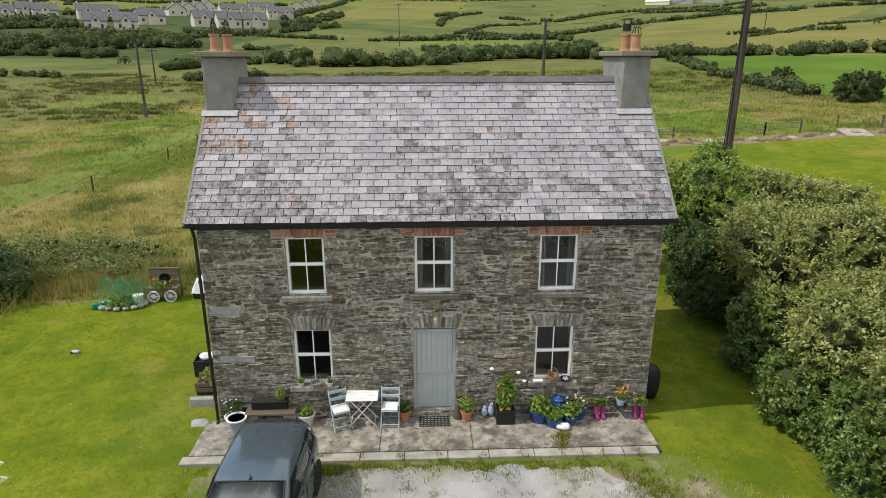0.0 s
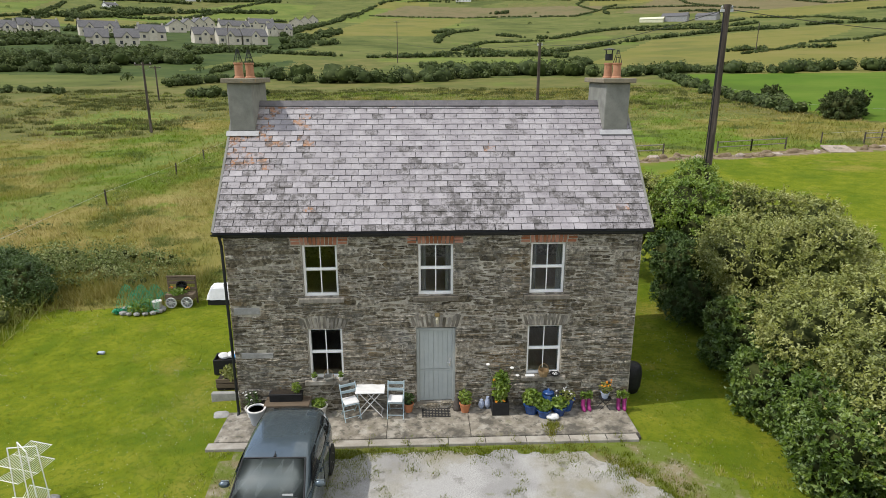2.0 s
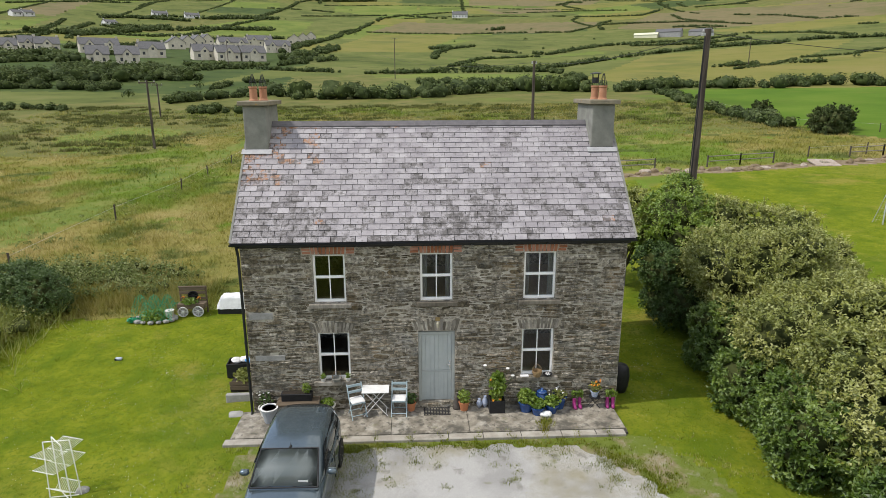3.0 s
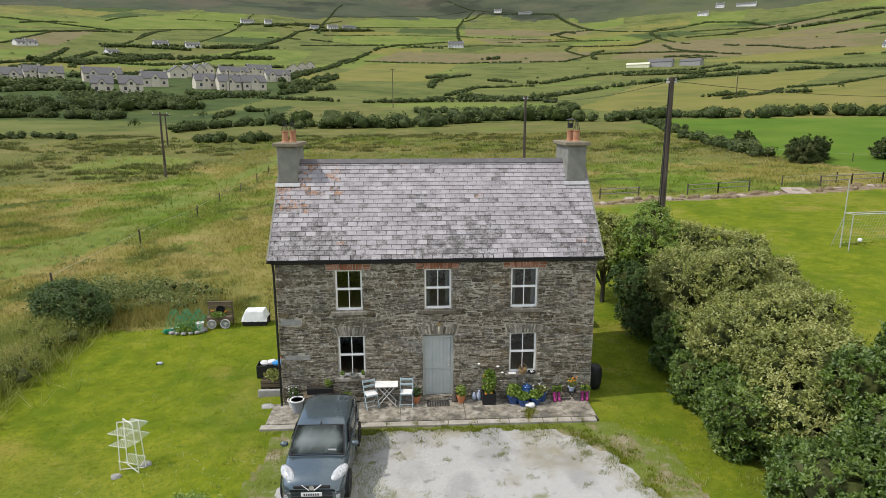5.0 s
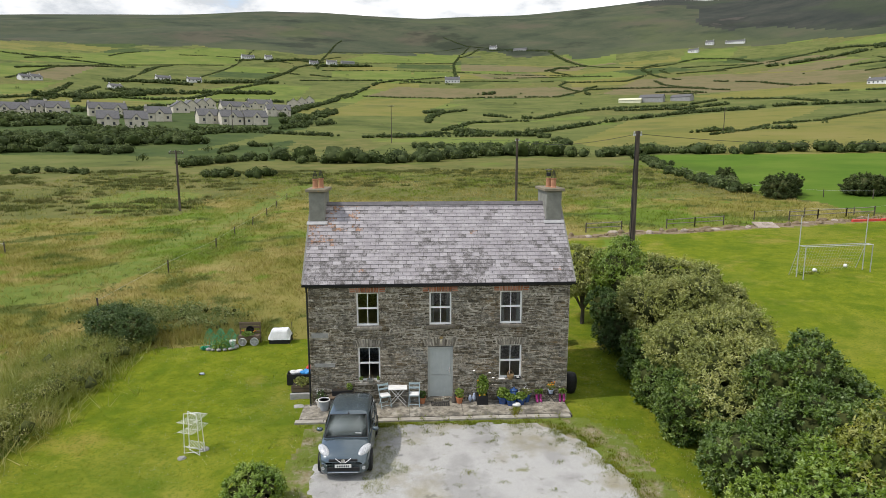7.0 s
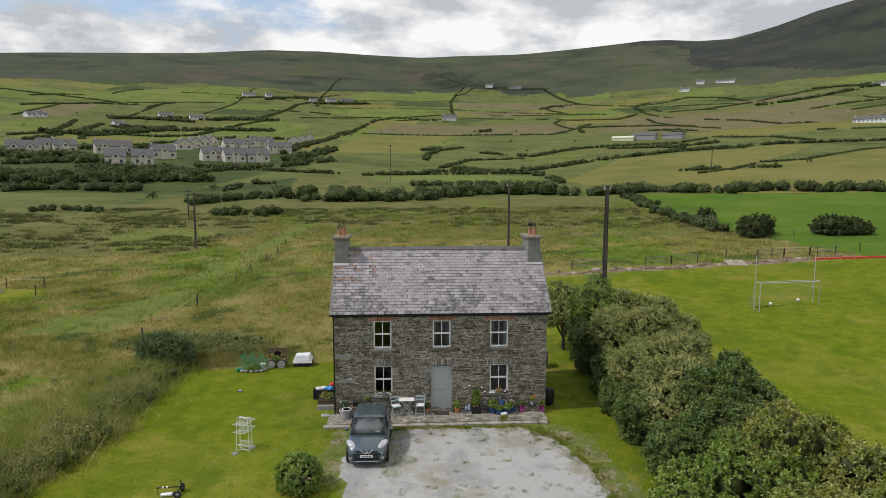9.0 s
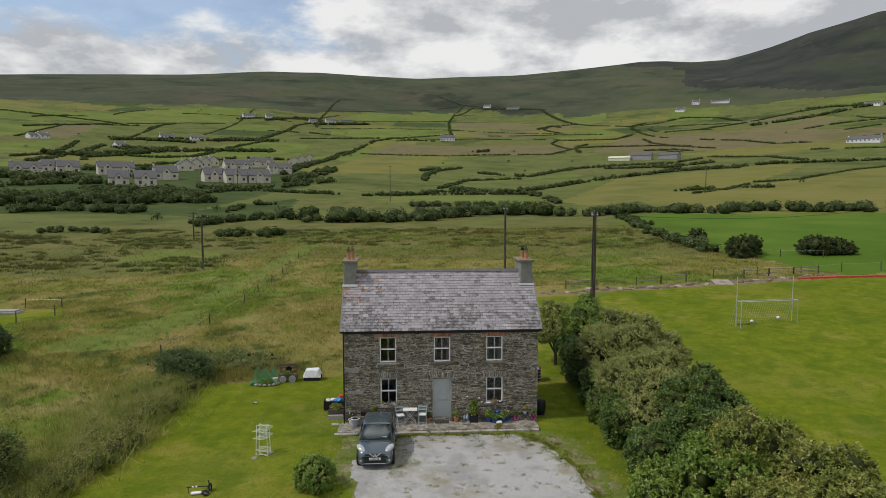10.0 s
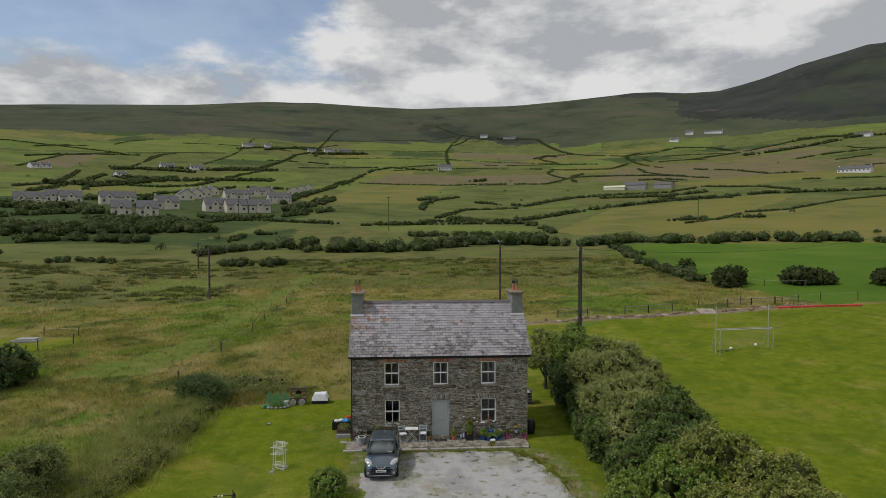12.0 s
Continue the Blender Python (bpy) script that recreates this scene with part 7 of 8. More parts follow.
shrub("willow_shrub", -21.8, -7.6, 2.2, 2.0, LEAF_WILLOW, WILLOW, 27, 12, .048, low=.04, length=.42, core=.5)
leaf_mesh("rose_petals", leaf_cloud([(-5.75 + .1 * i, -7.2 + .04 * (i % 3), .25 + .07 * (i % 4)) for i in range(7)], np.full(7, .06), 16, .03, PRND), mat("pink_petals", [(0.55, 0.30, 0.28), (0.65, 0.5, 0.42)], 5, 0.7, 0), bpy.data.objects["rose_shrub"]).matrix_parent_inverse = bpy.data.objects["rose_shrub"].matrix_basis.inverted()
for i, (x, y, h, r) in enumerate(((47.2, 53.9, 2.3, 2.4), (45.0, 51.0, 2.5, 2.0), (55.5, 50.5, 2.0, 2.4), (58.5, 49.5, 1.7, 2.0), (48.9, 71.5, 1.7, 1.4), (66.0, 46.0, 1.8, 2.4))):
    shrub("field_bush", x, y, h, r, LEAF_FAR, "dark gorse bush at the field edge", 40 + i, density=3.5, size=.10, low=.03)
BRAMBLE = mat("bramble_leaf", [(0.115, 0.15, 0.032), (0.21, 0.235, 0.058), (0.35, 0.33, 0.13)], 0.6, 0.7, 0, island=0.4, trans=0.25, spec=0.2)


NETTLE = mat("nettle_leaf", [(0.10, 0.14, 0.042), (0.18, 0.22, 0.072), (0.29, 0.31, 0.13)], 0.9, 0.7, 0, island=0.35, trans=0.25, spec=0.1)


def scrub_bank(name, pts, width, height, per_m, material, label, seed, per=70, size=.06, core=.25):
    """A thicket along a line: low mounds of leaf sprays."""
    rnd = np.random.default_rng(seed)
    pts = np.array(pts, float)
    seg = np.hypot(*np.diff(pts, axis=0).T)
    cum = np.concatenate([[0], np.cumsum(seg)])
    n = int(cum[-1] * per_m)
    s = rnd.random(n) * cum[-1]
    x, y = np.interp(s, cum, pts[:, 0]) + rnd.normal(size=n) * width / 2, np.interp(s, cum, pts[:, 1]) + rnd.normal(size=n) * width / 2
    h = height * (.4 + .6 * rnd.random(n))
    c = np.stack([x, y, ground_z(x, y) + h * .40], -1)
    v = leaf_cloud(c, h * .74, per, size, rnd)
    return tagged(foliage_mesh(name, v, *(cores(c, h * core, rnd, fine=1) if core else (np.zeros((0, 3)), np.zeros((0, 3), int))), material), label, "thicket", kind="stuff")


scrub_bank("bramble_bank", [(-15.9, 7.4), (-16.0, 3), (-16.0, -1), (-16.5, -5), (-18.2, -10), (-21, -16)], 1.5, 1.15, 13, BRAMBLE, "rank brambles and long grass along the lawn", 5, 90, .038)
scrub_bank("nettle_bank", [(-14.6, 10.0), (-12.2, 10.2), (-10.6, 9.8)], 1.0, .9, 12, NETTLE, "tall nettles and weeds behind the lawn", 7, 60, .05, .15)
scrub_bank("nettle_bank", [(-17.5, 11.0), (-14.5, 11.2), (-11.6, 11.6)], 1.3, 1.05, 20, NETTLE, "tall dark nettles behind the lawn", 8, 60, .05, .15)
FENCE_LINE = [(-13.5, 11.5), (-15.5, 15), (-17.4, 22), (-17.8, 32), (-17.6, 46), (-17.9, 62)]
scrub_bank("fence_scrub", FENCE_LINE, 1.8, .45, 3.0, BRAMBLE, "low weeds and tussocks along the old fence", 9, 34, .045, 0)
scrub_bank("fence_scrub", [(-23, 2), (-20.5, 8), (-19, 14), (-18.4, 21)], 3.4, .42, 2.5, LEAF_WILLOW, "low green weeds in the rough grass", 10, 30, .045, 0)
RUSH = mat("rush_leaf", [(0.075, 0.09, 0.025), (0.115, 0.13, 0.036), (0.17, 0.16, 0.058)], 0.2, 0.8, 0, island=0.4, trans=0.2, spec=0.1)


def rushes(name, poly, clumps, seed, label):
    """Tussocks of upright rushes spread unevenly over a field."""
    rnd = np.random.default_rng(seed)
    p = np.array(poly, float)
    (x0, y0), (x1, y1) = p.min(0), p.max(0)
    x, y = x0 + (x1 - x0) * rnd.random(clumps * 3), y0 + (y1 - y0) * rnd.random(clumps * 3)
    k = inside(x, y, poly) & (np.sin(x * .21 + np.sin(y * .13) * 2) + np.sin(y * .27 + x * .05) > rnd.normal(size=len(x)) * .9)
    x, y = x[k][:clumps], y[k][:clumps]
    r = .35 + 1.1 * rnd.random(len(x)) ** 2
    n = 26
    px, py = np.repeat(x, n) + rnd.normal(size=len(x) * n) * np.repeat(r, n), np.repeat(y, n) + rnd.normal(size=len(x) * n) * np.repeat(r, n) * .6
    ob = blade_mesh(name, px, py, .22 + .26 * rnd.random(len(px)), .28, 4, .045, RUSH, rnd, 1.1)
    tagged(ob, label, "rushes", kind="stuff")


rushes("rushes", MARSH, 420, 61, "dark tussocks of rushes in the wet field")
rushes("rushes", [(-26, 82), (2, 74), (44, 62), (44, 92), (20, 104), (-30, 106)], 300, 62, "dark tussocks of rushes in the far rough field")


BANKGRASS = mat("bank_grass_blade", [(0.15, 0.20, 0.034), (0.27, 0.295, 0.068), (0.45, 0.41, 0.16)], 0.8, 0.8, 0, island=0.35, trans=0.3, spec=0.1)


def grass_cover():
    rnd = np.random.default_rng(12)

    def scatter(n, x0, x1, y0, y1, keep):
        x, y = x0 + (x1 - x0) * rnd.random(n), y0 + (y1 - y0) * rnd.random(n)
        k = keep(x, y)
        return x[k], y[k]

    no_lawn = lambda x, y: ~(inside(x, y, LAWN_LEFT) | inside(x, y, LAWN_SIDE) | inside(x, y, LAWN_BACK) | inside(x, y, LAWN_FAR)) & ~((np.abs(x) < 7) & (np.abs(y) < 9))
    thin = lambda x, y: no_lawn(x, y) & ~((inside(x, y, GREEN_STRIPS[0]) | inside(x, y, GREEN_STRIPS[1]) | inside(x, y, GREEN_STRIPS[2]) | inside(x, y, MARSH)) & (rnd.random(len(x)) < .7))
    clump = lambda x, y: 0.6 + 0.5 * np.sin(x * 0.9 + np.sin(y * 0.7)) * np.sin(y * 0.6 + np.sin(x * 0.4)) + 0.3 * np.sin(x * .23) * np.sin(y * .19)
    x, y = scatter(46000, -40, 7, -16, 34, thin)
    ob = blade_mesh("long_grass", x, y, 0.09 + 0.22 * np.clip(clump(x, y), 0, 1.4), .24, 5, .018, BLADE, rnd, 1.7)
    tagged(ob, "long seeding grass in the rough field", "grass", kind="stuff")
    x, y = scatter(28000, -64, 46, 34, 100, thin)
    ob = blade_mesh("long_grass", x, y, 0.12 + 0.26 * np.clip(clump(x, y), 0, 1.4), .38, 5, .035, BLADE, rnd, 1.7)
    tagged(ob, "long seeding grass in the far rough field", "grass", kind="stuff")
    # tall grass leaning out of the bank beside the lawn
    f = rnd.random(7000) * 24
    bx = np.interp(f, [0, 4, 8, 12, 18, 24], [-15.9, -16.0, -16.0, -16.5, -18.2, -21]) + rnd.normal(size=7000) * .85 - .3
    by = 7.4 - f + rnd.normal(size=7000) * .4
    ob = blade_mesh("bank_grass", bx, by, .45 + .6 * rnd.random(7000), .25, 6, .013, BANKGRASS, rnd, 1.5)
    tagged(ob, "tall seeding grass on the bank beside the lawn", "grass", kind="stuff")
    f = rnd.random(5200) * 24
    bx = np.interp(f, [0, 4, 8, 12, 18, 24], [-17.3, -17.4, -17.4, -17.9, -19.6, -22.4]) + rnd.normal(size=5200) * 1.0
    by = 7.0 - f + rnd.normal(size=5200) * .5
    ob = blade_mesh("bank_grass", bx, by, .3 + .5 * rnd.random(5200), .3, 6, .015, BANKGRASS, rnd, 1.7)
    tagged(ob, "tall grass on the crest of the bank", "grass", kind="stuff")
    bx, by = -17.5 + 8.5 * rnd.random(2600), 9.4 + rnd.normal(size=2600) * .8
    bx, by = bx[by > 7.7], by[by > 7.7]
    ob = blade_mesh("bank_grass", bx, by, .25 + .35 * rnd.random(len(bx)), .2, 6, .016, BLADE, rnd, 1.1)
    tagged(ob, "tall dry grass behind the lawn", "grass", kind="stuff")
    on_lawn = lambda x, y: (inside(x, y, LAWN_LEFT) | inside(x, y, LAWN_SIDE) | inside(x, y, LAWN_BACK)) & ~((np.abs(x - .0) < 5.3) & (y > -1.7) & (y < 5.4)) & ~inside(x, y, DRIVE)
    x, y = scatter(48000, -17, 9, -14, 9.5, on_lawn)
    ob = blade_mesh("lawn_grass", x, y, np.full(len(x), .032), .07, 5, .009, BLADE_LAWN, rnd, 2.2)
    tagged(ob, "short green lawn grass with clover", "grass", kind="stuff")
    x, y = scatter(30000, 9, 44, -12, 31, lambda x, y: inside(x, y, LAWN_SIDE))
    ob = blade_mesh("lawn_grass", x, y, np.full(len(x), .035), .12, 3, .016, BLADE_LAWN, rnd, 2.6)
    tagged(ob, "short green grass of the side lawn", "grass", kind="stuff")
    # ragged tufts along the drive and the kerb
    x, y = scatter(8000, -6, 9, -14, -1.66, lambda x, y: (np.abs(np.sin(x * 1.7 + np.sin(y * 2.1)) * np.sin(y * 1.9 + 1)) > .55) & ((y > -2.5 + .4 * np.sin(x * 3)) | ~inside(x, y, DRIVE)))
    ob = blade_mesh("kerb_weeds", x, y, np.full(len(x), .08), .06, 6, .010, BANKGRASS, rnd, 1.2)
    tagged(ob, "ragged grass and weeds along the kerb and gravel", "grass", kind="stuff")
    poly = np.array(DRIVE + DRIVE[:1])[:-4]
    f = rnd.random(5200) * (len(poly) - 1)
    i = f.astype(int)
    e = poly[i] + (poly[i + 1] - poly[i]) * (f - i)[:, None] + rnd.normal(size=(5200, 2)) * .28
    e = e[(e[:, 1] < -1.7) & (np.sin(e[:, 0] * 4.1) * np.sin(e[:, 1] * 3.3) > -.35)]
    ob = blade_mesh("edge_weeds", e[:, 0], e[:, 1], np.full(len(e), .075), .07, 7, .011, BLADE_LAWN, rnd, 1.2)
    tagged(ob, "grass creeping over the edge of the gravel", "weeds", kind="stuff")
    x, y = scatter(2600, -2.6, -1.3, -6.2, -1.7, lambda x, y: x < -1.75 + .35 * np.sin(y * 2.3) + .2 * np.sin(y * 6))
    ob = blade_mesh("car_side_weeds", x, y, np.full(len(x), .06), .08, 6, .011, BANKGRASS, rnd, 1.6)
    tagged(ob, "brown weeds and thin grass beside the car", "weeds", kind="stuff")
    cx = np.repeat(np.array([-4.2, -3.3, -2.5, -1.6, -0.75, 0.1, 0.95, 1.8, 2.65, 3.5, 4.3]), 9)
    x, y = cx + rnd.normal(size=len(cx)) * .05, -1.55 + rnd.normal(size=len(cx)) * .12
    ob = blade_mesh("joint_weeds", x, y, np.full(len(x), .06), .05, 6, .009, BLADE_LAWN, rnd, 1.4, z=-.035)
    tagged(ob, "small weeds in the joints of the kerb", "weeds", kind="stuff")
    x = 2.75 + rnd.normal(size=60) * .10
    ob = blade_mesh("crack_weeds", x, -1.15 + rnd.normal(size=60) * .16, np.full(60, .11), .05, 6, .010, BLADE_LAWN, rnd, 1.2, z=-.02)
    tagged(ob, "tuft of weeds in a crack of the paving", "weeds", kind="stuff")
    cx, cy = rnd.random(80) * 8.5 - 3.2, -2.5 - rnd.random(80) ** 1.4 * 9
    x, y = np.repeat(cx, 14) + rnd.normal(size=1120) * .09, np.repeat(cy, 14) + rnd.normal(size=1120) * .06
    ob = blade_mesh("gravel_weeds", x, y, np.full(len(x), .07), .05, 7, .010, BLADE_LAWN, rnd, 1.2)
    tagged(ob, "small weeds growing through the gravel", "weeds", kind="stuff")
    # thin moss and grass spread over the less driven gravel
    cx, cy = 3.4 + rnd.normal(size=90) * 1.0, -7.6 + rnd.normal(size=90) * 1.7
    x, y = np.repeat(cx, 16) + rnd.normal(size=1440) * .16, np.repeat(cy, 16) + rnd.normal(size=1440) * .12
    k = inside(x, y, DRIVE)
    ob = blade_mesh("gravel_moss", x[k], y[k], np.full(int(k.sum()), .035), .07, 6, .009, BANKGRASS, rnd, 2.2)
    tagged(ob, "thin yellow-green grass spreading over the gravel", "weeds", kind="stuff")
    # daisies
    cx, cy = rnd.random(220) * 24 - 15, rnd.random(220) * 19 - 11
    x, y = np.repeat(cx, 24) + rnd.normal(size=5280) * .45, np.repeat(cy, 24) + rnd.normal(size=5280) * .4
    k = on_lawn(x, y)
    x, y = x[k], y[k]
    z = ground_z(x, y) + .055
    s = .003 + .004 * rnd.random(len(x))
    v = np.stack([np.stack([x - s, y - s, z], -1), np.stack([x + s, y - s, z], -1), np.stack([x + s, y + s, z + s * .4], -1), np.stack([x - s, y + s, z + s * .4], -1)], 1).reshape(-1, 3)
    tagged(leaf_mesh("daisies", v, FLOWER), "tiny white daisies and clover in the lawn", "flowers", kind="stuff")


grass_cover()

# ---- hedges, scrub and far houses ----
HRND = np.random.default_rng(7)


def hedge(height, width, pts):
    """A straggling hedgerow of bushes along a line over the ground."""
    pts = np.array(pts, float)
    seg = np.hypot(*np.diff(pts, axis=0).T)
    total = seg.sum()
    cum = np.concatenate([[0], np.cumsum(seg)])
    mean_r = float(np.mean(np.hypot(pts[:, 0] - CX, pts[:, 1] - CY)))
    n = int(min(420, max(12, total / (height * (0.34 if mean_r < 260 else 0.27)) * max(1.0, width / 4.5))))
    s = np.sort(HRND.random(n)) * total
    gap = np.sin(s * 0.13 + total) + np.sin(s * 0.041 + 2.0 * total)
    s = s[gap > -1.6]
    n = len(s)
    x, y = np.interp(s, cum, pts[:, 0]), np.interp(s, cum, pts[:, 1])
    x, y = x + HRND.normal(size=n) * width * 0.28, y + HRND.normal(size=n) * width * 0.28
    hh = height * (0.30 + 0.70 * HRND.random(n) ** 1.3)
    rad = np.maximum(hh * 0.60, height * 0.32)
    c = np.stack([x, y, ground_z(x, y) + hh * 0.36], -1)
    per, size = (60, 0.05 * height + 0.10) if mean_r < 260 else (12, 0.12 * height + 0.14) if mean_r < 700 else (6, 0.17 * height + 0.2)
    out = leaf_cloud(c, rad * 1.12, per, size, HRND, 0.85, 0.3)
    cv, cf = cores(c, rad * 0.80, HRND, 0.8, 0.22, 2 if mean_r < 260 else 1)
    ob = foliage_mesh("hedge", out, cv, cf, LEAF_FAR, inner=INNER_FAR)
    tagged(ob, "straggling dark green hedgerow between the fields" if height < 4 else "dense dark green scrub beyond the fields", "hedge", "hedgerows", "stuff")


hedge(6, 10, [(-265, 446), (-248, 452), (-235, 479), (-230, 523), (-221, 578)])
hedge(5, 8, [(-302, 629), (-291, 643), (-261, 657), (-229, 652)])
hedge(3.5, 7, [(-191, 268), (-194, 296), (-190, 309)])
hedge(3.5, 10, [(-115, 202), (-113, 217), (-103, 216), (-91, 207), (-76, 202)])
hedge(5, 12, [(-132, 163), (-118, 167), (-107, 173), (-93, 177), (-84, 188), (-72, 182)])
hedge(3, 7, [(-81, 215), (-72, 241), (-58, 262), (-51, 282)])
hedge(3, 6, [(-82, 385), (-83, 466), (-72, 523), (-55, 626)])
hedge(5, 9, [(-218, 968), (-181, 1017), (-144, 1017)])
hedge(5, 8, [(449, 736), (505, 753), (551, 762), (610, 777), (653, 778)])
hedge(4, 7, [(588, 841), (616, 819), (640, 783), (661, 759)])
hedge(3, 6, [(140, 395), (168, 392), (200, 399), (232, 419)])
hedge(3, 5, [(103, 1204), (148, 1295), (226, 1247), (277, 1205), (288, 978), (230, 953)])
hedge(3, 5, [(407, 902), (445, 925), (482, 888), (481, 820)])
hedge(4.6, 8, [(-36, 138), (-24, 126), (-12, 122), (-3, 120), (4, 128), (17, 136), (28, 137), (38, 132)])
hedge(3.4, 6, [(37, 130), (48, 125), (58, 132), (68, 133), (73, 127), (81, 124), (94, 130), (101, 120), (109, 118), (126, 106)])
hedge(3.5, 7, [(-128, 139), (-115, 146), (-107, 148), (-100, 153), (-90, 152), (-79, 152)])
hedge(4, 8, [(-148, 177), (-136, 180), (-119, 182), (-109, 191), (-100, 199), (-87, 215)])
hedge(3.5, 7, [(-164, 205), (-157, 215), (-152, 227), (-145, 238), (-146, 260)])
hedge(4.5, 8, [(-199, 258), (-195, 275), (-165, 250), (-162, 277), (-133, 238)])
hedge(3, 5, [(-107, 215), (-99, 229), (-88, 240), (-74, 240)])
hedge(1.6, 3, [(-79, 100), (-75, 103), (-70, 104), (-63, 101)])
hedge(2.6, 6, [(-51, 117), (-46, 124), (-41, 131), (-36, 137)])
hedge(2.2, 5, [(-40, 96), (-34, 94), (-28, 95)])
hedge(2.2, 4, [(-55, 155), (-52, 170), (-47, 181)])
hedge(4, 5, [(-58, 286), (-48, 295), (-40, 311)])
hedge(3.5, 4, [(-74, 346), (-76, 407), (-73, 498), (-66, 598), (-53, 643), (-37, 745), (-13, 781), (21, 755), (56, 735)])
hedge(2, 3, [(-45, 611), (17, 605), (46, 596), (87, 599), (145, 578), (187, 627), (218, 633)])
hedge(3, 4, [(8, 394), (17, 403), (25, 413)])
hedge(5, 7, [(75, 634), (82, 631), (91, 634)])
hedge(2, 3, [(16, 272), (35, 324), (67, 328)])
hedge(3.0, 4, [(21, 263), (39, 240), (58, 249), (88, 283), (118, 307), (163, 335), (193, 344), (244, 367), (266, 356), (309, 337), (329, 329)])
hedge(2.4, 3, [(-17, 222), (-4, 230), (6, 237), (22, 248), (32, 242)])
hedge(2.4, 3, [(51, 225), (53, 194), (50, 173)])
hedge(1.3, 2, [(109, 196), (129, 208), (156, 234), (178, 237), (237, 280), (272, 294), (296, 293)])
hedge(2.5, 4, [(48, 373), (76, 341), (122, 403), (150, 425), (175, 437), (207, 434)])
hedge(3.5, 6, [(180, 401), (181, 379), (199, 401)])
hedge(2.4, 3, [(216, 443), (258, 477), (283, 431), (277, 376)])
hedge(2, 3, [(344, 470), (367, 452), (389, 435), (408, 416)])
hedge(2.4, 4, [(241, 575), (268, 570), (277, 545)])
hedge(2.2, 3, [(333, 649), (357, 601), (359, 543), (384, 530)])
hedge(2.4, 4, [(167, 748), (202, 712), (256, 702), (292, 742)])
hedge(2, 3, [(-141, 1018), (-143, 1279), (-137, 1335)])
hedge(1.6, 3, [(-143, 1154), (-71, 1186), (12, 1261), (127, 1328)])
hedge(1.6, 3, [(-119, 1011), (-20, 1056), (81, 1063)])
hedge(2.0, 3, [(-125, 907), (-18, 932), (78, 906), (142, 868), (201, 828), (261, 763)])
hedge(2.4, 4, [(-131, 760), (-68, 779), (5, 789), (63, 830)])
hedge(2.4, 4, [(66, 830), (79, 1042), (106, 1243), (132, 1320)])
hedge(2, 3, [(84, 1421), (128, 1334), (196, 1283), (289, 1206)])
hedge(2, 3, [(280, 1212), (291, 990), (297, 927)])
hedge(3.5, 5, [(205, 902), (239, 951), (246, 924)])
hedge(2, 3, [(297, 927), (331, 845), (397, 889)])
hedge(2.5, 5, [(383, 743), (463, 789), (522, 819), (571, 829), (610, 822)])
hedge(5, 12, [(628, 800), (648, 793), (662, 785)])
hedge(2, 3, [(466, 593), (508, 598), (552, 574)])
hedge(1.6, 3, [(-385, 805), (-311, 878), (-249, 906)])
hedge(1.6, 3, [(-298, 665), (-329, 843)])
hedge(1.6, 3, [(-244, 738), (-249, 906), (-265, 1094)])
hedge(1.6, 3, [(-367, 577), (-396, 713), (-385, 805)])
hedge(3.5, 6, [(-261, 962), (-224, 998), (-170, 1005), (-139, 986)])
hedge(3.2, 5, [(-174, 704), (-169, 811), (-163, 930), (-133, 1005)])
hedge(3.5, 5, [(-313, 646), (-285, 649), (-264, 682), (-235, 688)])
hedge(3, 5, [(-235, 366), (-248, 430), (-286, 574), (-251, 549), (-225, 546)])
hedge(3, 5, [(-234, 433), (-232, 484), (-203, 489), (-186, 522), (-177, 636), (-161, 702)])
hedge(3, 4, [(-174, 403), (-165, 459), (-150, 534), (-108, 528)])
hedge(2.4, 4, [(-266, 401), (-268, 452), (-316, 588)])
hedge(1.8, 3, [(53, 115), (46, 88), (45, 73), (44, 62), (44, 58)])



def wild_hedges():
    """Further broken hedges and single bushes over the hillside."""
    rr = random.Random(77)
    for k in range(34):
        r, b = rr.uniform(190, 1080), radians(rr.uniform(-38, 42))
        x, y = CX + r * math.sin(b), CY + r * math.cos(b)
        a = rr.choice((rr.uniform(-.25, .25), rr.uniform(1.2, 1.9)))
        ln = rr.uniform(40, 130) * (0.6 + r / 1200)
        pts = [(x + ln * f * math.cos(a + .15 * math.sin(f * 4)), y + ln * f * math.sin(a + .15 * math.sin(f * 4))) for f in (0, .35, .7, 1)]
        hedge(rr.uniform(1.5, 2.6), 3.5, pts)
    n = 46
    r, b = HRND.uniform(150, 1150, n), np.radians(HRND.uniform(-40, 44, n))
    x, y = CX + r * np.sin(b), CY + r * np.cos(b)
    h = HRND.uniform(1.2, 3.6, n) * (0.7 + r / 1500)
    c = np.stack([x, y, ground_z(x, y) + h * .36], -1)
    v = np.concatenate([leaf_cloud(c, h * .62, 40, .30, HRND), leaf_cloud(c, h * .40, 20, .4, HRND)])
    tagged(leaf_mesh("scattered_bushes", v, LEAF_FAR), "scattered dark bushes over the hillside fields", "bushes", kind="stuff")


wild_hedges()

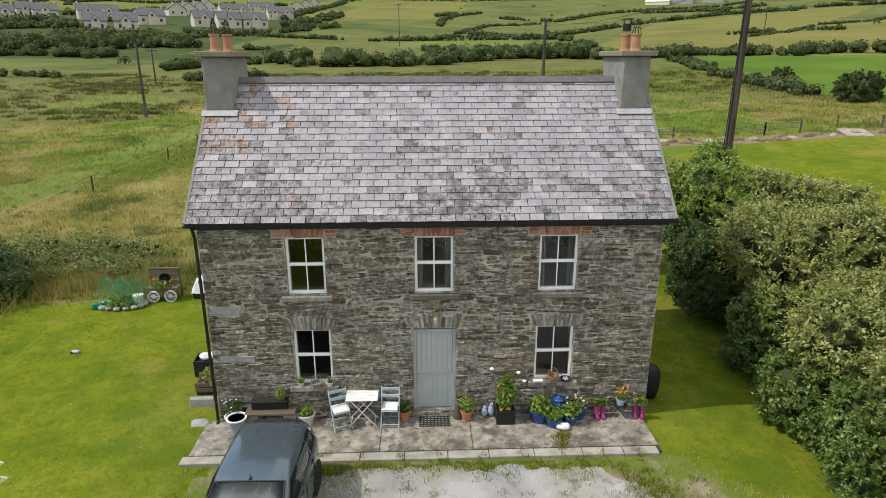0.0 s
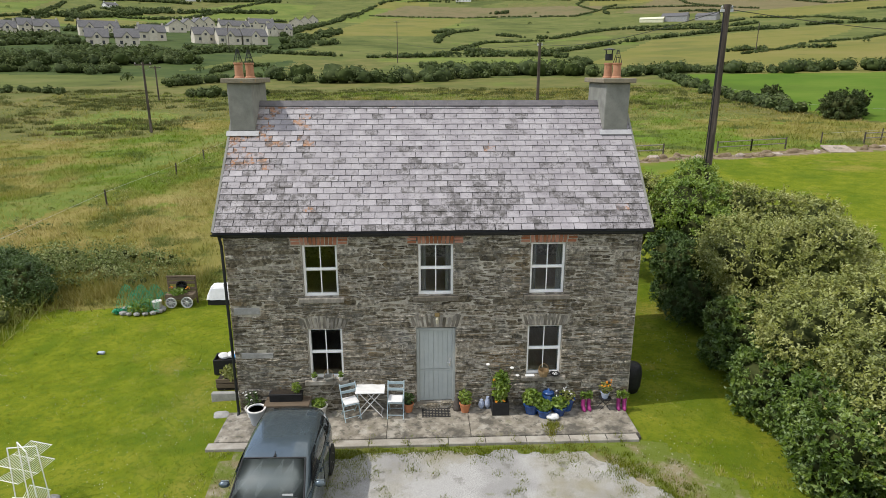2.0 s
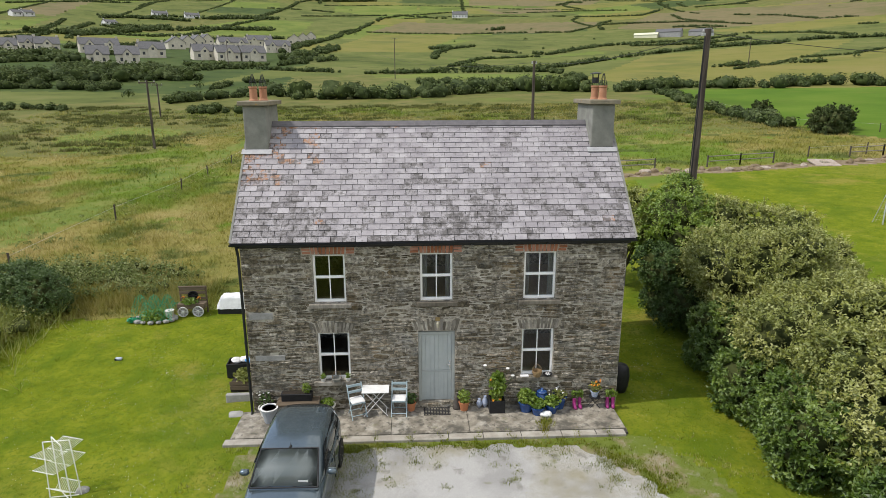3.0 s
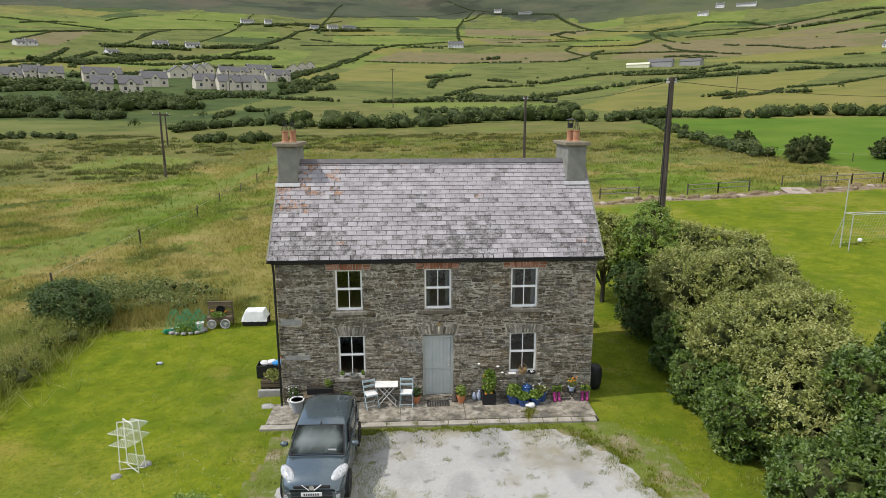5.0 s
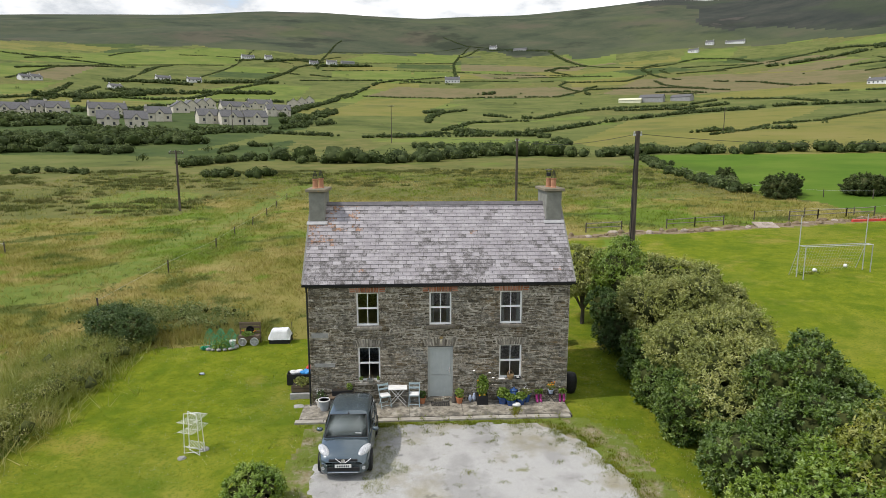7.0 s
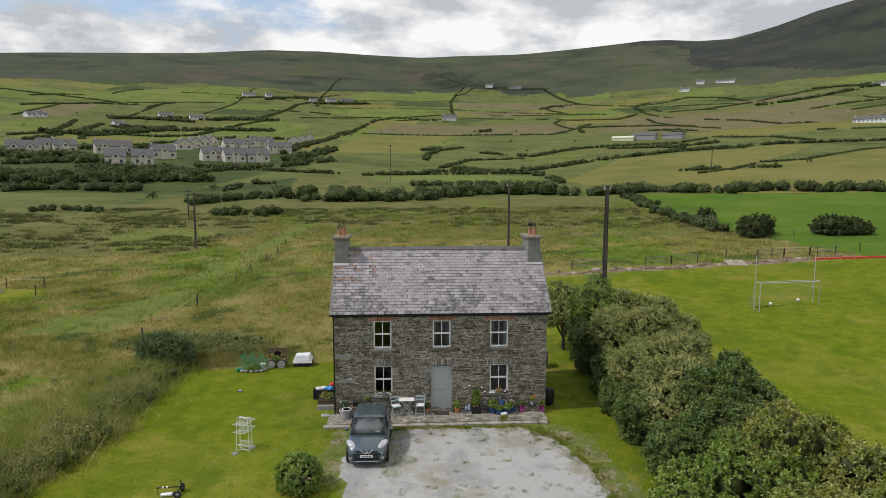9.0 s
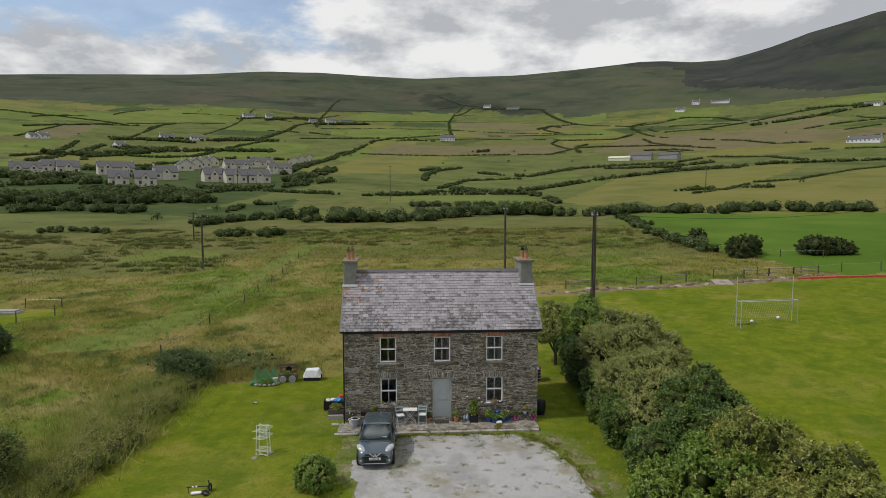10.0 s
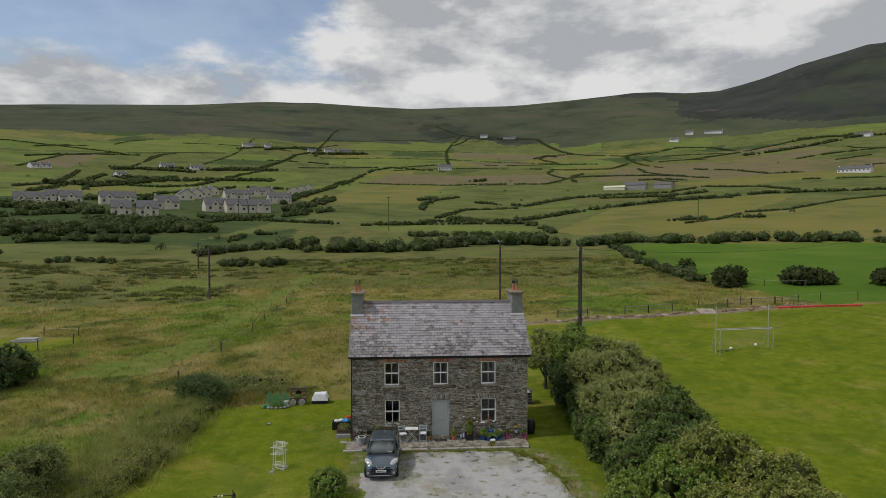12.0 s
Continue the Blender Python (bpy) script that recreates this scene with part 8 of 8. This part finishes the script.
# belts of taller trees round the estate and the upland farms
for tall, broad, line in ((4.5, 7, [(-206, 262), (-188, 258), (-168, 266)]), (4.0, 6, [(-146, 282), (-138, 296), (-132, 312)]),
                          (4.5, 8, [(-180, 330), (-158, 338), (-140, 336)]), (4.5, 7, [(-62, 296), (-56, 340), (-50, 400)]),
                          (5.0, 9, [(-215, 560), (-180, 590), (-130, 600)]), (5.5, 10, [(-222, 676), (-190, 700), (-150, 706)]),
                          (6.0, 10, [(-140, 955), (-100, 968), (-60, 985)]), (5.0, 8, [(-262, 566), (-240, 560), (-225, 572)])):
    hedge(tall, broad, line)
PEBBLE = mat("cream_render", [(0.46, 0.425, 0.345), (0.58, 0.54, 0.445)], 0.8, 0.9, 0.05)
WHITEWASH = mat("white_render", [(0.56, 0.56, 0.54), (0.66, 0.66, 0.64)], 0.8, 0.9, 0.05)
GREYROOF = mat("grey_tile_roof", [(0.088, 0.087, 0.09), (0.135, 0.133, 0.135)], 1.2, 0.8, 0.1)
TIN = mat("barn_tin", [(0.22, 0.22, 0.22), (0.30, 0.30, 0.29)], 0.8, 0.6, 0.05)
TIN_PALE = mat("barn_tin_pale", [(0.55, 0.54, 0.38), (0.65, 0.64, 0.46)], 0.8, 0.6, 0.05)
PANE = mat("dark_pane", [(0.03, 0.035, 0.04), (0.05, 0.055, 0.06)], 2, 0.2, 0)


def gabled(w, d, eave, ridge, over=0.0):
    """Roof of a gabled house, its ridge along x, as a slab with thickness."""
    y = d / 2 + over
    x = w / 2 + over
    drop = over * (ridge - eave) / (d / 2)
    prof = [(-y, eave - drop), (0, ridge), (y, eave - drop), (y, eave - drop + 0.25), (0, ridge + 0.28), (-y, eave - drop + 0.25)]
    v = [(xx, a, b) for xx in (-x, x) for a, b in prof]
    f = [(0, 1, 4, 5), (1, 2, 3, 4), (6, 11, 10, 7), (7, 10, 9, 8)] + [(i, 6 + i, 6 + (i + 1) % 6, (i + 1) % 6) for i in range(6)]
    return v, f


def shell(w, d, eave, ridge):
    v = [(x, y, z) for x in (-w / 2, w / 2) for y, z in ((-d / 2, -2.5), (d / 2, -2.5), (d / 2, eave), (0, ridge), (-d / 2, eave))]
    f = [(0, 1, 2, 3, 4)[::-1], (5, 6, 7, 8, 9)] + [(i, (i + 1) % 5, 5 + (i + 1) % 5, 5 + i) for i in range(5)]
    return v, f




def far_house(x, y, w, d, ridge, yaw, style):
    barn = style.startswith("barn")
    name = "barn" if barn else "far_house"
    label = {"terrace": "cream rendered estate house with a dark tiled roof", "gable": "pale gabled estate house with a dark roof", "white": "small white house on the hillside",
             "barn": "grey tin-roofed farm shed", "barn_pale": "pale yellow-green tin farm shed", "barn_dark": "dark tin farm shed"}[style]
    z = float(ground_z(x, y))
    h = thing(name, (x, y, z), label, "barn" if barn else "house", "hillside houses", rz=yaw)
    wallm = {"white": WHITEWASH, "barn": TIN, "barn_pale": TIN_PALE, "barn_dark": TIN}.get(style, PEBBLE)
    roofm = TIN_PALE if style == "barn_pale" else GREYROOF
    ridge = 6.6 if ridge > 7.5 else ridge
    eave = ridge * (0.52 if not barn else 0.6)
    turned = style == "gable"
    ww, dd = (d, w) if turned else (w, d)
    v, f = shell(ww, dd, eave, ridge)
    rot = (lambda p: (-p[1], p[0], p[2])) if turned else (lambda p: p)
    raw("wall", [rot(p) for p in v], f, wallm, h)
    v, f = gabled(ww, dd, eave, ridge, 0.3)
    raw("roof", [rot(p) for p in v], f, roofm, h)
    if barn:
        return
    for sx in ((-1, 1) if ww > 9 else (1,)):
        bm = boxed(sx * (ww / 2 - 0.5) - 0.45, sx * (ww / 2 - 0.5) + 0.45, -0.35, 0.35, ridge - 0.6, ridge + 1.0)
        me = part("chimney", bm, wallm, h)
        if turned:
            me.rotation_euler = (0, 0, math.pi / 2)
    front = -d / 2 - 0.03
    n = max(2, int(w / 3.2))
    for storey in (0.9,):
        for i in range(n):
            cx = (i + 0.5) / n * w - w / 2
            part("window", boxed(cx - 0.55, cx + 0.55, front - 0.02, front + 0.06, storey, storey + 1.25), PANE, h)
    if style == "terrace":
        # small front gables
        for i in range(2 if w > 12 else 1):
            cx = ((i + 0.5) / (2 if w > 12 else 1)) * w - w / 2
            gw = min(3.6, w * 0.4)
            g = [(cx - gw / 2, front - 0.9, -2.5), (cx + gw / 2, front - 0.9, -2.5), (cx + gw / 2, front - 0.9, eave), (cx, front - 0.9, eave + gw * 0.55), (cx - gw / 2, front - 0.9, eave)]
            bk = [(a, front + 2.0, c) for a, _, c in g]
            raw("front_gable", g + bk, [(0, 1, 2, 3, 4), (1, 6, 7, 2), (5, 0, 4, 9)], wallm, h)
            raw("gable_roof", [(cx - gw / 2 - .2, front - 1.1, eave - .1), (cx, front - 1.1, eave + gw * .55 + .15), (cx + gw / 2 + .2, front - 1.1, eave - .1),
                               (cx - gw / 2 - .2, front + 2.6, eave - .1), (cx, front + 2.6, eave + gw * .55 + .15), (cx + gw / 2 + .2, front + 2.6, eave - .1)],
                [(0, 1, 4, 3), (1, 2, 5, 4)], roofm, h)
            part("window", boxed(cx - 0.5, cx + 0.5, front - 0.96, front - 0.88, 3.0, 4.0), PANE, h)


far_house(-181.5, 274.8, 12.6, 8, 8.0, 32, 'terrace')
far_house(-185.5, 301.9, 7.0, 8, 8.0, 35, 'terrace')
far_house(-174.6, 298.7, 10.1, 8, 8.0, 33, 'terrace')
far_house(-154.3, 306.6, 17.3, 8, 8.0, 33, 'terrace')
far_house(-120.9, 234.8, 7.6, 8, 8.0, 26, 'terrace')
far_house(-111.8, 239.3, 8.3, 8, 8.0, 25, 'terrace')
far_house(-120.3, 283.8, 11.0, 8, 8.0, 31, 'terrace')
far_house(-96.3, 281.1, 9.3, 8, 8.0, 30, 'terrace')
far_house(-112.6, 388.8, 17.6, 8, 8.0, 34, 'terrace')
far_house(-85.1, 279.5, 10.0, 8, 8.0, 31, 'terrace')
far_house(-75.2, 285.2, 10.9, 8, 8.0, 29, 'terrace')
far_house(-78.9, 359.5, 13.8, 8, 8.0, 24, 'terrace')
far_house(-107.8, 439.9, 16.7, 8, 8.0, 23, 'terrace')
far_house(-137.8, 362.1, 9.6, 8, 8.0, 37, 'gable')
far_house(-139.6, 384.9, 8.6, 8, 8.0, 45, 'gable')
far_house(-141.2, 409.4, 8.1, 8, 8.0, 47, 'gable')
far_house(-143.1, 433.8, 8.1, 8, 8.0, 46, 'gable')
far_house(-87.5, 461.7, 9.6, 8, 8.0, 10, 'gable')
far_house(-85.0, 485.3, 8.2, 8, 8.0, 9, 'gable')
far_house(-82.6, 509.9, 7.7, 8, 8.0, 8, 'gable')
far_house(190.1, 503.1, 18.4, 6, 3.5, -32, 'barn_pale')
far_house(207.4, 499.2, 19.8, 8, 6, -36, 'barn')
far_house(230.5, 492.1, 16.6, 8, 5, -45, 'barn_dark')
far_house(408.8, 492.5, 26.5, 8, 5.5, -57, 'white')
far_house(55.9, 757.4, 18.2, 7, 7, -4, 'white')
far_house(530.8, 1062.3, 12.9, 8, 7, -39, 'white')
far_house(569.1, 1048.4, 30.7, 9, 5, -38, 'white')
far_house(471.5, 995.8, 15.7, 8, 6, -46, 'white')
far_house(-251.6, 997.1, 20.1, 8, 5.5, 28, 'white')
far_house(-221.0, 1004.0, 11.2, 8, 6, 27, 'white')
far_house(-145.0, 972.7, 12.9, 8, 6, 21, 'white')
far_house(-119.3, 990.3, 16.1, 8, 6, 21, 'white')
far_house(-95.7, 1008.9, 21.8, 8, 4.5, 24, 'barn')
far_house(-270.5, 575.5, 10.8, 8, 4.5, 51, 'white')
far_house(-352.2, 577.9, 8.2, 8, 5, 58, 'white')
far_house(-346.9, 585.9, 9.6, 8, 5, 60, 'white')
far_house(-267.3, 684.1, 15.2, 8, 5, 35, 'white')
far_house(-234.5, 685.6, 14.7, 8, 5, 29, 'white')
far_house(181.0, 1294.2, 15.2, 8, 6, -23, 'white')
far_house(229.3, 1248.9, 27.9, 8, 5, -31, 'barn')
far_house(641.3, 776.4, 22.2, 8, 5, -67, 'white')
